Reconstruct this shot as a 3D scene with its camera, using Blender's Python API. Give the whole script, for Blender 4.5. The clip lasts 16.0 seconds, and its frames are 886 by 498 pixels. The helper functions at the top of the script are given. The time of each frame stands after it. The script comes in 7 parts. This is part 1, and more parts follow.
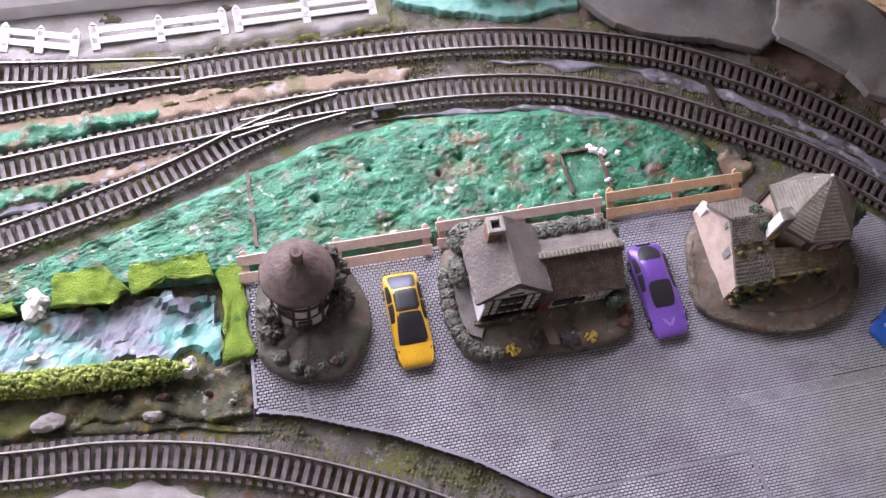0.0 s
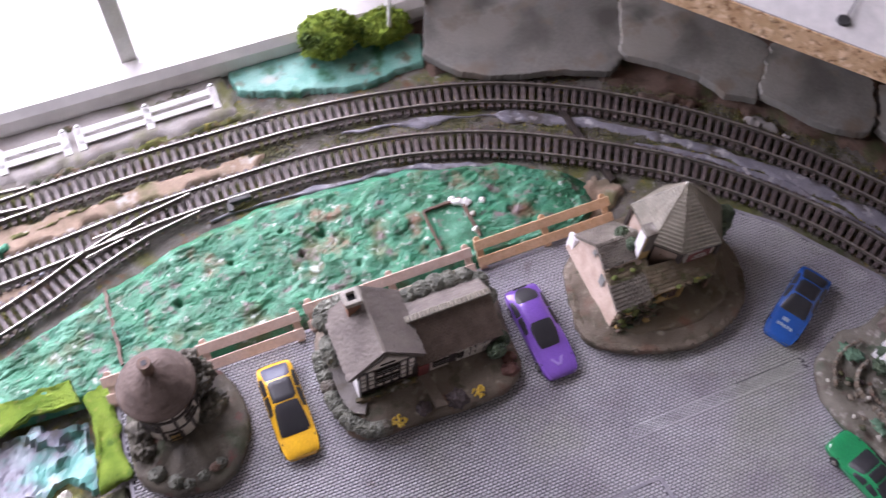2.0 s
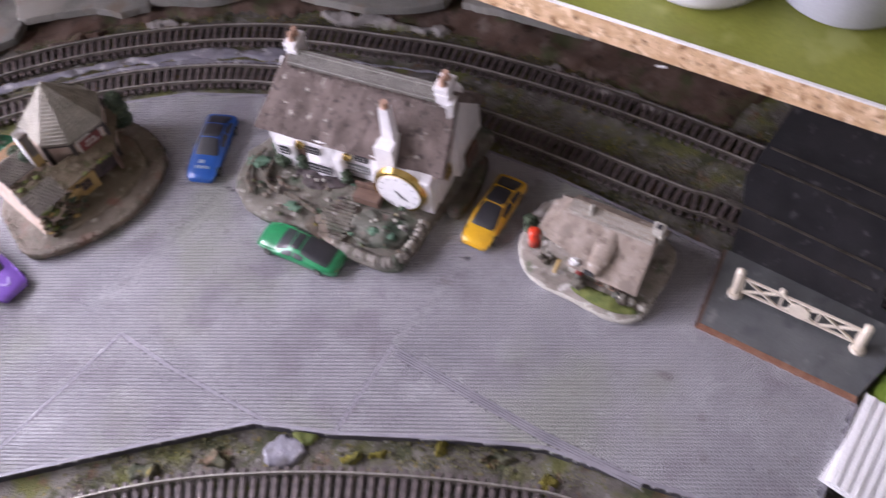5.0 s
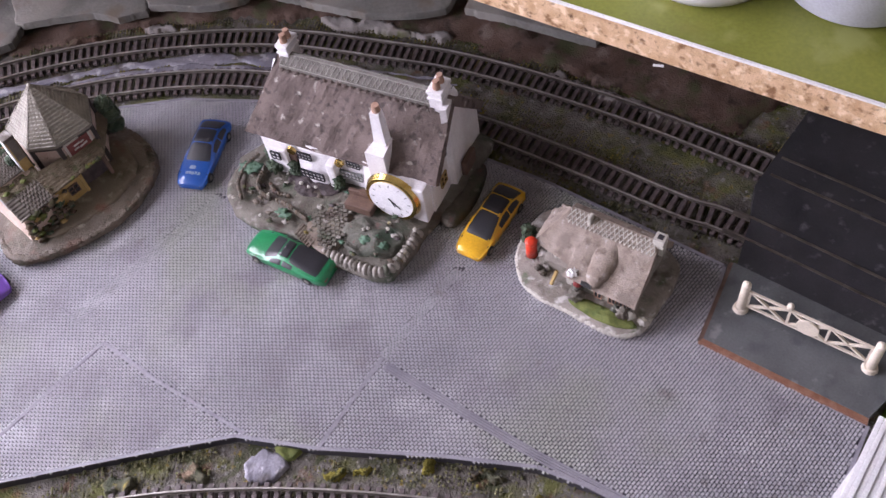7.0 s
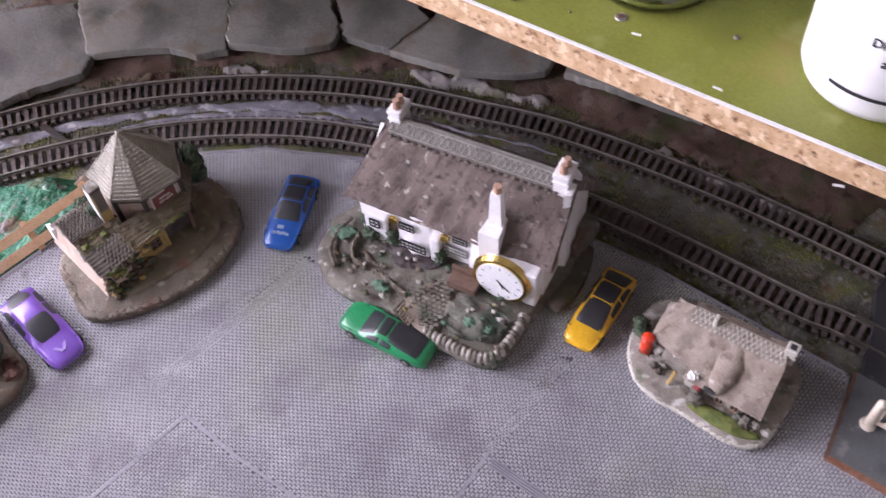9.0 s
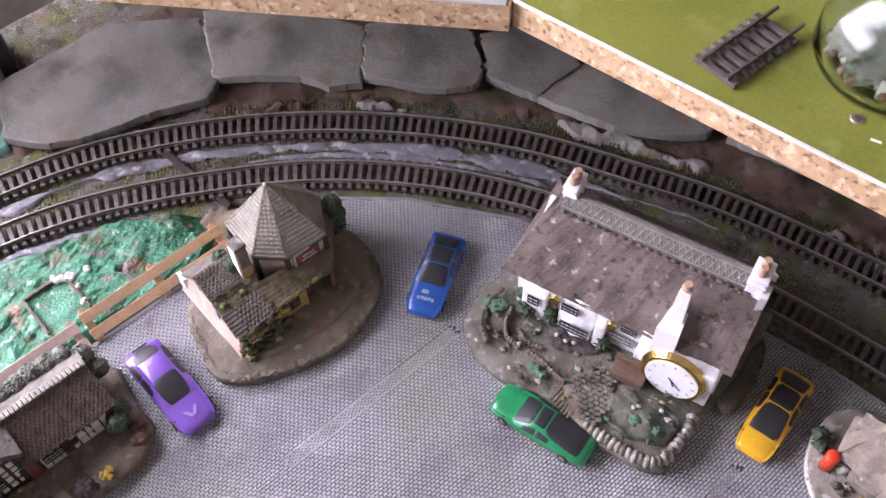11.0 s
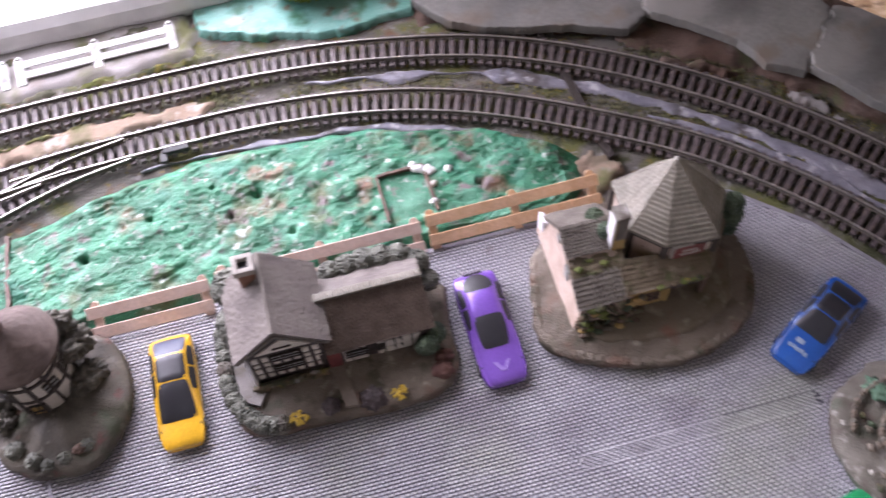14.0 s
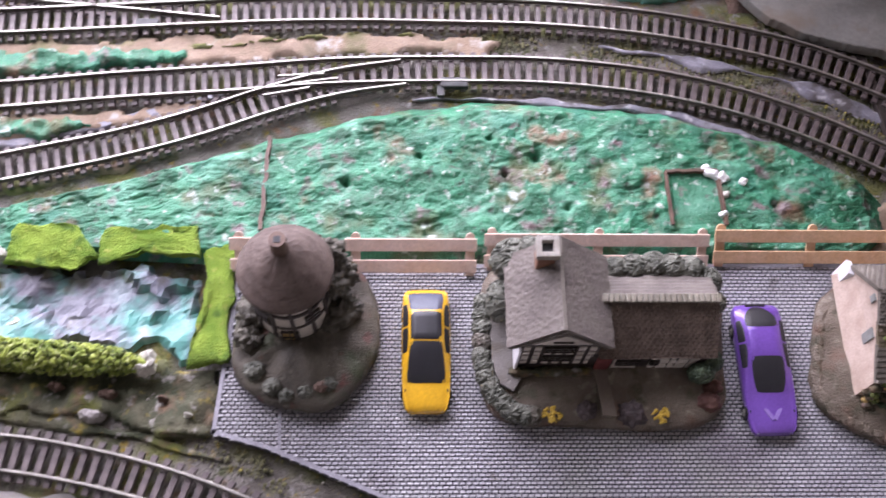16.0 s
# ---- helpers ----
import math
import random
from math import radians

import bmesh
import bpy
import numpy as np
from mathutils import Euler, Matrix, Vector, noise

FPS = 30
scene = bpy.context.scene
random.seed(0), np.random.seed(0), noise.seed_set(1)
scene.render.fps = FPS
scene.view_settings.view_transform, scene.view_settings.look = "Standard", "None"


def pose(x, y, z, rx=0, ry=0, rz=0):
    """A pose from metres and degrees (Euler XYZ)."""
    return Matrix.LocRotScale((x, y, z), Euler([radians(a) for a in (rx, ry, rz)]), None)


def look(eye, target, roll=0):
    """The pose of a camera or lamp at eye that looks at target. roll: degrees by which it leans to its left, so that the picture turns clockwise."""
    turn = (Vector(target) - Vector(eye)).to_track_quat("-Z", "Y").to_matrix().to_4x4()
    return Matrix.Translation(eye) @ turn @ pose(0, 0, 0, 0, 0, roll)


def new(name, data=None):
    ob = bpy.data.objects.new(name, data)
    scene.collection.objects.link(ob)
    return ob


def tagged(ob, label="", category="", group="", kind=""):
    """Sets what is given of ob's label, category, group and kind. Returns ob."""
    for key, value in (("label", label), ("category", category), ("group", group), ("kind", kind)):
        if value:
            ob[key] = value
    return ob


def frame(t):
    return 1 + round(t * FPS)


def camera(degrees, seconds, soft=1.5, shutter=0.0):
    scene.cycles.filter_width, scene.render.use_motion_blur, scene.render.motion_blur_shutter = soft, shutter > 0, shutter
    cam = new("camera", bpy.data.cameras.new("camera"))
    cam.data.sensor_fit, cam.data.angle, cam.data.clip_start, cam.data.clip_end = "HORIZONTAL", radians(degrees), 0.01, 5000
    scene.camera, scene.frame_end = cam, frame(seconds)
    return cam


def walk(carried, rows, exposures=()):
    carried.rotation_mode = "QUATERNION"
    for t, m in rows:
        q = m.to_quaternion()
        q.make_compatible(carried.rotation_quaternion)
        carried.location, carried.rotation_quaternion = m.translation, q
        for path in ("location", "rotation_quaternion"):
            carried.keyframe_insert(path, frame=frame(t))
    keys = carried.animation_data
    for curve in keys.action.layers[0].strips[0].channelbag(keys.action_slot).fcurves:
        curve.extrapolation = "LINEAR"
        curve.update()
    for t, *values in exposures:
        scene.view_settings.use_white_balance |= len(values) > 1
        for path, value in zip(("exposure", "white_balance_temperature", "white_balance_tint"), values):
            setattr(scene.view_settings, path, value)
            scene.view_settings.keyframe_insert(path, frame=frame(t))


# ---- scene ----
cam = camera(49.29, 16.0, soft=1.4, shutter=0.5)
PATH = [
    (0, look((-0.2378, -0.2418, 0.5820), (-0.1805, -0.1276, 0.3106), 15.38)),
    (0.5, look((-0.2344, -0.2360, 0.5787), (-0.1766, -0.1193, 0.3084), 13.94)),
    (1, look((-0.2310, -0.2320, 0.5788), (-0.1707, -0.1061, 0.3133), 11.88)),
    (1.5, look((-0.2048, -0.2439, 0.5736), (-0.1448, -0.1157, 0.3091), 8.70)),
    (2, look((-0.1611, -0.2587, 0.5734), (-0.0947, -0.1275, 0.3119), 4.86)),
    (2.5, look((-0.1381, -0.2833, 0.5700), (-0.0635, -0.1510, 0.3114), 2.75)),
    (3, look((-0.0986, -0.3219, 0.5686), (-0.0236, -0.1893, 0.3101), -1.75)),
    (3.5, look((-0.0730, -0.3589, 0.5724), (0.0102, -0.2273, 0.3160), -3.60)),
    (4, look((-0.0532, -0.4022, 0.5671), (0.0339, -0.2690, 0.3128), -6.70)),
    (4.5, look((-0.0357, -0.4768, 0.5472), (0.0629, -0.3450, 0.2963), -7.93)),
    (5, look((-0.0050, -0.5592, 0.5379), (0.1025, -0.4334, 0.2877), -9.68)),
    (5.2, look((0.0027, -0.5808, 0.5260), (0.1115, -0.4524, 0.2776), -11.49)),
    (5.6, look((0.0089, -0.5950, 0.5192), (0.1186, -0.4654, 0.2719), -12.31)),
    (6.1, look((0.0121, -0.5936, 0.5142), (0.1211, -0.4617, 0.2678), -12.27)),
    (6.7, look((0.0120, -0.5766, 0.5121), (0.1193, -0.4423, 0.2663), -11.32)),
    (7.3, look((0.0108, -0.5586, 0.5121), (0.1183, -0.4236, 0.2667), -10.15)),
    (7.5, look((0.0087, -0.5503, 0.5140), (0.1176, -0.4164, 0.2686), -9.40)),
    (8, look((0.0100, -0.5331, 0.5131), (0.1212, -0.4000, 0.2683), -8.24)),
    (8.5, look((0.0047, -0.5053, 0.5177), (0.1175, -0.3742, 0.2726), -6.59)),
    (9, look((-0.0039, -0.4667, 0.5199), (0.1095, -0.3373, 0.2742), -4.87)),
    (9.5, look((-0.0059, -0.4341, 0.5170), (0.1069, -0.3055, 0.2706), -3.90)),
    (10, look((-0.0124, -0.4020, 0.5150), (0.1000, -0.2732, 0.2685), -2.48)),
    (10.2, look((-0.0158, -0.3891, 0.5142), (0.0953, -0.2598, 0.2674), -2.29)),
    (10.7, look((-0.0170, -0.3615, 0.5169), (0.0912, -0.2332, 0.2682), -1.83)),
    (11.25, look((-0.0094, -0.3400, 0.5247), (0.0915, -0.2138, 0.2720), -2.57)),
    (11.8, look((0.0007, -0.3251, 0.5285), (0.0901, -0.1981, 0.2718), -4.11)),
    (12.3, look((0.0058, -0.3149, 0.5203), (0.0804, -0.1819, 0.2619), -5.75)),
    (12.5, look((0.0096, -0.3120, 0.5172), (0.0757, -0.1750, 0.2586), -6.73)),
    (13, look((0.0075, -0.3017, 0.4976), (0.0569, -0.1581, 0.2388), -8.02)),
    (13.5, look((-0.0103, -0.2799, 0.4865), (0.0270, -0.1351, 0.2265), -6.99)),
    (14, look((-0.0405, -0.2605, 0.4779), (-0.0142, -0.1159, 0.2164), -5.10)),
    (14.5, look((-0.0911, -0.2188, 0.4740), (-0.0702, -0.0817, 0.2080), -1.25)),
    (15, look((-0.1246, -0.1861, 0.4605), (-0.1100, -0.0575, 0.1898), 1.38)),
    (15.5, look((-0.1291, -0.1801, 0.4590), (-0.1196, -0.0574, 0.1854), 2.20)),
    (16, look((-0.1566, -0.1952, 0.4617), (-0.1466, -0.0713, 0.1887), 4.38)),
]
walk(cam, PATH, [(0, 0.35, 6250, 34), (2, 0.4, 6250, 34), (3, 0.57, 6250, 34), (5, 0.8, 6250, 34), (9, 0.78, 6250, 34), (10, 0.86, 6250, 34), (12.5, 0.98, 6250, 34), (14.5, 0.59, 6250, 34), (16, 0.39, 6250, 34)])

# ---- light ----
S = 0.132            # one layout unit in metres: 16.5 mm gauge is 0.125 unit
world = bpy.data.worlds.new("sky")
scene.world = world
world.use_nodes = True
wn = world.node_tree.nodes
sky = wn.new("ShaderNodeTexSky")
sky.sky_type, sky.sun_disc = "NISHITA", False
sky.sun_elevation, sky.sun_rotation = radians(35), radians(-20)
wn["Background"].inputs["Strength"].default_value = 0.10
world.node_tree.links.new(sky.outputs["Color"], wn["Background"].inputs["Color"])



def lamp(name, kind, energy, m, size=1.0, size_y=1.0, color=(1, 1, 1), spread=180):
    data = bpy.data.lights.new(name, kind)
    data.energy, data.color = energy, color
    if kind == "AREA":
        data.shape, data.size, data.size_y, data.spread = "RECTANGLE", size, size_y, radians(spread)
    ob = new(name, data)
    ob.matrix_world = m
    return ob


lamp("window_daylight", "AREA", 27.5, look((-0.46, 0.62, 0.52), (-0.1, -0.2, 0.0)), 1.5, 0.75, (0.93, 0.97, 1.0))


# ---- materials ----
def material(name, base, other=None, rough=0.7, metal=0.0, scale=120.0, fine=900.0, bump=0.3, depth=0.0006, amount=0.5, third=None, coat=0.0, spots=0.0, wave=0.0):
    """Base colour broken by two noises, with fine relief. scale, fine: per metre."""
    m = bpy.data.materials.new(name)
    m.use_nodes = True
    nt = m.node_tree
    n, l = nt.nodes, nt.links
    p = n["Principled BSDF"]
    p.inputs["Roughness"].default_value, p.inputs["Metallic"].default_value = rough, metal
    p.inputs["Coat Weight"].default_value = coat
    tc = n.new("ShaderNodeTexCoord")
    big, small = n.new("ShaderNodeTexNoise"), n.new("ShaderNodeTexNoise")
    for node, s, d in ((big, scale, 4.0), (small, fine, 3.0)):
        node.inputs["Scale"].default_value, node.inputs["Detail"].default_value = s, d
        l.new(tc.outputs["Object"], node.inputs["Vector"])
    ramp = n.new("ShaderNodeValToRGB")
    ramp.color_ramp.elements[0].position, ramp.color_ramp.elements[1].position = 0.5 - 0.25 * amount - 0.05, 0.5 + 0.25 * amount
    other = other or tuple(0.75 * c for c in base)
    ramp.color_ramp.elements[0].color, ramp.color_ramp.elements[1].color = (*base, 1), (*other, 1)
    if third:
        e = ramp.color_ramp.elements.new(0.62)
        e.color = (*third, 1)
    l.new(big.outputs["Fac"], ramp.inputs["Fac"])
    mix = n.new("ShaderNodeMix")
    mix.data_type, mix.blend_type = "RGBA", "MULTIPLY"
    mix.inputs["Factor"].default_value = 1.0
    grain = n.new("ShaderNodeMapRange")
    grain.inputs["To Min"].default_value, grain.inputs["To Max"].default_value = 0.72, 1.22
    l.new(small.outputs["Fac"], grain.inputs["Value"])
    l.new(ramp.outputs["Color"], mix.inputs["A"])
    l.new(grain.outputs["Result"], mix.inputs["B"])
    l.new(mix.outputs["Result"], p.inputs["Base Color"])
    if bump > 0:
        b = n.new("ShaderNodeBump")
        b.inputs["Strength"].default_value, b.inputs["Distance"].default_value = bump, depth
        l.new(small.outputs["Fac"], b.inputs["Height"])
        l.new(b.outputs["Normal"], p.inputs["Normal"])
    return m


M = {}


def speckled(name, base, spots, rough=0.6, scale=70.0, spot_scale=260.0, bump=0.6, depth=0.001, cover=0.35, seed=0.0):
    """Painted or flocked surface: a base of two tones with patches of other colours (colour, amount) over it."""
    m = material(name, base[0], base[1], rough, scale=scale, fine=spot_scale * 2.5, bump=bump, depth=depth)
    n, l = m.node_tree.nodes, m.node_tree.links
    p = n["Principled BSDF"]
    src = p.inputs["Base Color"].links[0].from_socket
    tc = [k for k in n if k.bl_idname == "ShaderNodeTexCoord"][0]
    for i, (c, amount, s) in enumerate(spots):
        mp = n.new("ShaderNodeMapping")
        mp.inputs["Location"].default_value = (seed + 0.37 * (i + 1), 0.21 * i, 0.1)
        noise_ = n.new("ShaderNodeTexNoise")
        noise_.inputs["Scale"].default_value, noise_.inputs["Detail"].default_value = s, 6.0
        ramp = n.new("ShaderNodeValToRGB")
        ramp.color_ramp.elements[0].position, ramp.color_ramp.elements[1].position = 0.64 - 0.3 * amount, 0.77 - 0.3 * amount
        mix = n.new("ShaderNodeMix")
        mix.data_type = "RGBA"
        mix.inputs["B"].default_value = (*c, 1)
        l.new(tc.outputs["Object"], mp.inputs["Vector"])
        l.new(mp.outputs["Vector"], noise_.inputs["Vector"])
        l.new(noise_.outputs["Fac"], ramp.inputs["Fac"])
        l.new(ramp.outputs["Color"], mix.inputs["Factor"])
        l.new(src, mix.inputs["A"])
        src = mix.outputs["Result"]
    l.new(src, p.inputs["Base Color"])
    return m


def varied(m, low=0.8, high=1.2):
    """Vary a material's brightness from piece to piece."""
    n, l = m.node_tree.nodes, m.node_tree.links
    p = n["Principled BSDF"]
    src = p.inputs["Base Color"].links[0].from_socket
    info, rng, mix = n.new("ShaderNodeObjectInfo"), n.new("ShaderNodeMapRange"), n.new("ShaderNodeMix")
    geo, add = n.new("ShaderNodeNewGeometry"), n.new("ShaderNodeMath")
    add.operation = "PINGPONG"
    add.inputs[1].default_value = 1.0
    sum_ = n.new("ShaderNodeMath")
    l.new(info.outputs["Random"], sum_.inputs[0])
    l.new(geo.outputs["Random Per Island"], sum_.inputs[1])
    l.new(sum_.outputs[0], add.inputs[0])
    rng.inputs["To Min"].default_value, rng.inputs["To Max"].default_value = low, high
    mix.data_type, mix.blend_type = "RGBA", "MULTIPLY"
    mix.inputs["Factor"].default_value = 1.0
    l.new(add.outputs[0], rng.inputs["Value"])
    l.new(src, mix.inputs["A"])
    l.new(rng.outputs["Result"], mix.inputs["B"])
    l.new(mix.outputs["Result"], p.inputs["Base Color"])
    return m


def glass(name, tint, rough=0.05):
    m = bpy.data.materials.new(name)
    m.use_nodes = True
    p = m.node_tree.nodes["Principled BSDF"]
    p.inputs["Base Color"].default_value = (*tint, 1)
    p.inputs["Roughness"].default_value, p.inputs["Transmission Weight"].default_value, p.inputs["IOR"].default_value = rough, 1.0, 1.45
    return m


M["ground"] = speckled("scenery_ground", ((0.085, 0.075, 0.062), (0.18, 0.165, 0.145)), [((0.115, 0.12, 0.035), 0.5, 40), ((0.055, 0.06, 0.025), 0.40, 80), ((0.24, 0.17, 0.02), 0.08, 160), ((0.24, 0.23, 0.22), 0.16, 200), ((0.16, 0.09, 0.05), 0.15, 70)], 0.9, 50, 300, 0.9, 0.0015)
M["sand"] = speckled("sandy_ballast", ((0.235, 0.168, 0.115), (0.30, 0.225, 0.165)), [((0.17, 0.135, 0.09), 0.34, 60), ((0.4, 0.38, 0.35), 0.15, 110), ((0.12, 0.13, 0.045), 0.32, 35)], 0.9, 60, 300, 0.5)
M["lilac"] = speckled("grey_lilac_wash", ((0.165, 0.16, 0.195), (0.235, 0.228, 0.26)), [((0.09, 0.08, 0.08), 0.42, 70), ((0.46, 0.45, 0.47), 0.2, 150)], 0.4, 60, 260, 0.4)
M["grey_ground"] = speckled("grey_stone_ground", ((0.26, 0.24, 0.225), (0.33, 0.31, 0.295)), [((0.13, 0.135, 0.055), 0.3, 26), ((0.25, 0.22, 0.2), 0.3, 80)], 0.9, 40, 300, 0.4)
M["grass"] = speckled("painted_grass", ((0.008, 0.10, 0.044), (0.03, 0.225, 0.115)), [((0.012, 0.085, 0.04), 0.26, 60), ((0.09, 0.30, 0.19), 0.36, 50), ((0.20, 0.115, 0.07), 0.19, 45), ((0.07, 0.09, 0.03), 0.28, 30), ((0.36, 0.42, 0.37), 0.16, 170), ((0.02, 0.17, 0.10), 0.3, 45), ((0.025, 0.05, 0.03), 0.12, 150), ((0.16, 0.12, 0.12), 0.14, 90)], 0.5, 60, 300, 0.75, 0.0012)
M["teal"] = speckled("teal_paint", ((0.09, 0.30, 0.24), (0.17, 0.38, 0.32)), [((0.02, 0.11, 0.05), 0.34, 50), ((0.30, 0.36, 0.33), 0.22, 60), ((0.10, 0.09, 0.05), 0.22, 80)], 0.45, 60, 280, 0.5)
M["foil"] = speckled("crumpled_painted_rock", ((0.13, 0.125, 0.16), (0.22, 0.23, 0.28)), [((0.11, 0.34, 0.30), 0.55, 36), ((0.05, 0.045, 0.05), 0.3, 34), ((0.32, 0.38, 0.42), 0.22, 40), ((0.10, 0.09, 0.04), 0.2, 50)], 0.38, 45, 260, 0.3)
M["bank"] = speckled("dark_mossy_bank", ((0.035, 0.045, 0.02), (0.09, 0.085, 0.05)), [((0.10, 0.11, 0.02), 0.35, 40), ((0.16, 0.10, 0.06), 0.25, 70), ((0.3, 0.28, 0.26), 0.12, 150), ((0.26, 0.2, 0.03), 0.1, 120)], 0.85, 60, 300, 0.9)
M["moss_dry"] = speckled("dry_olive_moss", ((0.10, 0.105, 0.03), (0.17, 0.165, 0.06)), [((0.06, 0.07, 0.02), 0.35, 150), ((0.3, 0.22, 0.14), 0.2, 160)], 0.95, 90, 400, 0.9)
M["moss_yellow"] = speckled("yellow_moss", ((0.17, 0.15, 0.02), (0.25, 0.215, 0.03)), [((0.08, 0.09, 0.02), 0.35, 120)], 0.95, 90, 500, 1.0, 0.002)
M["turf"] = speckled("felt_turf", ((0.14, 0.26, 0.02), (0.24, 0.36, 0.04)), [((0.07, 0.15, 0.015), 0.3, 110), ((0.34, 0.36, 0.08), 0.14, 160)], 1.0, 80, 450, 1.0, 0.003)
M["hedge"] = speckled("hedge_flock", ((0.10, 0.16, 0.015), (0.28, 0.34, 0.05)), [((0.5, 0.52, 0.25), 0.3, 500), ((0.03, 0.05, 0.01), 0.35, 300)], 0.8, 150, 700, 0.8)
M["leaf"] = varied(speckled("foam_leaf", ((0.09, 0.155, 0.012), (0.20, 0.275, 0.028)), [((0.03, 0.065, 0.006), 0.30, 50)], 0.9, 120, 800, 0.6), 0.6, 1.4)
M["flock"] = varied(material("olive_flock", (0.06, 0.06, 0.028), (0.11, 0.105, 0.05), 0.95, scale=120, fine=1200, bump=0.8), 0.5, 1.7)
M["yellow_flock"] = varied(material("yellow_flock", (0.15, 0.13, 0.025), (0.24, 0.205, 0.04), 0.95, scale=150, fine=1200, bump=0.8), 0.6, 1.4)
M["joint"] = material("paving_joint", (0.035, 0.033, 0.042), (0.055, 0.052, 0.064), 0.6, scale=30, fine=400, bump=0.1)
M["paving"] = varied(speckled("paving_brick", ((0.335, 0.33, 0.355), (0.43, 0.425, 0.445)), [((0.36, 0.37, 0.34), 0.42, 13), ((0.29, 0.275, 0.30), 0.34, 22), ((0.46, 0.46, 0.48), 0.24, 30), ((0.22, 0.20, 0.19), 0.02, 60)], 0.36, 14, 500, 0.2), 0.84, 1.16)
M["seam"] = material("paving_seam", (0.20, 0.193, 0.22), (0.27, 0.262, 0.29), 0.5, scale=60)
M["sleeper"] = varied(material("sleeper_plastic", (0.052, 0.04, 0.04), (0.105, 0.083, 0.08), 0.55, scale=150), 0.75, 1.35)
M["rail"] = material("rail_metal", (0.12, 0.108, 0.09), (0.22, 0.2, 0.17), 0.42, 0.75, scale=90)
M["railtop"] = material("rail_top_metal", (0.33, 0.315, 0.28), (0.45, 0.43, 0.39), 0.42, 0.8, scale=90, bump=0.05)
M["fence"] = material("pale_wood", (0.62, 0.45, 0.36), (0.70, 0.54, 0.46), 0.6, scale=200, fine=700, bump=0.15)
M["fence_tan"] = material("tan_wood", (0.58, 0.36, 0.20), (0.66, 0.44, 0.27), 0.6, scale=200, fine=700, bump=0.15)
M["white"] = material("white_paint", (0.80, 0.80, 0.79), (0.72, 0.71, 0.69), 0.45, scale=60, bump=0.08)
M["cream"] = material("cream_plastic", (0.62, 0.55, 0.44), (0.70, 0.63, 0.52), 0.5, scale=90, bump=0.1)
M["sill"] = material("sill_gloss", (0.74, 0.73, 0.72), (0.68, 0.67, 0.66), 0.3, scale=8, fine=60, bump=0.05)
M["roof"] = material("tile_roof_grey", (0.105, 0.088, 0.077), (0.16, 0.138, 0.12), 0.75, scale=60, fine=700, bump=0.35)
M["roof_cone"] = material("cone_roof_brown", (0.075, 0.050, 0.039), (0.12, 0.085, 0.068), 0.7, scale=90, fine=700, bump=0.5)
M["roof_brick"] = material("tile_roof_brown", (0.085, 0.06, 0.045), (0.14, 0.10, 0.075), 0.75, scale=140, fine=900, bump=0.4)
M["roof_wing"] = material("tile_roof_wing", (0.10, 0.085, 0.068), (0.16, 0.14, 0.115), 0.7, scale=90, fine=800, bump=0.4)
M["roof_mossy"] = speckled("mossy_worn_roof", ((0.10, 0.075, 0.045), (0.15, 0.115, 0.07)), [((0.07, 0.075, 0.025), 0.34, 90), ((0.20, 0.16, 0.11), 0.22, 160)], 0.75, 60, 500, 0.7, 0.001)
M["moss_green"] = material("bright_moss", (0.07, 0.10, 0.02), (0.14, 0.16, 0.04), 0.9, scale=200, fine=900, bump=0.8)
M["side_path"] = speckled("grey_cast_path", ((0.16, 0.145, 0.13), (0.215, 0.20, 0.185)), [((0.13, 0.115, 0.09), 0.34, 70)], 0.7, 60, 400, 0.5)
M["sign_red"] = material("dull_red_sign", (0.13, 0.025, 0.022), (0.18, 0.04, 0.034), 0.6, scale=150)
M["roof_olive"] = material("slate_roof_olive", (0.16, 0.145, 0.11), (0.24, 0.22, 0.175), 0.4, scale=90, fine=800, bump=0.4)
M["thatch"] = speckled("thatch", ((0.105, 0.078, 0.068), (0.17, 0.13, 0.115)), [((0.06, 0.045, 0.04), 0.3, 200), ((0.45, 0.42, 0.38), 0.045, 180)], 0.85, 60, 500, 0.9, 0.001)
M["thatch_pale"] = speckled("thatch_pale", ((0.24, 0.19, 0.15), (0.36, 0.30, 0.25)), [((0.17, 0.13, 0.105), 0.3, 180), ((0.46, 0.42, 0.38), 0.12, 200), ((0.21, 0.17, 0.14), 0.3, 60)], 0.8, 70, 500, 0.8)
M["lattice"] = material("ridge_lattice", (0.11, 0.10, 0.087), (0.16, 0.15, 0.13), 0.8, scale=200)
M["lattice_bar"] = material("grey_lattice_bar", (0.24, 0.23, 0.205), (0.32, 0.31, 0.28), 0.8, scale=200)
M["stone_pale"] = material("pale_resin", (0.42, 0.40, 0.35), (0.52, 0.5, 0.44), 0.6, scale=150)
M["base"] = speckled("cast_base", ((0.085, 0.065, 0.043), (0.15, 0.12, 0.088)), [((0.06, 0.055, 0.03), 0.35, 90), ((0.26, 0.23, 0.18), 0.16, 130), ((0.12, 0.07, 0.045), 0.2, 60)], 0.6, 60, 400, 0.8, 0.001)
M["base_dark"] = speckled("cast_base_dark", ((0.05, 0.042, 0.032), (0.105, 0.09, 0.065)), [((0.05, 0.06, 0.03), 0.35, 50), ((0.13, 0.035, 0.03), 0.1, 80), ((0.18, 0.17, 0.13), 0.12, 160)], 0.65, 60, 400, 0.8, 0.001)
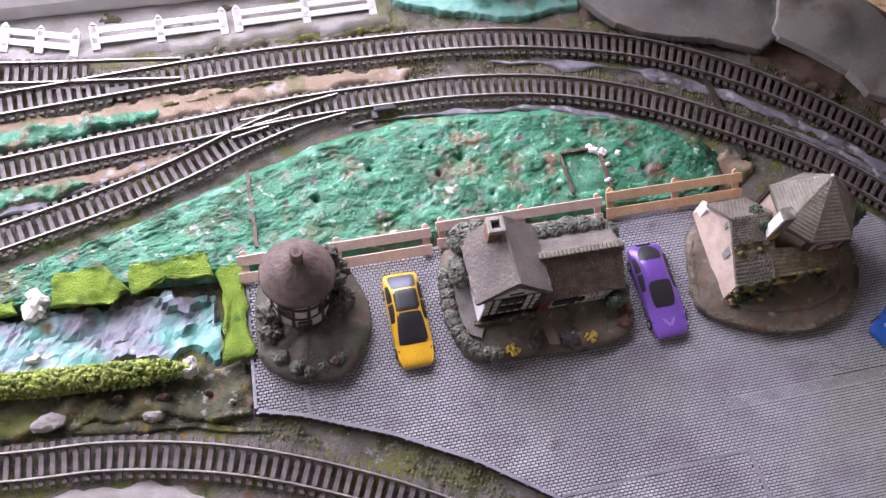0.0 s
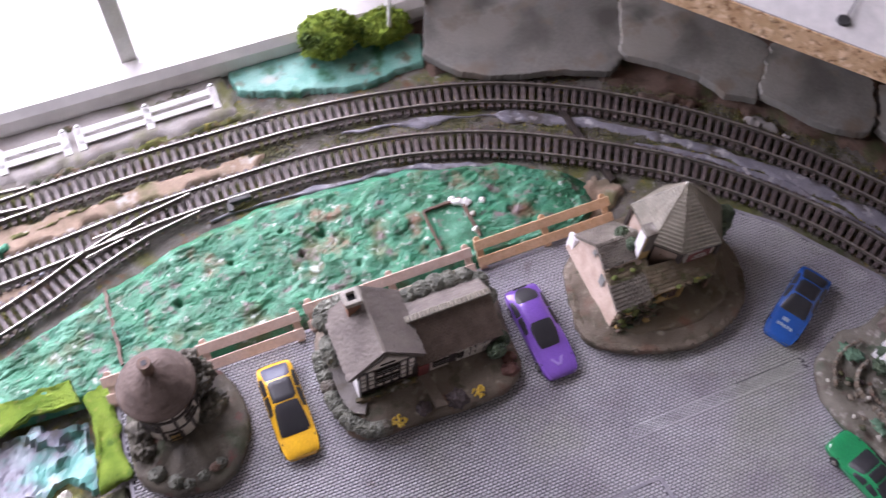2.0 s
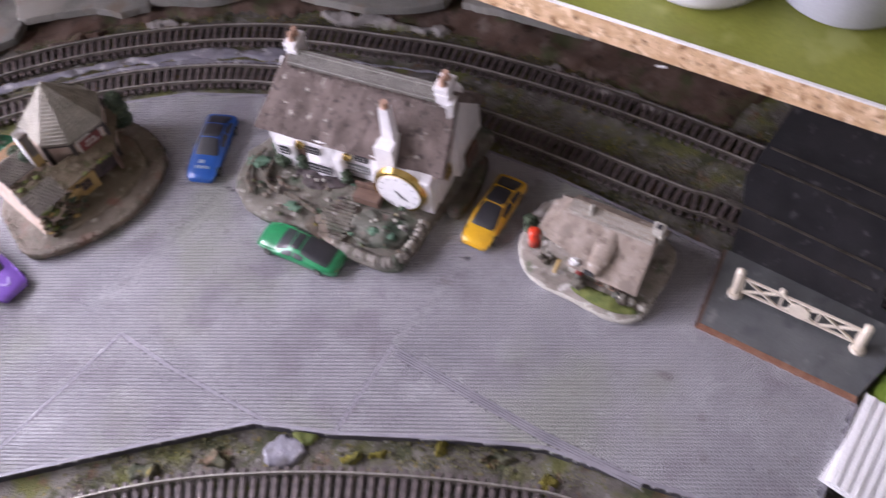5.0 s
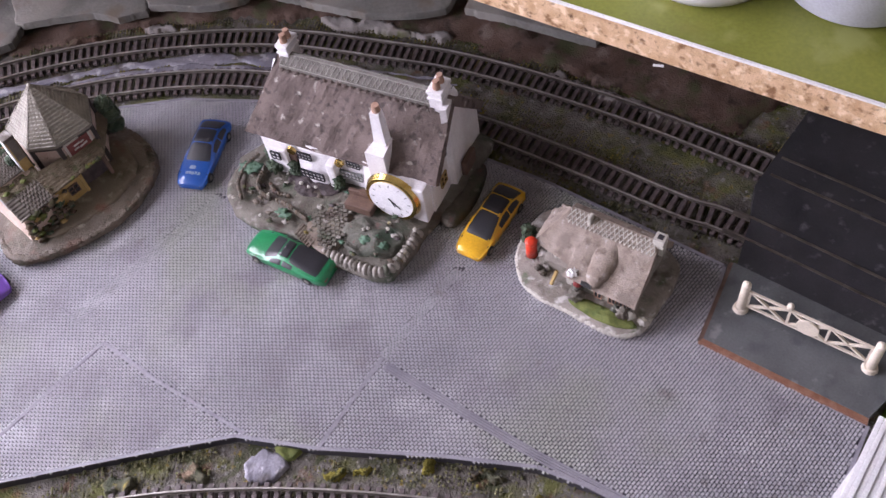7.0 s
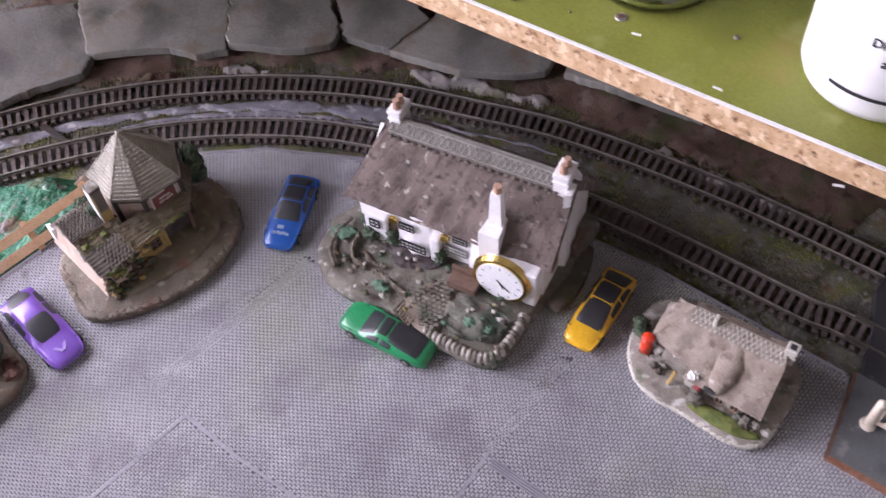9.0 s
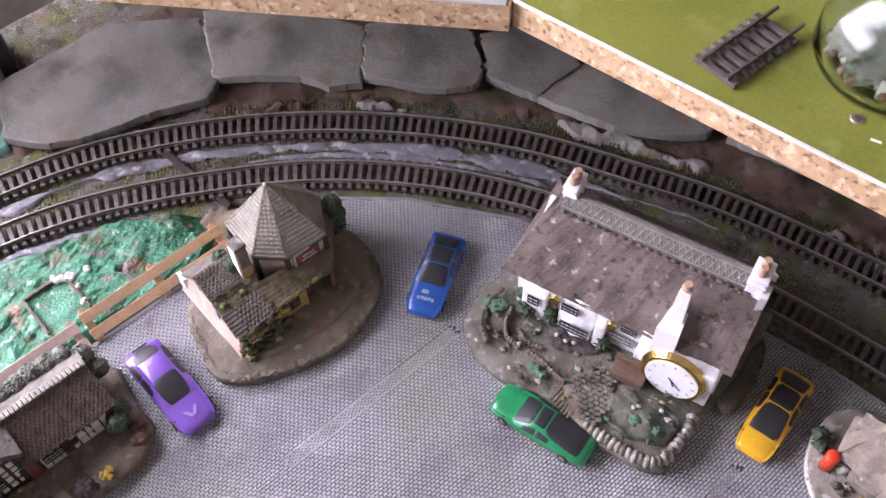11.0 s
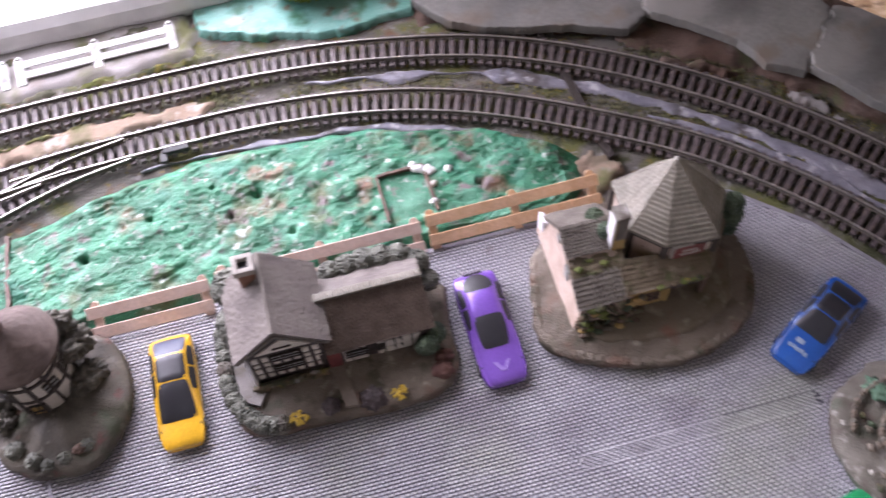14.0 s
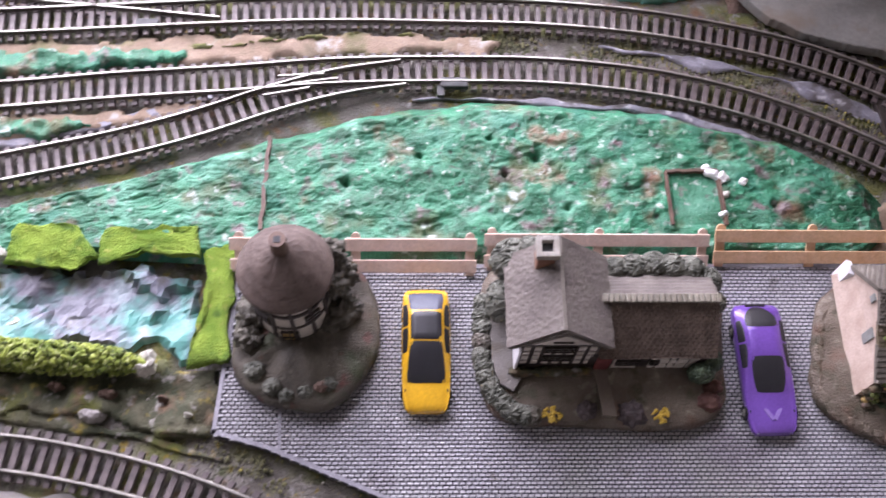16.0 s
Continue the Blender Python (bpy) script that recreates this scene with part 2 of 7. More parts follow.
M["base_grey"] = speckled("cast_base_grey", ((0.105, 0.095, 0.072), (0.175, 0.16, 0.13)), [((0.05, 0.075, 0.042), 0.3, 55), ((0.34, 0.32, 0.29), 0.16, 130), ((0.08, 0.06, 0.045), 0.34, 80)], 0.65, 60, 400, 0.9, 0.001)
M["base_pale"] = speckled("cast_base_pale", ((0.19, 0.165, 0.135), (0.30, 0.27, 0.235)), [((0.08, 0.11, 0.055), 0.3, 70), ((0.5, 0.48, 0.45), 0.24, 140), ((0.11, 0.09, 0.07), 0.25, 110)], 0.6, 60, 400, 0.7)
M["shrub"] = material("resin_shrub", (0.075, 0.08, 0.062), (0.17, 0.175, 0.14), 0.7, scale=160, fine=600, bump=1.0, depth=0.002)
M["shrub_brown"] = material("brown_cast_shrub", (0.05, 0.045, 0.033), (0.11, 0.1, 0.075), 0.65, scale=160, fine=600, bump=1.0, depth=0.002)
M["shrub_green"] = material("resin_shrub_green", (0.028, 0.055, 0.03), (0.075, 0.11, 0.06), 0.6, scale=160, fine=600, bump=1.0, depth=0.002)
M["flower_lawn"] = speckled("cast_flower_lawn", ((0.075, 0.075, 0.055), (0.12, 0.12, 0.095)), [((0.035, 0.06, 0.035), 0.36, 60), ((0.2, 0.19, 0.17), 0.16, 160), ((0.14, 0.06, 0.05), 0.12, 120)], 0.7, 60, 400, 0.9, 0.001)
M["moss_teal"] = material("bluish_moss", (0.05, 0.12, 0.075), (0.10, 0.19, 0.12), 0.7, scale=160, fine=800, bump=0.8)
M["curb_stone"] = material("pale_curb_stone", (0.24, 0.22, 0.19), (0.34, 0.315, 0.28), 0.7, scale=120, fine=700, bump=0.5)
M["lawn_resin"] = material("resin_lawn", (0.08, 0.058, 0.03), (0.13, 0.096, 0.055), 0.5, scale=60, fine=500, bump=0.4)
M["forecourt"] = speckled("cast_forecourt", ((0.095, 0.072, 0.042), (0.14, 0.112, 0.072)), [((0.075, 0.065, 0.03), 0.34, 50), ((0.22, 0.19, 0.14), 0.16, 110), ((0.13, 0.06, 0.035), 0.16, 60)], 0.6, 50, 400, 0.5)
M["path"] = material("resin_path", (0.13, 0.10, 0.075), (0.17, 0.135, 0.10), 0.6, scale=80, fine=500, bump=0.3)
M["timber"] = material("dark_timber", (0.025, 0.018, 0.015), (0.045, 0.035, 0.03), 0.6, scale=200)
M["plaster"] = material("cream_plaster", (0.45, 0.41, 0.35), (0.56, 0.52, 0.46), 0.7, scale=100)
M["plaster_white"] = material("white_plaster", (0.72, 0.70, 0.71), (0.8, 0.79, 0.8), 0.5, scale=80, bump=0.15)
M["plaster_pink"] = material("pink_plaster", (0.40, 0.30, 0.235), (0.49, 0.39, 0.325), 0.7, scale=120)
M["ochre"] = material("ochre_paint", (0.30, 0.19, 0.05), (0.38, 0.26, 0.09), 0.6, scale=150)
M["red"] = material("red_paint", (0.22, 0.02, 0.018), (0.28, 0.035, 0.03), 0.45, scale=150)
M["redbox"] = material("bright_red_paint", (0.62, 0.04, 0.012), (0.7, 0.06, 0.02), 0.35, scale=150)
M["brown"] = material("brown_paint", (0.09, 0.05, 0.035), (0.14, 0.085, 0.06), 0.6, scale=150)
M["brick"] = material("brick_paint", (0.19, 0.08, 0.045), (0.26, 0.13, 0.08), 0.7, scale=200)
M["red_earth"] = material("dull_red_flowers", (0.085, 0.032, 0.024), (0.13, 0.06, 0.045), 0.7, scale=120, fine=700, bump=0.7)
M["terracotta"] = material("terracotta_pot", (0.38, 0.22, 0.15), (0.46, 0.3, 0.22), 0.7, scale=200)
M["yellow_flower"] = material("yellow_flowers", (0.42, 0.27, 0.02), (0.55, 0.38, 0.05), 0.7, scale=300, fine=900, bump=0.8)
M["dark_bed"] = material("dark_flower_bed", (0.035, 0.025, 0.025), (0.075, 0.055, 0.055), 0.7, scale=200, fine=900, bump=0.9)
M["window_dark"] = material("window_dark", (0.03, 0.032, 0.035), (0.07, 0.07, 0.072), 0.2, scale=100, bump=0.0)
M["window_grey"] = material("window_grey", (0.16, 0.17, 0.16), (0.24, 0.25, 0.24), 0.35, scale=150, bump=0.05)
M["window_pale"] = material("pale_window", (0.30, 0.32, 0.30), (0.40, 0.42, 0.40), 0.35, scale=150, bump=0.05)
M["gold"] = material("gold_rim", (0.62, 0.42, 0.12), (0.75, 0.55, 0.2), 0.25, 1.0, scale=120, bump=0.05)
M["dial"] = material("clock_dial", (0.78, 0.78, 0.8), (0.84, 0.84, 0.85), 0.3, scale=50, bump=0.0)
M["ink"] = material("black_ink", (0.02, 0.02, 0.025), (0.03, 0.03, 0.035), 0.5, scale=100, bump=0.0)
M["chip"] = speckled("chipboard", ((0.50, 0.31, 0.16), (0.66, 0.45, 0.27)), [((0.24, 0.12, 0.05), 0.30, 210), ((0.80, 0.62, 0.42), 0.34, 170), ((0.14, 0.07, 0.03), 0.12, 260)], 0.85, 120, 500, 0.8)
M["green_top"] = speckled("green_board", ((0.175, 0.195, 0.024), (0.215, 0.235, 0.036)), [((0.24, 0.19, 0.05), 0.16, 14), ((0.27, 0.29, 0.08), 0.2, 40), ((0.15, 0.17, 0.02), 0.3, 9)], 0.55, 20, 200, 0.1)
M["slate"] = varied(speckled("slate", ((0.17, 0.168, 0.155), (0.235, 0.23, 0.21)), [((0.28, 0.27, 0.245), 0.36, 14), ((0.115, 0.112, 0.10), 0.42, 22), ((0.20, 0.165, 0.13), 0.26, 40)], 0.7, 18, 160, 0.35, 0.001), 0.78, 1.08)
M["stone_dull"] = material("dull_stone", (0.22, 0.21, 0.18), (0.32, 0.30, 0.27), 0.8, scale=150)
M["clay"] = speckled("red_brown_rock", ((0.085, 0.046, 0.03), (0.14, 0.092, 0.07)), [((0.19, 0.145, 0.12), 0.25, 50), ((0.05, 0.03, 0.02), 0.34, 80), ((0.07, 0.075, 0.03), 0.34, 40)], 0.9, 60, 300, 0.9)
M["road"] = speckled("road_black", ((0.022, 0.023, 0.027), (0.038, 0.038, 0.043)), [((0.12, 0.12, 0.125), 0.05, 120)], 0.5, 40, 300, 0.3)
M["ramp"] = speckled("ramp_grey", ((0.085, 0.092, 0.095), (0.12, 0.128, 0.13)), [((0.2, 0.2, 0.2), 0.1, 100), ((0.06, 0.065, 0.07), 0.25, 50)], 0.55, 40, 300, 0.2)
M["card"] = material("cardboard", (0.42, 0.26, 0.12), (0.5, 0.32, 0.16), 0.8, scale=30, fine=400, bump=0.1)
M["black"] = material("black_plastic", (0.015, 0.015, 0.015), (0.025, 0.025, 0.025), 0.5, scale=60, bump=0.1)
M["wall"] = material("wall_paint", (0.62, 0.60, 0.56), (0.58, 0.56, 0.52), 0.9, scale=5, fine=80, bump=0.1)
M["board_white"] = material("worn_white_board", (0.46, 0.45, 0.44), (0.40, 0.39, 0.38), 0.5, scale=12, fine=120, bump=0.1)
M["floor"] = material("floor_wood", (0.24, 0.15, 0.08), (0.3, 0.2, 0.12), 0.5, scale=6, fine=60, bump=0.1)
# hazy, reflecting inside of the jar, put into the colour of a filling
M["jar_haze"] = speckled("jar_haze_colour", ((0.16, 0.18, 0.13), (0.26, 0.28, 0.22)), [((0.30, 0.2, 0.15), 0.2, 60), ((0.08, 0.10, 0.06), 0.3, 90)], 0.9, 60, 400, 0.9)
M["tub"] = material("tub_plastic", (0.82, 0.82, 0.84), (0.78, 0.78, 0.8), 0.3, scale=10, fine=50, bump=0.0)
M["screw_metal"] = material("dull_screw_metal", (0.20, 0.19, 0.16), (0.30, 0.29, 0.26), 0.45, 0.6, scale=150)
M["tin"] = material("tin_metal", (0.62, 0.66, 0.72), (0.7, 0.73, 0.78), 0.3, 0.35, scale=20, bump=0.05)
M["corrugated"] = material("white_corrugated_card", (0.82, 0.82, 0.83), (0.76, 0.76, 0.77), 0.6, scale=60)
M["glass_dark"] = material("dark_toy_glass", (0.012, 0.012, 0.015), (0.02, 0.02, 0.024), 0.42, scale=50, bump=0.0)
# dark glass tinted blue: the reflection on the rear window put into its colour
M["glass_blue_sheen"] = material("toy_glass_blue_reflection", (0.03, 0.035, 0.07), (0.05, 0.055, 0.09), 0.3, scale=50, bump=0.0)
M["tyre"] = material("black_tyre", (0.012, 0.012, 0.012), (0.02, 0.02, 0.02), 0.6, scale=100, bump=0.1)
M["decal_grey"] = material("worn_decal", (0.22, 0.28, 0.40), (0.36, 0.42, 0.52), 0.4, scale=500, bump=0.0)
M["tin_white"] = material("bluish_white_tin", (0.55, 0.57, 0.66), (0.62, 0.64, 0.72), 0.35, scale=20, bump=0.05)
M["glass"] = glass("clear_glass", (0.93, 0.97, 0.94))
for key, c in (("yellow", (0.72, 0.40, 0.012)), ("purple", (0.19, 0.085, 0.43)), ("blue", (0.006, 0.085, 0.36)), ("green", (0.0, 0.22, 0.075))):
    M[key] = material(key + "_car_paint", c, tuple(0.88 * v for v in c), 0.3, 0.15 if key == "purple" else 0.0, scale=60, coat=0.5, bump=0.03)
    M[key + "_dim"] = material(key + "_car_trim", tuple(0.8 * v + 0.09 for v in c), tuple(0.8 * v + 0.1 for v in c), 0.35, scale=60, bump=0.0)


# ---- building helpers (all in layout units) ----
def part(name, bm, mat, parent=None, label="", kind="", smooth=False):
    bmesh.ops.recalc_face_normals(bm, faces=bm.faces)
    bmesh.ops.scale(bm, vec=(S, S, S), verts=bm.verts)
    me = bpy.data.meshes.new(name)
    bm.to_mesh(me)
    bm.free()
    me.materials.append(M[mat] if isinstance(mat, str) else mat)
    if smooth:
        me.polygons.foreach_set("use_smooth", [True] * len(me.polygons))
    ob = new(name, me)
    ob.parent = parent
    if label:
        ob["label"] = label
    if kind:
        ob["kind"] = kind
    return ob


def mesh_of(name, verts, faces, mat, parent=None, smooth=False):
    me = bpy.data.meshes.new(name)
    me.from_pydata([tuple(S * c for c in v) for v in verts], [], faces)
    me.materials.append(M[mat] if isinstance(mat, str) else mat)
    if smooth:
        me.polygons.foreach_set("use_smooth", [True] * len(me.polygons))
    me.update()
    ob = new(name, me)
    ob.parent = parent
    return ob


def thing(name, x, y, z=0.0, turn=0.0, label="", category="", group="", kind=""):
    ob = new(name)
    ob.empty_display_size = 0.01
    ob.matrix_basis = pose(x * S, y * S, z * S, 0, 0, turn)
    return tagged(ob, label, category, group, kind)


def box(bm, x, y, z, sx, sy, sz, turn=None, bevel=0.0):
    """A box with its centre at x, y, z."""
    m = Matrix.Translation((x, y, z)) @ (turn or Matrix()) @ Matrix.Diagonal((sx, sy, sz, 1))
    made = bmesh.ops.create_cube(bm, size=1.0, matrix=m)
    if bevel:
        edges = list({e for v in made["verts"] for e in v.link_edges})
        bmesh.ops.bevel(bm, geom=edges, offset=bevel, segments=2, affect="EDGES", profile=0.6)
    return bm


def prism(bm, outline, z0, z1, inset=0.0):
    """An upright slab over an outline; inset draws the top in."""
    n = len(outline)
    cx, cy = sum(p[0] for p in outline) / n, sum(p[1] for p in outline) / n
    low = [bm.verts.new((x, y, z0)) for x, y in outline]
    top = [bm.verts.new((x + (cx - x) * inset, y + (cy - y) * inset, z1)) for x, y in outline]
    bm.faces.new(low[::-1]), bm.faces.new(top)
    for i in range(n):
        bm.faces.new((low[i], low[(i + 1) % n], top[(i + 1) % n], top[i]))
    return bm


def spline(points, step):
    """Evenly spaced points and headings along a smooth curve through the given ones."""
    p = [Vector(q) for q in points]
    p = [2 * p[0] - p[1], *p, 2 * p[-1] - p[-2]]
    fine = []
    for i in range(1, len(p) - 2):
        a, b, c, d = p[i - 1:i + 3]
        for k in range(40):
            t = k / 40
            fine.append(0.5 * (2 * b + (c - a) * t + (2 * a - 5 * b + 4 * c - d) * t * t + (3 * b - a - 3 * c + d) * t ** 3))
    out, left = [], 0.0
    for a, b in zip(fine, fine[1:]):
        d, length = b - a, (b - a).length
        while left < length:
            out.append((a + d * (left / length), math.atan2(d.y, d.x)))
            left += step
        left -= length
    return out


def sweep(bm, line, profile, z=0.0):
    """A profile of (across, up) drawn along a line of (point, heading)."""
    rings = []
    for q, h in line:
        nx, ny = -math.sin(h), math.cos(h)
        rings.append([bm.verts.new((q.x + nx * a, q.y + ny * a, z + u)) for a, u in profile])
    n = len(profile)
    for r0, r1 in zip(rings, rings[1:]):
        for i in range(n):
            bm.faces.new((r0[i], r0[(i + 1) % n], r1[(i + 1) % n], r1[i]))
    bm.faces.new(rings[0]), bm.faces.new(rings[-1][::-1])
    return bm


def rough_at(x, y, z, f, octaves=3):
    return noise.fractal(Vector((x * f, y * f, z * f)), 1.0, 2.0, octaves)


def lump(bm, x, y, z, rx, ry, rz, detail=3, rough=0.2, freq=9.0, turn=0.0):
    """An uneven clump."""
    made = bmesh.ops.create_icosphere(bm, subdivisions=detail, radius=1.0)
    c, s = math.cos(turn), math.sin(turn)
    for v in made["verts"]:
        d = v.co.normalized()
        k = 1 + rough * rough_at(d.x * rx + x, d.y * ry + y, d.z * rz + z, freq / max(rx, 0.02) * 0.12, 4)
        px, py, pz = d.x * rx * k, d.y * ry * k, d.z * rz * k
        v.co = (x + c * px - s * py, y + s * px + c * py, z + pz)
    return bm


def sheet(bm, nx, ny, place):
    """A grid of place(u, v), u and v from 0 to 1."""
    rows = [[bm.verts.new(place(i / nx, j / ny)) for i in range(nx + 1)] for j in range(ny + 1)]
    for a, b in zip(rows, rows[1:]):
        for i in range(nx):
            bm.faces.new((a[i], a[i + 1], b[i + 1], b[i]))
    return bm


def along(table, x):
    """The value at x of a table of (x, value), straight between its rows."""
    for (x0, a), (x1, b) in zip(table, table[1:]):
        if x <= x1:
            k = min(1.0, max(0.0, (x - x0) / (x1 - x0)))
            return a + (b - a) * k
    return table[-1][1]


def inside(x, y, outline):
    hit = False
    for (x0, y0), (x1, y1) in zip(outline, outline[1:] + outline[:1]):
        if (y0 > y) != (y1 > y) and x < (x1 - x0) * (y - y0) / (y1 - y0) + x0:
            hit = not hit
    return hit


def ring_of(outline, n):
    """A closed smooth outline of n points."""
    k = len(outline)
    out = []
    for i in range(n):
        t = i / n * k
        j, f = int(t), t - int(t)
        a, b, c, d = (Vector(outline[(j + o) % k]) for o in (-1, 0, 1, 2))
        q = 0.5 * (2 * b + (c - a) * f + (2 * a - 5 * b + 4 * c - d) * f * f + (3 * b - a - 3 * c + d) * f ** 3)
        out.append((q.x, q.y))
    return out


def slab(name, outline, z0, z1, mat, label, category, kind="structure"):
    return tagged(part(name, prism(bmesh.new(), outline, z0, z1), mat), label, category, kind=kind)


def mat_sheet(name, outline, z, height, mat, label, category, kind="structure", res=0.02, rough=0.5, freq=14.0, sharp=False, smooth=True, ragged=0.05):
    """A lumpy sheet over an outline, thickest inside and feathered to its rim."""
    xs, ys = [p[0] for p in outline], [p[1] for p in outline]
    nx, ny = int((max(xs) - min(xs)) / res) + 1, int((max(ys) - min(ys)) / res) + 1
    verts, faces, at = [], [], {}

    def vert(i, j):
        if (i, j) not in at:
            x, y = min(xs) + i * res, min(ys) + j * res
            n = rough_at(x, y, 3.1, freq, 4)
            if sharp:
                n = abs(n) * 1.6 - 0.5 + 0.6 * noise.cell(Vector((x * freq * 0.5 + n, y * freq * 0.9, 1)))
            wob = (1.1 if sharp else 0.35) * res * noise.noise(Vector((x * 40, y * 40, 7)))
            at[i, j] = len(verts)
            verts.append([x + wob, y + wob, z + height * (0.55 + rough * n)])
        return at[i, j]
    for i in range(nx):
        for j in range(ny):
            x, y = min(xs) + (i + 0.5) * res, min(ys) + (j + 0.5) * res
            w = ragged * rough_at(x, y, 0.3, 6.0)
            if inside(x + w, y + w, outline):
                faces.append((vert(i, j), vert(i + 1, j), vert(i + 1, j + 1), vert(i, j + 1)))
    used = {}
    for f in faces:
        for k in range(4):
            e = frozenset((f[k], f[(k + 1) % 4]))
            used[e] = used.get(e, 0) + 1
    for e, c in used.items():
        if c == 1:
            for v in e:
                verts[v][2] = z - 0.02
    ob = mesh_of(name, verts, faces, mat, smooth=smooth)
    return tagged(ob, label, category, kind=kind)


# ---- the board and its ground ----
def ground_place(u, v):
    x, y = -5 + 9.6 * u, -5.6 + 7.9 * v
    return (x, y, -0.054 + 0.008 * rough_at(x, y, 0, 7.0, 4))


tagged(part("ground", sheet(bmesh.new(), 240, 200, ground_place), "ground", smooth=True), "dark brown and olive flocked ground of the model layout", "ground", kind="structure")
slab("baseboard", [(-5, -5.6), (4.6, -5.6), (4.6, 2.3), (-5, 2.3)], -0.3, -0.09, "floor", "plain wooden baseboard under the layout", "board")
slab("board_plinth", [(-4.6, -5.2), (4.2, -5.2), (4.2, 2.0), (-4.6, 2.0)], -6.0, -0.3, "wall", "plain painted plinth under the baseboard", "plinth")

OUTER = [(-4.2, 1.13), (-2.98, 1.2), (-1.76, 1.28), (-1, 1.285), (-0.5, 1.27), (0.01, 1.205), (0.56, 1.06), (1.08, .80), (1.56, .45), (1.98, .03), (2.33, -.44), (2.59, -.95), (2.79, -1.4), (2.97, -2.02), (3.1, -2.66), (3.22, -3.6), (3.28, -4.6)]
INNER = [(-4.2, .7), (-2.92, .82), (-2.46, .87), (-1.98, .91), (-1.5, .955), (-1.0, .97), (-0.52, .96), (-.03, .89), (.43, .74), (.92, .48), (1.37, .17), (1.78, -.25), (2.07, -.69), (2.32, -1.25), (2.49, -1.8), (2.6, -2.33), (2.7, -2.93), (2.77, -3.25), (2.9, -4.6)]
LOOP = [(-4.2, .15), (-2.86, .47), (-2.42, .58), (-2.08, .69), (-1.78, .81), (-1.5, .90), (-1.2, .955)]
SIDING = [(-4.2, 1.56), (-2.93, 1.39), (-2.37, 1.33), (-2.0, 1.29)]
FRONT = [(-4.2, -.55), (-3.0, -.67), (-2.54, -.71), (-2.06, -.82), (-1.6, -1.0), (-1.1, -1.27), (-0.42, -1.76), (-.02, -2.08), (.34, -2.46), (.65, -2.86), (.92, -3.27), (1.05, -3.53), (1.25, -4.2), (1.35, -5.0)]

PAVED = [(-1.86, 0.04), (-1.91, -0.63), (-1.7, -0.69), (-1.3, -0.86), (-0.94, -1.06), (-0.64, -1.28), (-0.17, -1.64), (0.14, -1.88), (0.45, -2.13), (0.65, -2.46), (0.97, -2.89), (1.2, -3.24), (1.31, -3.57), (1.6, -4.3), (2.24, -4.17), (2.14, -3.42), (2.54, -3.28), (2.42, -2.31), (2.32, -1.85), (1.94, -0.75), (1.61, -0.28), (1.34, -0.03), (1.0, 0.05)]
pavement = slab("pavement", PAVED, -0.075, -0.006, "joint", "grey embossed brick paving card laid in sheets", "pavement")


def ribbon(name, curve, offset, width, t0, t1, mat, label, z=-0.036, category="ground"):
    """A ragged strip beside a track, between two shares of its length."""
    line = spline(curve, 0.03)
    line = line[int(t0 * len(line)):int(t1 * len(line))]

    def place(u, v):
        q, h = line[min(len(line) - 1, int(u * (len(line) - 1)))]
        w = width * (0.55 + 0.75 * rough_at(q.x, q.y, 5 + offset, 4.0))
        w = max(w, 0.004) * min(1, 8 * u, 8 * (1 - u))
        a = offset + (v - 0.5) * w + 0.02 * rough_at(q.x, q.y, 9, 5.0)
        return (q.x - math.sin(h) * a, q.y + math.cos(h) * a, z + (0.005 * rough_at(q.x, q.y + a, 2, 18.0) if 0 < v < 1 else -0.014))
    return tagged(part(name, sheet(bmesh.new(), len(line), 6, place), mat, smooth=True), label, category, kind="structure")


ribbon("ballast_wash", OUTER, -0.14, 0.12, 0.34, 0.72, "lilac", "grey-lilac painted strip beside the outer track", -0.034)
ribbon("ballast_wash", INNER, 0.125, 0.07, 0.5, 0.74, "lilac", "grey-lilac painted strip beside the inner track", -0.035)
ribbon("ballast_wash", INNER, -0.135, 0.07, 0.28, 0.44, "lilac", "grey-lilac painted strip beside the lawn", -0.035)
ribbon("ballast_wash", FRONT, 0.15, 0.09, 0.02, 0.3, "bank", "dark mossy strip beside the front track", -0.036)
ribbon("ballast_wash", FRONT, -0.2, 0.22, 0.02, 0.35, "grey_ground", "pale grey stony strip inside the front track", -0.036)
ribbon("ballast_wash", LOOP, 0.13, 0.08, 0.3, 0.8, "lilac", "grey-lilac wash beside the loop track", -0.034)
mat_sheet("sand", [(-3.6, .98), (-2.2, 0.99), (-1.4, 1.05), (-0.82, 1.07), (-0.76, 1.17), (-1.3, 1.2), (-2.3, 1.16), (-3.6, 1.09)], -0.043, 0.022, "sand", "sandy pink ballast between the tracks", "sand", rough=.22)
mat_sheet("sand", [(-3.6, .5), (-2.9, .6), (-2.1, .74), (-2.0, .84), (-2.4, .8), (-3.0, .74), (-3.6, .68)], -0.043, 0.022, "sand", "sandy pink ballast between the loop tracks", "sand", rough=.22)
mat_sheet("sand", [(-3.6, .22), (-2.8, .38), (-2.2, .52), (-2.2, .60), (-2.8, .44), (-3.6, .27)], -0.043, 0.02, "sand", "sandy strip below the loop track", "sand")
mat_sheet("sand", [(.62, .14), (.8, .1), (.95, .2), (.82, .36), (.7, .32)], -0.045, 0.03, "sand", "bare sandy end of the lawn", "sand")
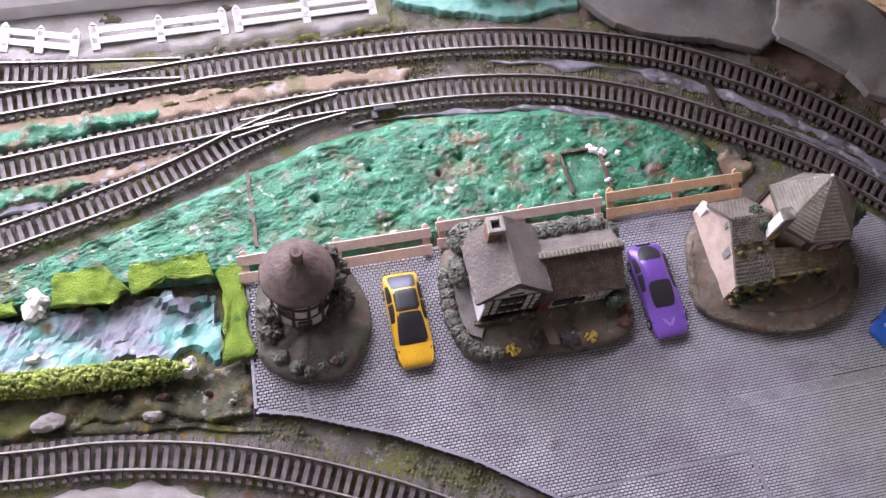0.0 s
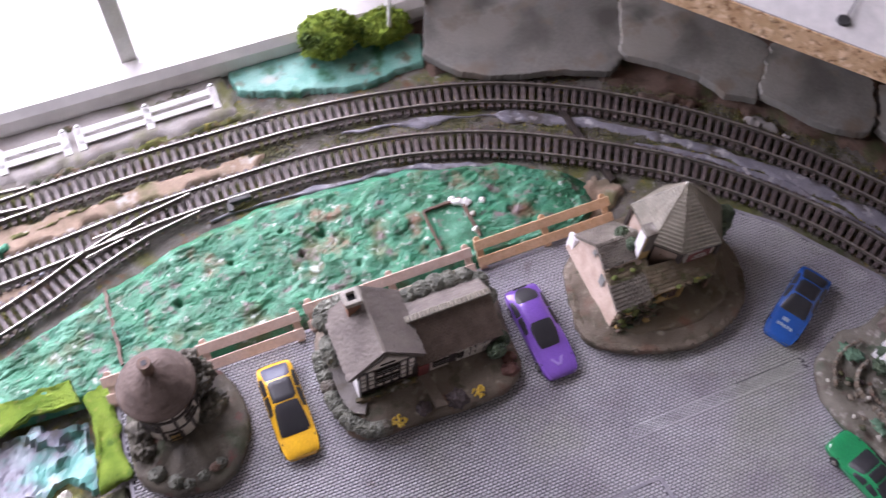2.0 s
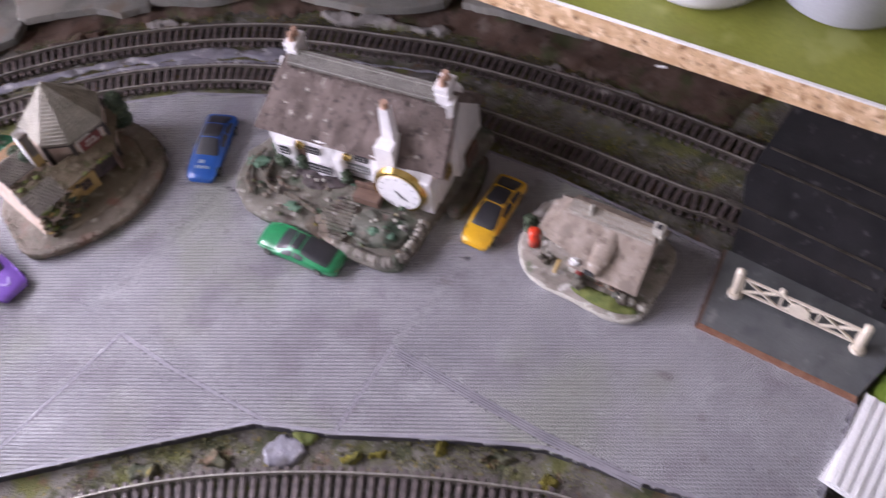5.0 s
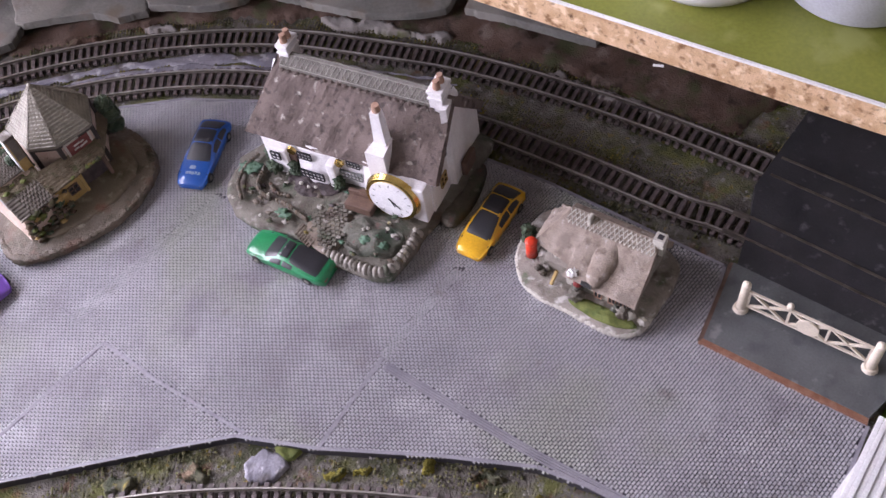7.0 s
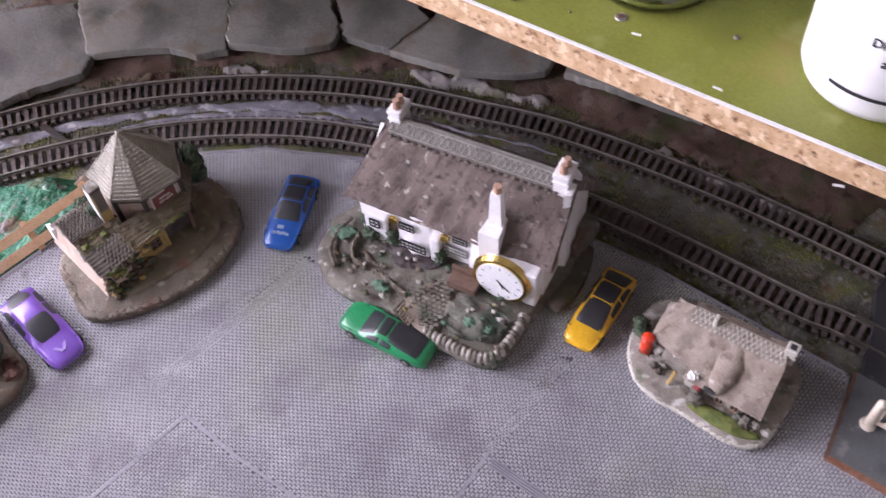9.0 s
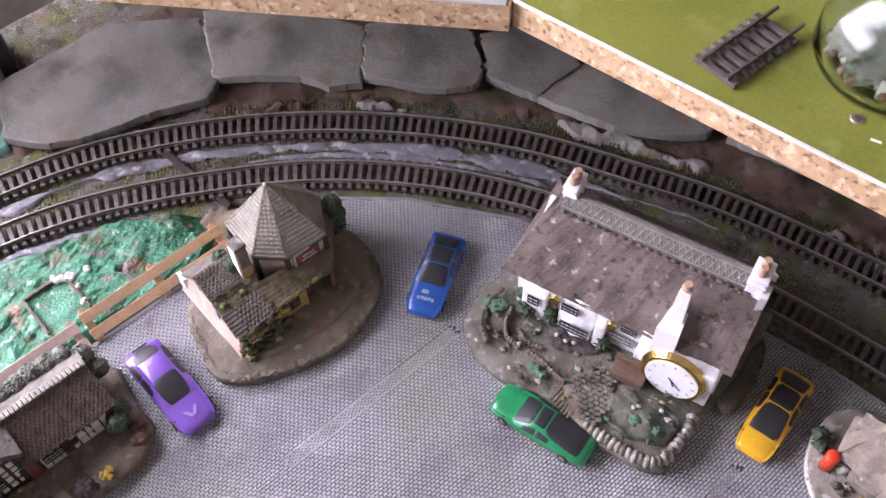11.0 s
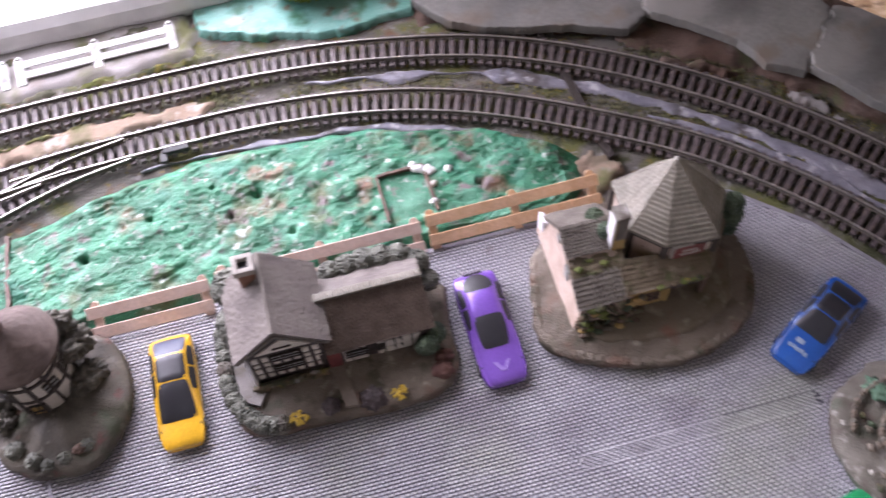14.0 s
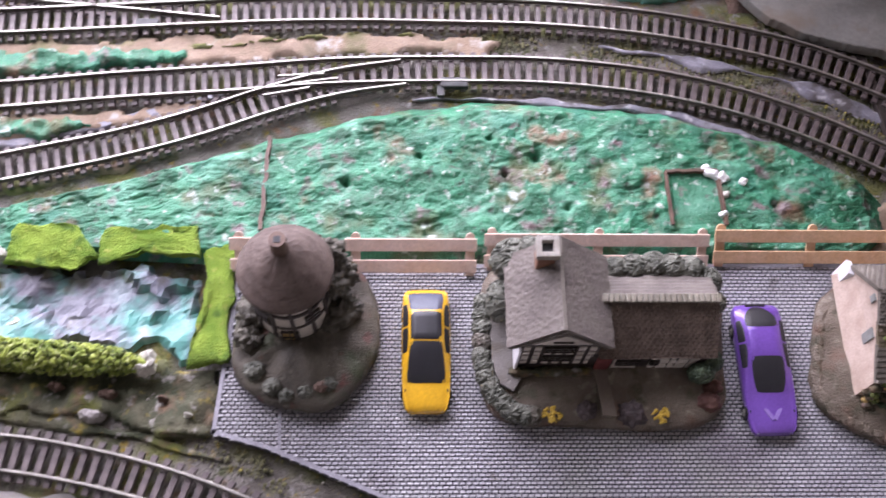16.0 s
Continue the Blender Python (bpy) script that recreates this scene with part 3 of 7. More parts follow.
mat_sheet("stony_ground", [(-3.6, 1.44), (-2.4, 1.42), (-1.6, 1.42), (-0.85, 1.46), (-0.82, 1.78), (-2.0, 1.82), (-3.6, 1.8)], -0.042, 0.022, "grey_ground", "pale grey stony ground below the window sill", "ground", res=0.03, freq=6)
mat_sheet("moss_patch", [(-2.0, 1.38), (-1.1, 1.40), (-.75, 1.42), (-.75, 1.46), (-1.5, 1.44), (-2.0, 1.42)], -0.03, 0.012, "bank", "olive moss patch beside the outer track", "moss")
for x, y, w, h in ((-2.35, 1.68, .1, .05), (-1.95, 1.63, .06, .08), (-1.15, 1.68, .13, .04), (-2.75, 1.55, .08, .04), (-1.75, 1.66, .07, .03)):
    mat_sheet("moss_patch", [(x - w, y - h * .6), (x + w * .3, y - h), (x + w, y + h * .5), (x - w * .5, y + h)], -0.03, 0.014, "bank", "small olive moss patch on grey ground", "moss", res=0.012)
for x, y, w, h in ((-2.10, 1.10, .09, .022), (-1.95, 1.11, .1, .02), (-1.80, 1.13, .09, .022), (-1.62, 1.15, .11, .022), (-1.45, 1.165, .05, .016), (-1.2, 1.17, .07, .02)):
    mat_sheet("moss_patch", [(x - w, y - h * .5), (x + w * .2, y - h), (x + w, y + h * .6), (x - w * .4, y + h)], -0.034, 0.02, "moss_dry", "dry olive moss patch on the sandy ballast", "moss", res=0.01, ragged=.03)
for x, y, w, h, mt, lab in (
        (0.455, -2.311, 0.13, 0.05, "lilac", "grey-lilac painted patch"),
        (0.636, -2.568, 0.07, 0.035, "moss_yellow", "yellow moss patch"),
        (0.712, -2.674, 0.06, 0.03, "moss_yellow", "yellow moss patch"),
        (0.924, -2.864, 0.06, 0.03, "moss_yellow", "yellow moss patch"),
        (0.818, -2.682, 0.07, 0.025, "grey_ground", "pale stony patch"),
        (0.22, -2.098, 0.11, 0.04, "bank", "dark olive moss patch"),
        (-0.03, -1.871, 0.1, 0.04, "bank", "dark olive moss patch"),
        (1.091, -3.333, 0.06, 0.035, "moss_yellow", "yellow moss patch"),
        (0.583, -2.333, 0.09, 0.05, "moss_green", "green moss clump"),
        (1.038, -3.098, 0.1, 0.04, "bank", "dark olive moss patch"),
):
    a = radians(-40)
    ring = [(x + math.cos(a) * u * w - math.sin(a) * v * h, y + math.sin(a) * u * w + math.cos(a) * v * h) for u, v in ((-1, 0), (-.6, -.9), (.3, -1), (1, -.2), (.7, .8), (-.2, 1))]
    mat_sheet("moss_patch", ring, -0.045, 0.014 if mt == "lilac" else 0.034, mt, lab + " between front track and paving", "moss", res=0.011, ragged=.05)
mat_sheet("clay_bank", [(.25, 1.33), (.6, 1.2), (1.0, 1.03), (1.5, .72), (1.95, .33), (2.3, -.05), (2.55, -.4), (2.75, -.9), (2.95, -1.5), (3.15, -2.2), (3.25, -2.9), (3.9, -3.0), (3.9, 1.8), (.3, 1.9)], -0.06, 0.055, "clay", "red-brown rock bank under the slates", "rock", res=0.035, freq=5)

# ---- lawn ----
UPPER = [(-3.6, .2), (-3.0, .25), (-2.4, .41), (-2.05, .54), (-1.86, .60), (-1.25, .78), (-0.8, .825), (-0.16, .78), (.38, .63), (.62, .48), (.78, .33)]
LOWER = [(-3.6, -.02), (-2.6, .08), (-1.95, .05), (.6, .055), (.78, .2)]


def lawn_height(x, y, edge):
    n = rough_at(x * 0.9, y * 1.3, 0.0, 6.0, 5)
    ridge = 1 - 1.4 * abs(rough_at(x * 0.85 + 0.3 * n, y * 1.35 + 0.2 * n, 4.0, 10.0, 4))
    hole = 0.0
    for hx, hy, r in ((-.668, .518, .022), (-1.453, .394, .02), (-.86, .60, .012), (-.8, .44, .014), (-1.15, .52, .012), (-.55, .28, .012), (.3, .3, .014)):
        hole -= 0.05 * math.exp(-((x - hx) ** 2 + (y - hy) ** 2) / r ** 2)
    green = math.exp(-(max(abs(x + .02), .09) - .09) ** 2 / 0.0004 - (max(abs(y - .31), .1) - .1) ** 2 / 0.0004)
    return (0.05 + (1 - green) * (0.019 * n + 0.010 * ridge)) * edge - 0.045 + hole


def lawn_place(u, v):
    x = -3.6 + 4.38 * u
    lo, hi = along(LOWER, x), along(UPPER, x)
    hi += 0.02 * rough_at(x, 0, 8, 6.0)
    y = lo + (hi - lo) * v
    edge = min(1.0, (v + 0.02) * 10, (1 - v) * 9, (1 - u) * 40)
    return (x, y, lawn_height(x, y, edge) + 0.02 * edge)


tagged(part("lawn", sheet(bmesh.new(), 560, 110, lawn_place), "grass", smooth=True), "bumpy brush-stroked green and turquoise painted grass", "grass", kind="structure")
for pts in ([(-.14, .44), (-.135, .2)], [(-.14, .445), (.075, .45)], [(.075, .45), (.085, .2)]):
    (x0, y0), (x1, y1) = pts
    line = [(Vector((x0 + (x1 - x0) * k / 12 + .006 * noise.noise(Vector((k, x0, 1))), y0 + (y1 - y0) * k / 12 + .006 * noise.noise(Vector((k, y0, 5))))), math.atan2(y1 - y0, x1 - x0)) for k in range(13)]
    part("edging", sweep(bmesh.new(), line, [(-.009, -.02), (.009, -.02), (.006, .012), (-.006, .012)], .035), "brown", bpy.data.objects["lawn"], "dark earth edging of a cut square")
for x, y, r in ((.09, .42, .035), (.05, .44, .03), (.1, .34, .018), (.08, .25, .02), (.03, .46, .02), (.18, .4, .02)):
    part("filler", lump(bmesh.new(), x, y, .035, r, r * .8, .02, 2, .5), "white" if r > .019 else "stone_pale", bpy.data.objects["lawn"], "crumbled white filler")
part("joint_gap", sweep(bmesh.new(), [(Vector((-1.77 - .01 * k / 9 + .004 * math.sin(k * 2.1), .6 - .43 * k / 9)), -1.57) for k in range(10)], [(-.008, -.03), (.008, -.03), (.008, .0), (-.008, .0)], .045), "brown", bpy.data.objects["lawn"], "dark open joint across the grass")
mat_sheet("grass_strip", [(-3.6, 1.0), (-2.95, .93), (-2.17, 1.01), (-2.14, 1.075), (-2.5, 1.08), (-3.0, 1.07), (-3.6, 1.06)], -0.04, 0.055, "grass", "narrow turquoise green grass strip between tracks", "grass", res=0.014)
mat_sheet("grass_strip", [(-3.6, .55), (-2.9, .62), (-2.62, .64), (-2.45, .71), (-2.7, .73), (-3.6, .66)], -0.04, 0.05, "grass", "narrow dark green grass strip between tracks", "grass", res=0.014)
mat_sheet("grass_bank", [(-.82, 1.83), (-.82, 1.56), (-.5, 1.46), (-.1, 1.36), (.28, 1.42), (.33, 1.62), (.2, 1.72), (-.3, 1.8)], -0.04, 0.055, "teal", "turquoise painted bank with a ragged edge by the sill", "grass", res=0.012, rough=0.16, freq=8.0, ragged=0.018)

# ---- tracks ----
sb = bmesh.new()
box(sb, 0, 0, 0, 0.024, 0.195, 0.02, bevel=0.003)
for s in (-1, 1):
    for o in (-0.012, 0.012):
        box(sb, 0, s * 0.0625 + o, 0.012, 0.014, 0.008, 0.008)
SLEEPER = None


def track(name, points, label, skip=None, z=0.0):
    global SLEEPER
    t = thing(name, 0, 0, label=label, category="track", group="railway tracks")
    line = spline(points, 0.0485)
    for q, h in line:
        if skip and skip(q):
            continue
        if SLEEPER is None:
            ob = part("sleeper", sb, "sleeper", t)
            SLEEPER = ob.data
        else:
            ob = new("sleeper", SLEEPER)
            ob.parent = t
        ob.matrix_basis = pose(q.x * S, q.y * S, (z - 0.024) * S, 0, 0, math.degrees(h))
    fine = spline(points, 0.03)
    for side in (-1, 1):
        o = side * 0.0625
        rail = part("rail", sweep(bmesh.new(), fine, [(o - .0075, -.014), (o + .0075, -.014), (o + .0075, -.011), (o + .0025, -.009), (o + .0025, .001), (o - .0025, .001), (o - .0025, -.009), (o - .0075, -.011)], z), "rail", t)
        part("rail_head", sweep(bmesh.new(), fine, [(o - .0046, .001), (o + .0046, .001), (o + .0046, .0065), (o + .003, .008), (o - .003, .008), (o - .0046, .0065)], z), "railtop", rail, "worn bright rail head")
    return t


def near_inner(q):
    return q.x > -1.5


track("track", OUTER, "outer curved model railway track with brown sleepers")
inner_track = track("track", INNER, "inner curved model railway track with brown sleepers")
track("track", LOOP, "diverging model railway track joining the inner line", near_inner)
track("track", SIDING, "siding track joining the outer line", lambda q: q.x > -2.5)
track("track", FRONT, "curved model railway track along the front edge")
for x, y, a in ((-1.72, .845, 12), (-1.6, .90, 9), (-1.66, .93, 4)):
    bm = box(bmesh.new(), x, y, 0.0, .2, .006, .014, Matrix.Rotation(radians(a), 4, "Z"))
    part("check_rail", bm, "railtop", inner_track, "short check rail in the turnout")
bm = box(bmesh.new(), -1.0, .90, -0.01, .12, .05, .03, bevel=0.006)
box(bm, -1.06, .86, -.012, .03, .05, .02)
tagged(part("point_motor", bm, "black"), "small black point lever beside the turnout", "point lever")
bm = box(bmesh.new(), -2.35, 1.2, -0.01, .1, .04, .03, bevel=0.006)
tagged(part("point_motor", bm, "black"), "small black point lever beside the outer track", "point lever")
slab("board_joint", [(.80, 1.15), (.83, 1.15), (.875, .90), (.90, .63), (.935, .30), (.905, .29), (.868, .63), (.838, .90)], -0.06, -0.0215, "timber", "dark gap where two layout boards meet", "joint")

# flock tufts between and beside the tracks
def tufts(name, curve, lo, hi, t0, t1, count, mat, size, label, seed):
    rnd = random.Random(seed)
    line = spline(curve, 0.02)
    ball = bmesh.new()
    bmesh.ops.create_icosphere(ball, subdivisions=1, radius=1.0)
    ball.verts.index_update()
    bv, bf = [v.co.copy() for v in ball.verts], [tuple(v.index for v in f.verts) for f in ball.faces]
    ball.free()
    verts, faces = [], []
    for _ in range(count):
        q, h = line[int(len(line) * (t0 + (t1 - t0) * rnd.random()))]
        a = lo + (hi - lo) * rnd.random()
        x, y = q.x - math.sin(h) * a, q.y + math.cos(h) * a
        if rough_at(x, y, seed, 3.5) < (0.05 if mat == "yellow_flock" else -0.12):
            continue
        r = size * (0.3 + 0.7 * rnd.random() ** 2)
        n = len(verts)
        verts += [(x + c.x * r * (.7 + .6 * rnd.random()), y + c.y * r * (.7 + .6 * rnd.random()), -0.044 + c.z * r * .6) for c in bv]
        faces += [tuple(n + i for i in f) for f in bf]
    tagged(mesh_of(name, verts, faces, mat), label, "flock", kind="stuff")


tufts("flock", INNER, .11, .24, .3, .9, 5200, "flock", .009, "olive and brown flock scattered between the two tracks", 1)
tufts("yellow_flock", INNER, .12, .22, .34, .92, 1300, "yellow_flock", .0075, "yellow flock tufts between the two tracks", 2)
tufts("flock", OUTER, .11, .2, .4, .9, 4200, "flock", .009, "dark olive flock along the foot of the slates", 3)
tufts("yellow_flock", OUTER, .12, .19, .42, .92, 900, "yellow_flock", .0075, "yellow flock dots along the slates", 4)
tufts("flock", FRONT, .12, .3, .28, .82, 2600, "flock", .010, "olive flock between front track and paving", 5)
tufts("yellow_flock", FRONT, .14, .28, .3, .8, 300, "yellow_flock", .008, "yellow flock tufts by the front track", 6)
tufts("stones", FRONT, .12, .3, .05, .82, 80, "stone_dull", .007, "pale stones scattered beside the front track", 12)
tufts("stones", INNER, .11, .24, .3, .86, 90, "stone_dull", .006, "pale stones scattered between the tracks", 13)
tufts("flock", INNER, -.19, -.11, .7, .86, 400, "flock", .012, "olive flock between inner track and paving", 7)
tufts("flock", OUTER, -.16, -.1, .05, .34, 300, "flock", .011, "olive flock along the sandy ballast", 8)

# ---- slates ----
def slate(points, z, tilt_x, tilt_y, label):
    c = (sum(p[0] for p in points) / len(points), sum(p[1] for p in points) / len(points))
    points = [(c[0] + (x - c[0]) * 1.03, c[1] + (y - c[1]) * 1.03) for x, y in points]
    rim, k = [], len(points)
    for i in range(k):
        (x0, y0), (x1, y1) = points[i], points[(i + 1) % k]
        for s in range(16):
            x, y = x0 + (x1 - x0) * s / 16, y0 + (y1 - y0) * s / 16
            j = 0.012 * rough_at(x, y, z * 9, 9.0, 4) + 0.010 * rough_at(x, y, z * 5 + x, 26.0, 4)
            rim.append((x + j - c[0], y - j - c[1]))
    bm = bmesh.new()
    rings = []
    for f, dz in ((1.0, -0.02), (1.004, 0.012), (1.0, 0.026), (0.995, 0.031), (0.97, 0.0335), (0.92, 0.0335), (0.87, 0.034), (0.81, 0.034), (0.74, 0.034), (0.66, 0.034), (0.57, 0.034), (0.47, 0.034), (0.36, 0.034), (0.24, 0.034), (0.12, 0.034)):
        rings.append([bm.verts.new((x * f, y * f, dz + tilt_x * x * f + tilt_y * y * f + 0.005 * rough_at(x * f + c[0], y * f + c[1], 2, 5.0) + 0.004 * rough_at(x * f + c[0], y * f + c[1], 6, 2.5, 2))) for x, y in rim])
    n = len(rim)
    for a, b in zip(rings, rings[1:]):
        for i in range(n):
            bm.faces.new((a[i], a[(i + 1) % n], b[(i + 1) % n], b[i]))
    bm.faces.new(rings[-1]), bm.faces.new(rings[0][::-1])
    ob = part("slate", bm, "slate")
    ob.location = (c[0] * S, c[1] * S, z * S)
    return tagged(ob, label, "slate", group="slates along the bank")


slate([(.28, 1.42), (.36, 1.31), (.43, 1.23), (.56, 1.155), (.76, 1.10), (.95, 1.05), (1.22, .935), (1.31, 1.0), (1.40, 1.16), (1.5, 1.45), (1.1, 1.75), (.42, 1.77)], .02, .02, .05, "large pale grey slate slab with a ragged front edge")
slate([(1.42, 1.16), (1.345, 1.05), (1.36, .985), (1.5, .885), (1.70, .70), (1.765, .55), (1.865, .50), (1.915, .46), (1.985, .545), (2.18, .76), (1.95, 1.2), (1.56, 1.45)], .03, .0, .05, "grey slate slab with broken jagged front edge")
slate([(2.01, .54), (1.965, .455), (2.045, .335), (2.13, .2), (2.225, .10), (2.36, .02), (2.43, .05), (2.60, .295), (2.5, .6), (2.21, .75)], .03, .02, .02, "grey slate slab with a chipped front corner")
slate([(2.46, .03), (2.49, -.10), (2.555, -.265), (2.87, -.262), (2.98, .1), (2.64, .27)], .025, .03, .0, "grey slate slab with a straight cut edge")
slate([(2.565, -.285), (2.61, -.42), (2.70, -.68), (2.88, -.92), (3.02, -1.05), (3.5, -.9), (3.45, -.2), (2.9, -.275)], .022, .02, .0, "brown-grey slate slab under the shelf")
slate([(3.10, -1.14), (3.2, -1.45), (3.32, -1.9), (3.8, -1.9), (3.65, -1.0), (3.2, -1.10)], .015, .03, .0, "dark grey slate slab low under the shelf")
for pts, lab in (([(2.55, -.38), (2.72, -.62), (2.86, -1.0), (2.95, -1.2), (2.85, -1.15), (2.7, -.85), (2.55, -.55)], "pale pinkish rock ledge"), ([(3.0, -1.75), (3.12, -2.1), (3.2, -2.6), (3.14, -2.7), (3.04, -2.2)], "pale pinkish rock ledge"), ([(1.78, .5), (2.0, .26), (2.12, .12), (2.0, .2), (1.83, .37)], "pale plaster rock ledge"), ([(1.3, .83), (1.5, .74), (1.68, .56), (1.6, .56), (1.4, .7)], "reddish rock ledge")):
    mat_sheet("rock_ledge", pts, -.035, .03, "grey_ground" if "pale" in lab else "clay", lab + " below the slates", "rock", res=0.014, kind="")

# ---- raised shelf ----
def edge_x(y):
    return 1.99 - 0.198 * (y + 0.6)


CORNER = (1.99, -.6)
shelf = slab("shelf", [CORNER, (edge_x(-5.2), -5.2), (6.5, -5.2), (6.5, 2.6)], 1.155, 1.285, "chip", "raised chipboard shelf with a green painted top", "shelf")
part("shelf_top", prism(bmesh.new(), [(2.0, -.61), (edge_x(-5.2) + .012, -5.19), (6.49, -5.19), (6.49, 2.55)], 1.285, 1.291), "green_top", shelf, "olive green painted top")
part("shelf_edge", sweep(bmesh.new(), [(Vector((1.99 - 0.198 * (y + .6), y)), -1.375) for y in (-.6, -2, -3.5, -5.2)], [(-.005, .130), (.008, .130), (.008, .139), (-.005, .139)], 1.155), "white", shelf, "thin white chipped edge")
board = slab("shelf_board", [(1.955, -.615), (6.4, 2.60), (6.4, 3.4), (.5, 3.4), (-.32, 1.95)], 1.155, 1.285, "chip", "chipboard upper board with a white top", "shelf")
part("board_top", prism(bmesh.new(), [(1.945, -.60), (6.39, 2.62), (6.39, 3.39), (.52, 3.39), (-.30, 1.96)], 1.285, 1.291), "board_white", board, "glossy white board top")
slab("shelf_upright", [(4.6, -5.2), (6.4, -5.2), (6.4, 2.2), (4.6, 2.2)], -6.0, 1.155, "wall", "plain support wall under the shelf", "support")

# ---- sill, window and room ----
bm = sweep(bmesh.new(), [(Vector((-9.0, 1.80)), 0.0), (Vector((.40, 1.80)), 0.0)], [(0, -.09), (-.05, -.06), (-.065, .0), (-.055, .07), (-.02, .115), (.05, .13), (3.25, .13), (3.25, -.09)])
tagged(part("window_sill", bm, "sill"), "glossy white rounded window sill", "window sill", kind="structure")
win = thing("window_1", 0, 0, label="white framed window over the sill", category="window", kind="structure")
for x in (-9.0, -1.31, .9):
    bm = box(bmesh.new(), x, 4.95, 3.6, .12, .14, 6.9, bevel=.01)
    part("window_frame", bm, "white", win)
for z in (.2, 7.0):
    part("window_frame", box(bmesh.new(), -4.05, 4.95, z, 10.0, .14, .12, bevel=.01), "white", win)
pane = part("pane", box(bmesh.new(), -4.05, 4.98, 3.6, 9.8, .012, 6.7), "glass", win)
pane.visible_shadow = False
post = part("post", box(bmesh.new(), 0, 0, .5, .10, .06, 1.0, bevel=.012), "white")
post.location = (-1.31 * S, 1.91 * S, .115 * S)
tagged(post, "white upright post standing on the sill", "post", kind="structure")
W = 15.0
for nm, x0, x1, y0, y1, z0, z1, mt in (
        ("wall_west", -W - .6, -W, -W, 5.6, -6, 13, "wall"), ("wall_east", W - 4, W - 3.4, -W, 5.6, -6, 13, "wall"), ("wall_south", -W, W - 4, -W - .6, -W, -6, 13, "wall"),
        ("wall_north_low", -W, W - 4, 5.05, 5.6, -6, .13, "wall"), ("wall_north_top", -W, W - 4, 5.05, 5.6, 7.1, 13, "wall"), ("wall_north_left", -W, -9.1, 5.05, 5.6, .13, 7.1, "wall"), ("wall_north_right", 1.0, W - 4, 5.05, 5.6, .13, 7.1, "wall"),
        ("floor", -W - .6, W - 3.4, -W - .6, 5.6, -6.4, -6, "floor"), ("ceiling", -W - .6, W - 3.4, -W - .6, 5.6, 13, 13.4, "wall")):
    tagged(part(nm, box(bmesh.new(), (x0 + x1) / 2, (y0 + y1) / 2, (z0 + z1) / 2, x1 - x0, y1 - y0, z1 - z0), mt), "plain " + ("wooden floor of the room" if nm == "floor" else "off-white painted room surface"), nm.split("_")[0], kind="structure")

# ---- level crossing ----
slab("road", [(2.555, -3.32), (2.83, -3.22), (3.0, -3.13), (3.3, -3.10), (3.9, -3.05), (3.9, -3.75), (3.15, -3.87), (2.72, -4.02), (2.66, -4.2)], -0.05, 0.016, "road", "matt black road across the tracks", "road")
for off, crv in ((0, INNER), (0, OUTER)):
    line = [s for s in spline(crv, 0.05) if -3.98 < s[0].y < -3.12]
    for side in (-1, 1):
        part("check_rail", sweep(bmesh.new(), line, [(side * .0625 - .006, 0), (side * .0625 + .006, 0), (side * .0625 + .006, .022), (side * .0625 - .006, .022)]), "rail", bpy.data.objects["road"], "dark rail flush with the road")
ramp = slab("road_ramp", [(2.14, -3.42), (2.56, -3.3), (2.66, -4.2), (2.25, -4.15)], -0.01, .02, "ramp", "dark grey ramp up to the level crossing", "ramp")
part("ramp_edge", prism(bmesh.new(), [(2.115, -3.41), (2.14, -3.42), (2.25, -4.15), (2.225, -4.16)], -.01, .016), "brick", ramp, "red-brown raw edge")
part("ramp_side", prism(bmesh.new(), [(2.12, -3.405), (2.55, -3.285), (2.56, -3.3), (2.14, -3.42)], -.01, .017), "brown", ramp, "brown raw edge")
mat_sheet("grass_verge", [(2.29, -4.19), (2.66, -4.20), (2.74, -4.04), (3.12, -3.92), (3.4, -5.2), (2.3, -5.0)], -.03, .045, "turf", "bright green felt verge by the crossing", "grass")
bm = bmesh.new()
for k in range(46):
    y = -4.22 - k * .022
    box(bm, 2.05, y, .035 + .006 * (k % 2), .46, .0205, .016, Matrix.Rotation(radians(8), 4, "Z"), bevel=.003)
box(bm, 2.05, -4.72, .014, .46, 1.02, .025)
tagged(part("corrugated_roof", bm, "corrugated"), "white corrugated card lying on the paving", "corrugated card")

# ---- paving bricks ----
def brick_mesh():
    w, d, h = .0102, .0060, .008
    v = [(-w, -d, 0), (w, -d, 0), (w, d, 0), (-w, d, 0), (-w * .84, -d * .74, h), (w * .84, -d * .74, h), (w * .84, d * .74, h), (-w * .84, d * .74, h)]
    return v, [(4, 5, 6, 7), (0, 1, 5, 4), (1, 2, 6, 5), (2, 3, 7, 6), (3, 0, 4, 7)]


# joints between the card sheets: from, to, width, kind
SEAMS = (
    ((.33, -1.022), (1.30, -1.018), .062, "fine"), ((-.60, -1.285), (.35, -1.252), .015, "strip"),
    ((.35, -1.252), (.388, -1.6), .020, "strip"), ((.388, -1.6), (.49, -2.15), .016, "strip"),
    ((.66, -2.455), (1.16, -2.362), .018, "strip"), ((1.16, -2.362), (1.75, -2.31), .045, "fine"),
    ((1.135, -2.40), (1.242, -3.19), .046, "ribs"), ((1.242, -3.19), (1.335, -3.66), .046, "ribs"),
    ((-1.668, -.50), (-1.66, -.69), .013, "strip"), ((.325, -.88), (.335, -.985), .006, "strip"))


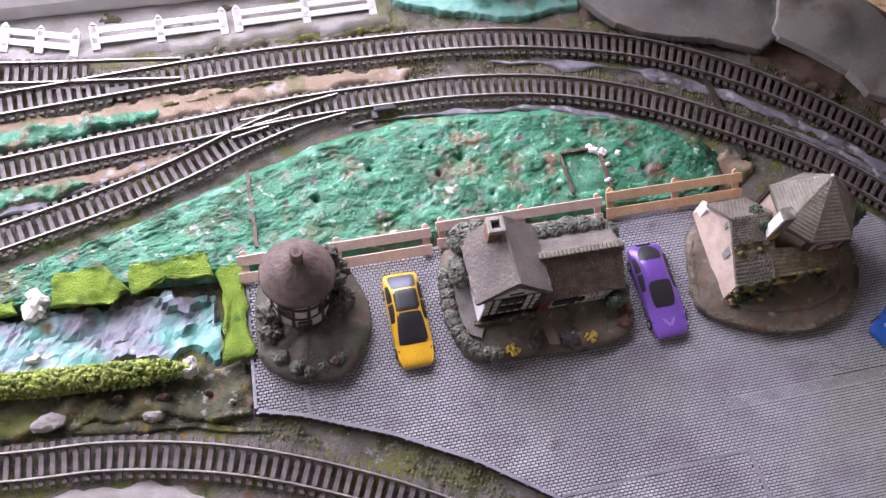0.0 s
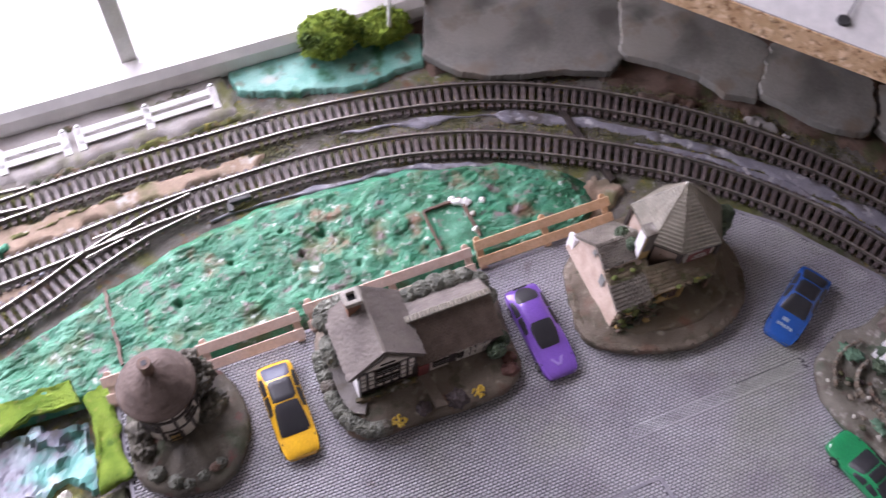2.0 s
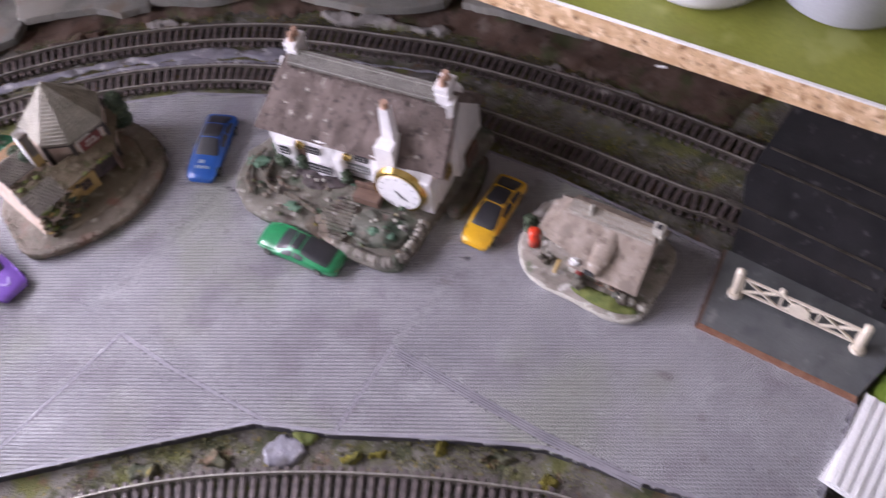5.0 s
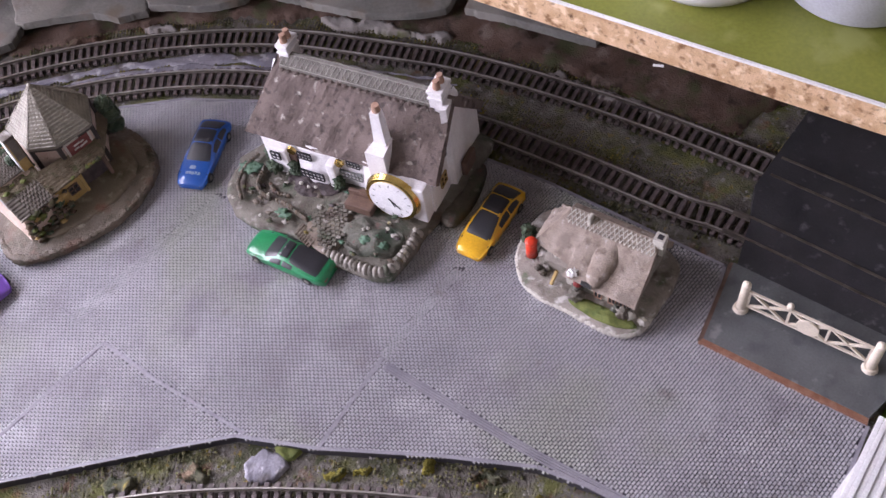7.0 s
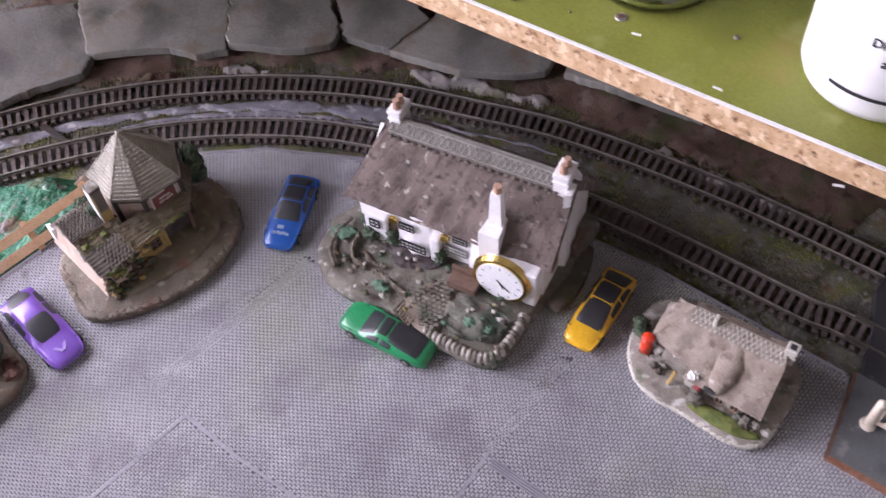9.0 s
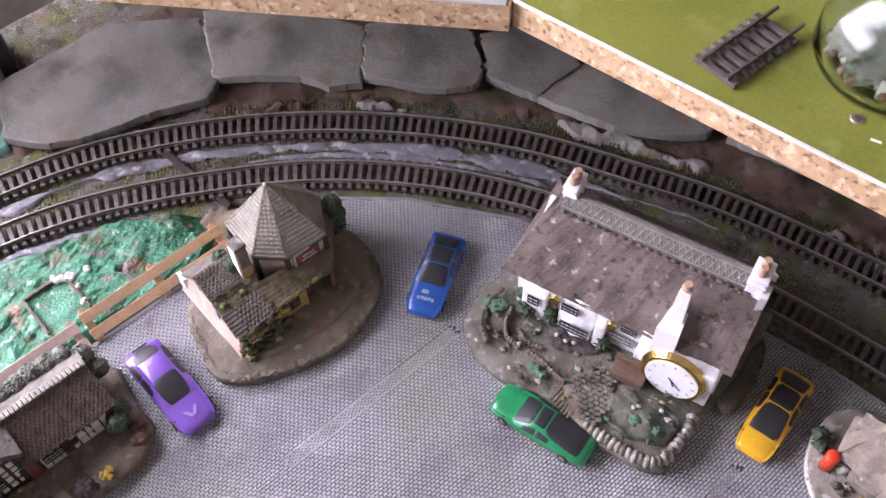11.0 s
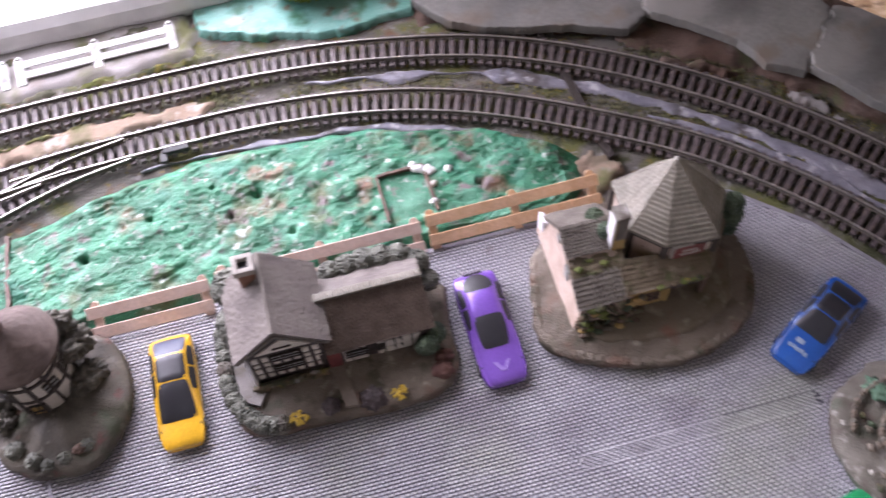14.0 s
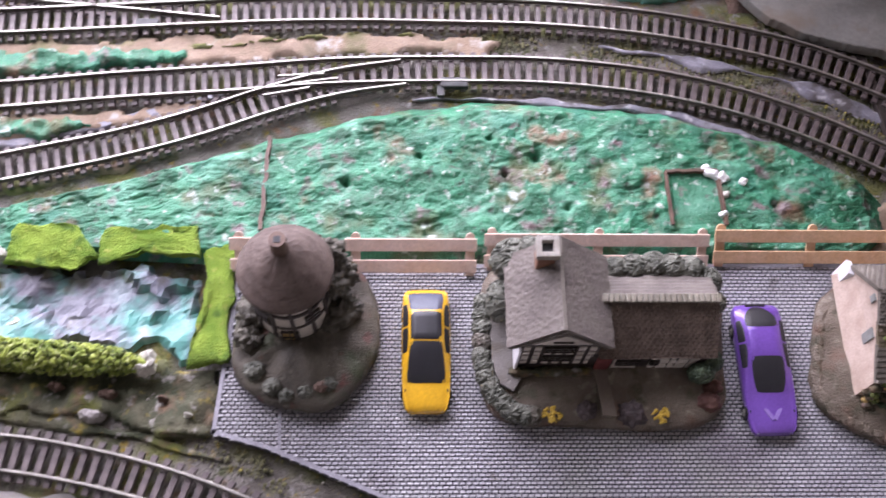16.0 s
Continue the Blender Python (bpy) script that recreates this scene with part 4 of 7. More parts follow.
def in_seam(x, y):
    for (x0, y0), (x1, y1), w, kind in SEAMS:
        dx, dy = x1 - x0, y1 - y0
        n = math.hypot(dx, dy)
        f = ((x - x0) * dx + (y - y0) * dy) / n
        if 0 < f < n and abs((x - x0) * dy - (y - y0) * dx) / n < w / 2 - .003:
            return True
    return False


PAVE_IN = [(x + (0.45 - x) * .006, y + (-1.6 - y) * .006) for x, y in PAVED]


def lay_bricks():
    bv, bf = brick_mesh()
    verts, faces, singles = [], [], []
    px, py = .0235, .0148
    for j in range(int(-4.3 / py), 4):
        y = j * py
        for i in range(int(-1.95 / px), int(2.6 / px)):
            x = (i + (0.5 if j % 2 else 0)) * px
            if not inside(x, y, PAVE_IN) or in_seam(x, y):
                continue
            z = -0.0075 + 0.0012 * noise.noise(Vector((x * 90, y * 90, 1)))
            if len(singles) < 300 and x < -1.62 and y < -.36:
                singles.append((x, y, z))
                continue
            n = len(verts)
            verts += [(x + a, y + b, z + c) for a, b, c in bv]
            faces += [tuple(n + k for k in f) for f in bf]
    rest = mesh_of("brick_field", verts, faces, "paving", pavement)
    rest["kind"] = "stuff"
    one = None
    for x, y, z in singles:
        if one is None:
            ob = mesh_of("brick", bv, bf, "paving", pavement)
            one = ob.data
        else:
            ob = new("brick", one)
            ob.parent = pavement
        ob.location = (x * S, y * S, z * S)


def lay_seams():
    bv, bf = brick_mesh()
    for (x0, y0), (x1, y1), w, kind in SEAMS:
        dx, dy = x1 - x0, y1 - y0
        n = math.hypot(dx, dy)
        dx, dy = dx / n, dy / n
        if kind == "fine":
            verts, faces = [], []
            rows = round(w / .0095)
            pitch = w / rows
            for i in range(int(n / .0235)):
                for j in range(rows):
                    f, o = (i + (.5 if j % 2 else 0)) * .0235, (j + .5) * pitch - w / 2
                    k = len(verts)
                    verts += [(x0 + dx * (f + a) - dy * (o + .6 * b), y0 + dy * (f + a) + dx * (o + .6 * b), -.0066 + c) for a, b, c in bv]
                    faces += [tuple(k + q for q in g) for g in bf]
            mesh_of("joint_bricks", verts, faces, "paving", pavement)["kind"] = "stuff"
            continue
        strips = [(-w / 2, w / 2)] if kind == "strip" else [(-w / 2 + w * k / 4 + .0012, -w / 2 + w * (k + 1) / 4 - .0012) for k in range(4)]
        for lo, hi in strips:
            ring = [(x0 - dy * lo, y0 + dx * lo), (x1 - dy * lo, y1 + dx * lo), (x1 - dy * hi, y1 + dx * hi), (x0 - dy * hi, y0 + dx * hi)]
            part("seam", prism(bmesh.new(), ring, -.008, .0018), "seam", pavement, "raised joint strip between paving sheets")


lay_bricks()
lay_seams()
for (x0, y0), (x1, y1) in zip(PAVED, PAVED[1:] + PAVED[:1]):
    d = math.hypot(x1 - x0, y1 - y0)
    ox, oy = (y1 - y0) / d * .016, -(x1 - x0) / d * .016
    part("cut_edge", prism(bmesh.new(), [(x0, y0), (x1, y1), (x1 - ox, y1 - oy), (x0 - ox, y0 - oy)], -.01, .0016), "seam", pavement)


# ---- fences ----
def fence_panel(x0, x1, y, posts, mat, label, height=.15, z=0.0, thick=.012):
    t = thing("fence", (x0 + x1) / 2, y - .02, z + .004, 0, label, "fence", "garden fences")
    t.matrix_basis = t.matrix_basis @ Matrix.Rotation(radians(-50), 4, "X")
    w = x1 - x0
    for zz in (.042, .128):
        bm = box(bmesh.new(), 0, -.012, zz, w, thick, .05, bevel=.002)
        part("rail", bm, mat, t)
    for px in posts:
        bm = box(bmesh.new(), px - (x0 + x1) / 2, 0, height * .52, .036, thick, height * 1.04, bevel=.002)
        made = bmesh.ops.create_cone(bm, cap_ends=True, segments=12, radius1=.018, radius2=.018, depth=thick, matrix=Matrix.Translation((px - (x0 + x1) / 2, 0, height * 1.04)) @ Matrix.Rotation(math.pi / 2, 4, "X"))
        part("post", bm, mat, t)
    return t


fence_panel(-1.885, -1.53, .015, (-1.85, -1.57), "fence", "pale wooden two-rail fence panel behind the round tower")
fence_panel(-1.44, -.93, .012, (-1.40, -.955), "fence", "pale wooden two-rail fence panel behind the yellow car")
fence_panel(-.90, -.015, .035, (-.87, -.45, -.04), "fence", "pale wooden two-rail fence panel behind the timbered house")
fence_panel(.01, .78, .055, (.035, .40, .75), "fence_tan", "tan wooden two-rail fence panel beside the lawn")


def white_fence(x0, y0, x1, y1, label):
    d, a = math.hypot(x1 - x0, y1 - y0), math.degrees(math.atan2(y1 - y0, x1 - x0))
    t = thing("fence", (x0 + x1) / 2, (y0 + y1) / 2 - .04, -.035, a, label, "fence", "white lineside fences")
    t.matrix_basis = t.matrix_basis @ Matrix.Rotation(radians(-68), 4, "X")
    for zz in (.05, .105):
        part("rail", box(bmesh.new(), 0, -.006, zz, d, .014, .034, bevel=.002), "white", t)
    for px in (-d / 2 + .015, 0, d / 2 - .015):
        bm = box(bmesh.new(), px, 0, .066, .044, .026, .132, bevel=.004)
        bmesh.ops.create_cone(bm, cap_ends=True, segments=8, radius1=.021, radius2=.005, depth=.018, matrix=Matrix.Translation((px, 0, .144)))
        part("post", bm, "white", t)


white_fence(-3.4, 1.72, -2.9, 1.58, "white plastic two-rail fence beyond the sill")
white_fence(-2.93, 1.6, -2.55, 1.5, "white plastic two-rail fence leaning at an angle")
white_fence(-2.46, 1.53, -1.75, 1.54, "white plastic two-rail fence along grey ground")
white_fence(-1.70, 1.545, -.92, 1.565, "white plastic two-rail fence beside the outer track")


# ---- cars ----
def car(name, x, y, turn, length, width, cabin, paint, panels, label, height=.118, scoop=False, stripe=False, mid="glass_dark", rear="glass_dark"):
    """A toy car with its nose towards -y. cabin: shares of the length at which glass and roof begin and end."""
    t = thing(name, x, y, 0.0, turn, label, "car", "toy cars")
    a, b, c, d = cabin
    W2, L = width / 2, length
    wt = [(0, .72), (.03, .86), (.12, .96), (.3, 1), (.75, 1), (.92, .96), (.98, .88), (1, .76)]
    bt = [(0, .042), (.04, .052), (.2, .062), (.45, .070), (.85, .072), (.96, .066), (1, .05)]
    rt = [(a, 0), (a + .02, .06), (b, .92), (b + .03, 1), (c - .03, 1), (c, .92), (d - .02, .06), (d, 0)]

    def spot(v, r, lift=0.0):
        w, hb = along(wt, v) * W2, along(bt, v)
        k = along(rt, v) if a < v < d else 0.0
        top = hb + .004 + k * (height - hb - .004)
        wr = w * (.88 - .2 * k)
        s, q = (1 if r >= 0 else -1), abs(r)
        prof = [(0, 0, top + .003), (.3, wr * .8, top), (.42, wr, top - .006 - .004 * k), (.62, w * .975, hb), (.72, w, hb - .008), (.86, w * 1.0, .03), (1, w * .93, .018)]
        for (q0, x0, z0), (q1, x1, z1) in zip(prof, prof[1:]):
            if q <= q1:
                f = (q - q0) / (q1 - q0)
                px, pz = x0 + (x1 - x0) * f, z0 + (z1 - z0) * f
                nx, nz = -(z1 - z0), (x1 - x0)
                m = math.hypot(nx, nz) or 1
                return Vector((s * (px - lift * (-abs(nx) / m if q > .42 else 0)), (v - .5) * L, pz + lift * abs(nz) / m + (lift * .6 if q <= .42 else 0)))
        return Vector((s * w * .93, (v - .5) * L, .018))
    bm = bmesh.new()
    vs = [0, .015, .03, .06, .12, .2, a, a + .02, (a + b) / 2, b, b + .03, (b + c) / 2, c - .03, c, (c + d) / 2, d - .02, d, .93, .96, .985, 1]
    vs = sorted(set(vs))
    rs = [-1, -.86, -.72, -.62, -.52, -.42, -.36, -.3, -.15, 0, .15, .3, .36, .42, .52, .62, .72, .86, 1]
    rows = [[bm.verts.new(spot(v, r)) for r in rs] for v in vs]
    for p, q in zip(rows, rows[1:]):
        for i in range(len(rs) - 1):
            bm.faces.new((p[i], p[i + 1], q[i + 1], q[i]))
    bm.faces.new(rows[0]), bm.faces.new(rows[-1][::-1])
    body = part("body", bm, paint, t, smooth=True)

    def pane(nm, v0, v1, r0, r1, mat, shrink=0.0, tail=0.0):
        g = bmesh.new()
        def place(u, w):
            cu, cw = 2 * u - 1, 2 * w - 1
            v = v0 + (v1 - v0) * (.5 + .5 * cu * (1 - .05 * abs(cw) ** 6))
            s = 1 - shrink * (1 - u) - tail * u * u
            w = .5 + .5 * cw * (1 - .06 * abs(cu) ** 6)
            e = .0022 if abs(cu) < 1 and abs(cw) < 1 else 0.0004
            return spot(v, (r0 + (r1 - r0) * w) * (s if r0 < 0 < r1 else 1), .0022 if e > .001 else .0006)
        sheet(g, 8, 8, place)
        return part(nm, g, mat, t, smooth=True)
    wr_, rr_, sr_ = panels
    pane("windscreen", a + .005, b - .004, -wr_, wr_, "glass_dark", .42 if scoop else .06, .12 if scoop else .04)
    if mid:
        pane("roof_panel", b + .008, c - .010, -rr_, rr_, mid)
    pane("rear_window", c + .006, d - .012, -sr_, sr_, rear, 0.0, .7 if scoop else .05)
    for s in (-1, 1):
        m0 = (b + c) / 2
        pane("side_window", b - .08, m0 - .008, s * .445, s * .61, "glass_dark")
        pane("side_window", m0 + .008, c + .07, s * .445, s * .61, "glass_dark")
    for vy in (.17, .80):
        for s in (-1, 1):
            wheel = bmesh.new()
            bmesh.ops.create_cone(wheel, cap_ends=True, segments=20, radius1=.0295, radius2=.0295, depth=.022, matrix=Matrix.Translation((s * (W2 - .009), (vy - .5) * L, .0295)) @ Matrix.Rotation(math.pi / 2, 4, "Y"))
            bmesh.ops.bevel(wheel, geom=[e for e in wheel.edges if len(e.link_faces) == 2 and max(len(f.verts) for f in e.link_faces) > 4], offset=.004, segments=2, affect="EDGES")
            w = part("wheel", wheel, "tyre", t)
            rim = bmesh.new()
            bmesh.ops.create_cone(rim, cap_ends=True, segments=16, radius1=.017, radius2=.013, depth=.006, matrix=Matrix.Translation((s * (W2 + .0012), (vy - .5) * L, .0295)) @ Matrix.Rotation(s * math.pi / 2, 4, "Y"))
            part("rim", rim, "screw_metal", w, "dull metal wheel rim")
    part("chassis", box(bmesh.new(), 0, 0, .018, width * .8, L * .9, .02, bevel=.004), "tyre", t, "black plastic chassis")
    for s in (-1, 1):
        part("headlight", box(bmesh.new(), s * W2 * .52, -.5 * L + .004, .038, W2 * .32, .008, .01, bevel=.003), "window_grey", t, "grey headlight")
        part("tail_light", box(bmesh.new(), s * W2 * .52, .5 * L - .003, .046, W2 * .34, .007, .01, bevel=.003), "red", t, "red tail light")
    part("bumper", box(bmesh.new(), 0, -.5 * L + .005, .026, width * .62, .016, .014, bevel=.005), paint, t)
    if scoop:
        for s in (-1, 1):
            bm = bmesh.new()
            box(bm, s * .016, -.36 * L, .0645, .014, .05, .004, Matrix.Rotation(radians(-32 * s), 4, "Z"))
            part("hood_mark", bm, paint + "_dim", t, "raised chevron mark on the bonnet")
        part("tail_slot", box(bmesh.new(), 0, .488 * L, .062, width * .4, .012, .01, bevel=.003), "tyre", t, "dark tail slot")
    if stripe:
        for k, w in enumerate((.014, .012, .016, .012, .013)):
            part("decal", box(bmesh.new(), -.034 + .017 * k, -.35 * L + .003 * (k % 2), .066, w, .017, .003, Matrix.Rotation(radians(10), 4, "Z")), "decal_grey", t, "pale worn decal on the bonnet")
        part("decal", box(bmesh.new(), -.012, -.27 * L, .070, .034, .022, .003, bevel=.001), "decal_grey", t, "pale worn crest on the bonnet")
    return t


car("toy_car", -1.128, -.328, 0, .475, .182, (.21, .53, .78, .97), "yellow", (.395, .385, .38), "yellow toy car with black windscreen and roof", rear="glass_blue_sheen")
car("toy_car", .142, -.40, 1.0, .50, .19, (.29, .565, .785, .985), "purple", (.405, .2, .36), "glossy purple toy sports car with dark windows", scoop=True, mid=None, height=.105)
car("toy_car", 1.41, -.75, -59.5, .455, .178, (.32, .54, .76, .95), "blue", (.38, .37, .37), "blue toy car with worn bonnet decal", stripe=True, height=.11)
car("toy_car", 1.255, -1.635, 194, .475, .175, (.25, .43, .56, .93), "green", (.38, .3, .40), "green toy sports car with large black rear window", height=.105)
car("toy_car", 2.03, -2.265, -79, .455, .17, (.21, .50, .74, .95), "yellow", (.395, .385, .38), "yellow toy car parked beside the white cottage")


# ---- cast resin houses ----
def mound(parent, outline, rim, top, mat, name="base", label="", cx=None, cy=None, rough=.012, bulge=1.03):
    """A cast base: a smooth outline with a rounded side, rising to the middle."""
    ring = ring_of(outline, 72)
    mx = cx if cx is not None else sum(p[0] for p in ring) / 72
    my = cy if cy is not None else sum(p[1] for p in ring) / 72
    bm = bmesh.new()
    rings = []
    for f, z in ((.97, 0), (bulge, rim * .35), (1.02, rim * .8), (.975, rim), (.9, None), (.78, None), (.62, None), (.45, None), (.28, None), (.12, None)):
        row = []
        for x, y in ring:
            px, py = mx + (x - mx) * f, my + (y - my) * f
            zz = z if z is not None else rim + (top - rim) * min(1, (1 - f) * 1.7) + rough * rough_at(px, py, 1, 14.0)
            if z and z > 0:
                k = 1 + .03 * rough_at(px, py, zz, 16.0)
                px, py, zz = mx + (px - mx) * k, my + (py - my) * k, zz * (1 + .2 * rough_at(px, py, 3, 11.0))
            row.append(bm.verts.new((px, py, zz)))
        rings.append(row)
    for a, b in zip(rings, rings[1:]):
        for i in range(72):
            bm.faces.new((a[i], a[(i + 1) % 72], b[(i + 1) % 72], b[i]))
    bm.faces.new(rings[0][::-1]), bm.faces.new(rings[-1])
    return part(name, bm, mat, parent, label, smooth=True)


def roof_panel(parent, a, b, c, d, mat, rows=9, thick=.02, step=.006, wob=.004, nu=26, name="roof_panel", label="", dip=0.0, freq=22.0, bricks=0.0):
    """A tiled or thatched slope: a, b along the eave, c, d back along the ridge; courses lap downwards."""
    a, b, c, d = (Vector(p) for p in (a, b, c, d))
    n = (b - a).cross(d - a).normalized()
    if n.z < 0:
        n = -n
    per = 3
    bm = bmesh.new()

    def place(u, v):
        q = (a + (b - a) * u) * (1 - v) + (d + (c - d) * u) * v
        saw = 1 - (v * rows - math.floor(min(v * rows, rows - 1e-6)))
        h = step * saw + wob * rough_at(q.x, q.y, q.z, freq, 3) - dip * math.sin(u * math.pi) * v
        if bricks:
            k = (u * (b - a).length + (.5 * bricks if int(min(v * rows, rows - .01)) % 2 else 0)) / bricks
            h -= .004 if k - math.floor(k) < .22 else 0
        if v == 0:
            q = q + Vector((0, 0, .006 * rough_at(q.x, q.y, 4, 15.0)))
        return q + n * h
    nv = rows * per
    top = [[bm.verts.new(place(i / nu, j / nv)) for i in range(nu + 1)] for j in range(nv + 1)]
    low = [[bm.verts.new(((a + (b - a) * (i / nu)) * (1 - j) + (d + (c - d) * (i / nu)) * j) - n * thick) for i in range(nu + 1)] for j in (0, 1)]
    for p, q in zip(top, top[1:]):
        for i in range(nu):
            bm.faces.new((p[i], p[i + 1], q[i + 1], q[i]))
    for i in range(nu):
        bm.faces.new((low[0][i], low[1][i], low[1][i + 1], low[0][i + 1]))
        bm.faces.new((low[0][i], low[0][i + 1], top[0][i + 1], top[0][i]))
        bm.faces.new((low[1][i + 1], low[1][i], top[-1][i], top[-1][i + 1]))
    for side in (0, nu):
        loop = [row[side] for row in top] + [low[1][side], low[0][side]]
        bm.faces.new(loop)
    return part(name, bm, mat, parent, label, smooth=False)


def gable_block(parent, x0, x1, y0, y1, z0, eave, ridge, axis, mat, name="wall"):
    """Walls under a pitched roof, with the ridge along axis x or y."""
    bm = bmesh.new()
    if axis == "x":
        my = (y0 + y1) / 2
        prof = [(y0, z0), (y1, z0), (y1, eave), (my, ridge), (y0, eave)]
        ends = [[bm.verts.new((x, p, z)) for p, z in prof] for x in (x0, x1)]
    else:
        mx = (x0 + x1) / 2
        prof = [(x0, z0), (x1, z0), (x1, eave), (mx, ridge), (x0, eave)]
        ends = [[bm.verts.new((p, y, z)) for p, z in prof] for y in (y0, y1)]
    bm.faces.new(ends[0]), bm.faces.new(ends[1][::-1])
    for i in range(5):
        bm.faces.new((ends[0][i], ends[0][(i + 1) % 5], ends[1][(i + 1) % 5], ends[1][i]))
    return part(name, bm, mat, parent)


def beam(parent, p, q, w, d, mat="timber", name="beam", label=""):
    """A straight bar from p to q, w wide and d deep."""
    p, q = Vector(p), Vector(q)
    v = q - p
    m = Matrix.Translation((p + q) / 2) @ v.to_track_quat("Z", "Y").to_matrix().to_4x4() @ Matrix.Diagonal((w, d, v.length, 1))
    bm = bmesh.new()
    bmesh.ops.create_cube(bm, size=1, matrix=m)
    return part(name, bm, mat, parent, label)


def window(parent, x, y, z, w, h, turn=0.0, cols=3, rows=2, frame_mat="timber", pane_mat="window_grey", depth=.01, label=""):
    """A window facing -y before its turn about z."""
    R = Matrix.Translation((x, y, z)) @ Matrix.Rotation(radians(turn), 4, "Z")
    bm = bmesh.new()
    bmesh.ops.create_cube(bm, size=1, matrix=R @ Matrix.Diagonal((w, depth * .6, h, 1)))
    g = part("window", bm, pane_mat, parent, label or "small paned window")
    fr = bmesh.new()
    bar = min(w, h) * .075
    for k in range(cols + 1):
        bmesh.ops.create_cube(fr, size=1, matrix=R @ Matrix.Translation((-w / 2 + w * k / cols, -depth * .3, 0)) @ Matrix.Diagonal((bar, depth, h + bar, 1)))
    for k in range(rows + 1):
        bmesh.ops.create_cube(fr, size=1, matrix=R @ Matrix.Translation((0, -depth * .33, -h / 2 + h * k / rows)) @ Matrix.Diagonal((w + bar, depth, bar, 1)))
    part("window_frame", fr, frame_mat, g)
    return g


def chimney(parent, x, y, z0, z1, w, mat, cap_mat, pots=0, label="", d=None, hole=False):
    d = d or w
    bm = bmesh.new()
    box(bm, x, y, (z0 + z1) / 2, w, d, z1 - z0, bevel=.006)
    c = part("chimney", bm, mat, parent, label)
    bm = box(bmesh.new(), x, y, z1 + .008, w * 1.12, d * 1.12, .022, bevel=.005)
    box(bm, x, y, z1 - .03, w * 1.12, d * 1.12, .01, bevel=.003)
    part("chimney_cap", bm, cap_mat, c)
    if hole:
        part("flue", box(bmesh.new(), x, y, z1 + .0185, w * .55, d * .55, .004), "ink", c, "dark flue opening")
    for k in range(pots):
        o = (k - (pots - 1) / 2) * w * .6
        bm = bmesh.new()
        bmesh.ops.create_cone(bm, cap_ends=True, segments=12, radius1=.02, radius2=.015, depth=.05, matrix=Matrix.Translation((x, y + o * (1 if d >= w else 0) , z1 + .04)) if d > w else Matrix.Translation((x + o, y, z1 + .04)))
        part("chimney_pot", bm, "terracotta", c, "terracotta chimney pot")
    return c


def shrub(parent, spots, mat="shrub", rough=.3, name="shrub", label=""):
    for x, y, z, r in spots:
        bm = lump(bmesh.new(), x, y, z, r, r * .9, r * .85, 4, rough, 22.0)
        part(name, bm, mat, parent, label, smooth=True)


def local_of(ob, pts):
    inv = ob.matrix_basis.inverted()
    out = []
    for x, y in pts:
        q = inv @ Vector((x * S, y * S, 0))
        out.append((q.x / S, q.y / S))
    return out


# round tower
tower = thing("round_tower", -1.585, -.25, 0, 0, "small cast round tower house with brown conical roof", "model house")
mound(tower, local_of(tower, [(-1.84, -.33), (-1.82, -.42), (-1.72, -.52), (-1.51, -.55), (-1.38, -.46), (-1.31, -.3), (-1.33, -.12), (-1.42, .0), (-1.62, .05), (-1.80, -.05)]), .075, .13, "base_dark", label="dark mottled green-brown cast base", rough=.03)
bm = bmesh.new()
bmesh.ops.create_cone(bm, cap_ends=True, segments=40, radius1=.14, radius2=.13, depth=.31, matrix=Matrix.Translation((-.035, .075, .235)))
tw = part("wall", bm, "plaster", tower, "cream plaster round wall")
for k in range(12):
    an = radians(30 * k + 8)
    c, s = math.cos(an), math.sin(an)
    beam(tw, (-.035 + .139 * c, .075 + .139 * s, .09), (-.035 + .131 * c, .075 + .131 * s, .385), .014, .014)
for z in (.235, .34):
    ringb = bmesh.new()
    line = [(Vector((-.035 + .132 * math.cos(k * math.tau / 36), .075 + .132 * math.sin(k * math.tau / 36))), k * math.tau / 36 + math.pi / 2) for k in range(37)]
    sweep(ringb, line, [(-.008, -.007), (.006, -.007), (.006, .007), (-.008, .007)], z)
    part("beam", ringb, "timber", tw)
for an in (-90, -50, -130, -10):
    c, s = math.cos(radians(an)), math.sin(radians(an))
    window(tw, -.035 + .136 * c, .075 + .136 * s, .155 if an == -90 else .285, .06, .1 if an == -90 else .05, an + 90, 2, 2, "timber", "ochre" if an == -90 else "window_grey")
bm = bmesh.new()
prof = [(.045, .118), (.178, .355), (.182, .365), (.176, .378)]
rows = []
nseg = 64
steps = 26
for k in range(steps + 1):
    f = k / steps
    r = .172 * (1 - f) ** .72 if k < steps else .012
    z = .385 + .17 * f
    z += .007 * ((k % 2) - .5)
    rows.append([bm.verts.new((-.04 + max(r, .02) * (1 + .02 * rough_at(math.cos(a * math.tau / nseg), math.sin(a * math.tau / nseg), f, 5.0)) * math.cos(a * math.tau / nseg), .108 + max(r, .02) * math.sin(a * math.tau / nseg), z + .004 * rough_at(a * .6, f * 9, 1, 1.0))) for a in range(nseg)])
under = [bm.verts.new((-.04 + .12 * math.cos(a * math.tau / nseg), .1 + .12 * math.sin(a * math.tau / nseg), .375)) for a in range(nseg)]
rows = [under] + rows
for p, q in zip(rows, rows[1:]):
    for i in range(nseg):
        bm.faces.new((p[i], p[(i + 1) % nseg], q[(i + 1) % nseg], q[i]))
bm.faces.new(rows[-1]), bm.faces.new(under[::-1])
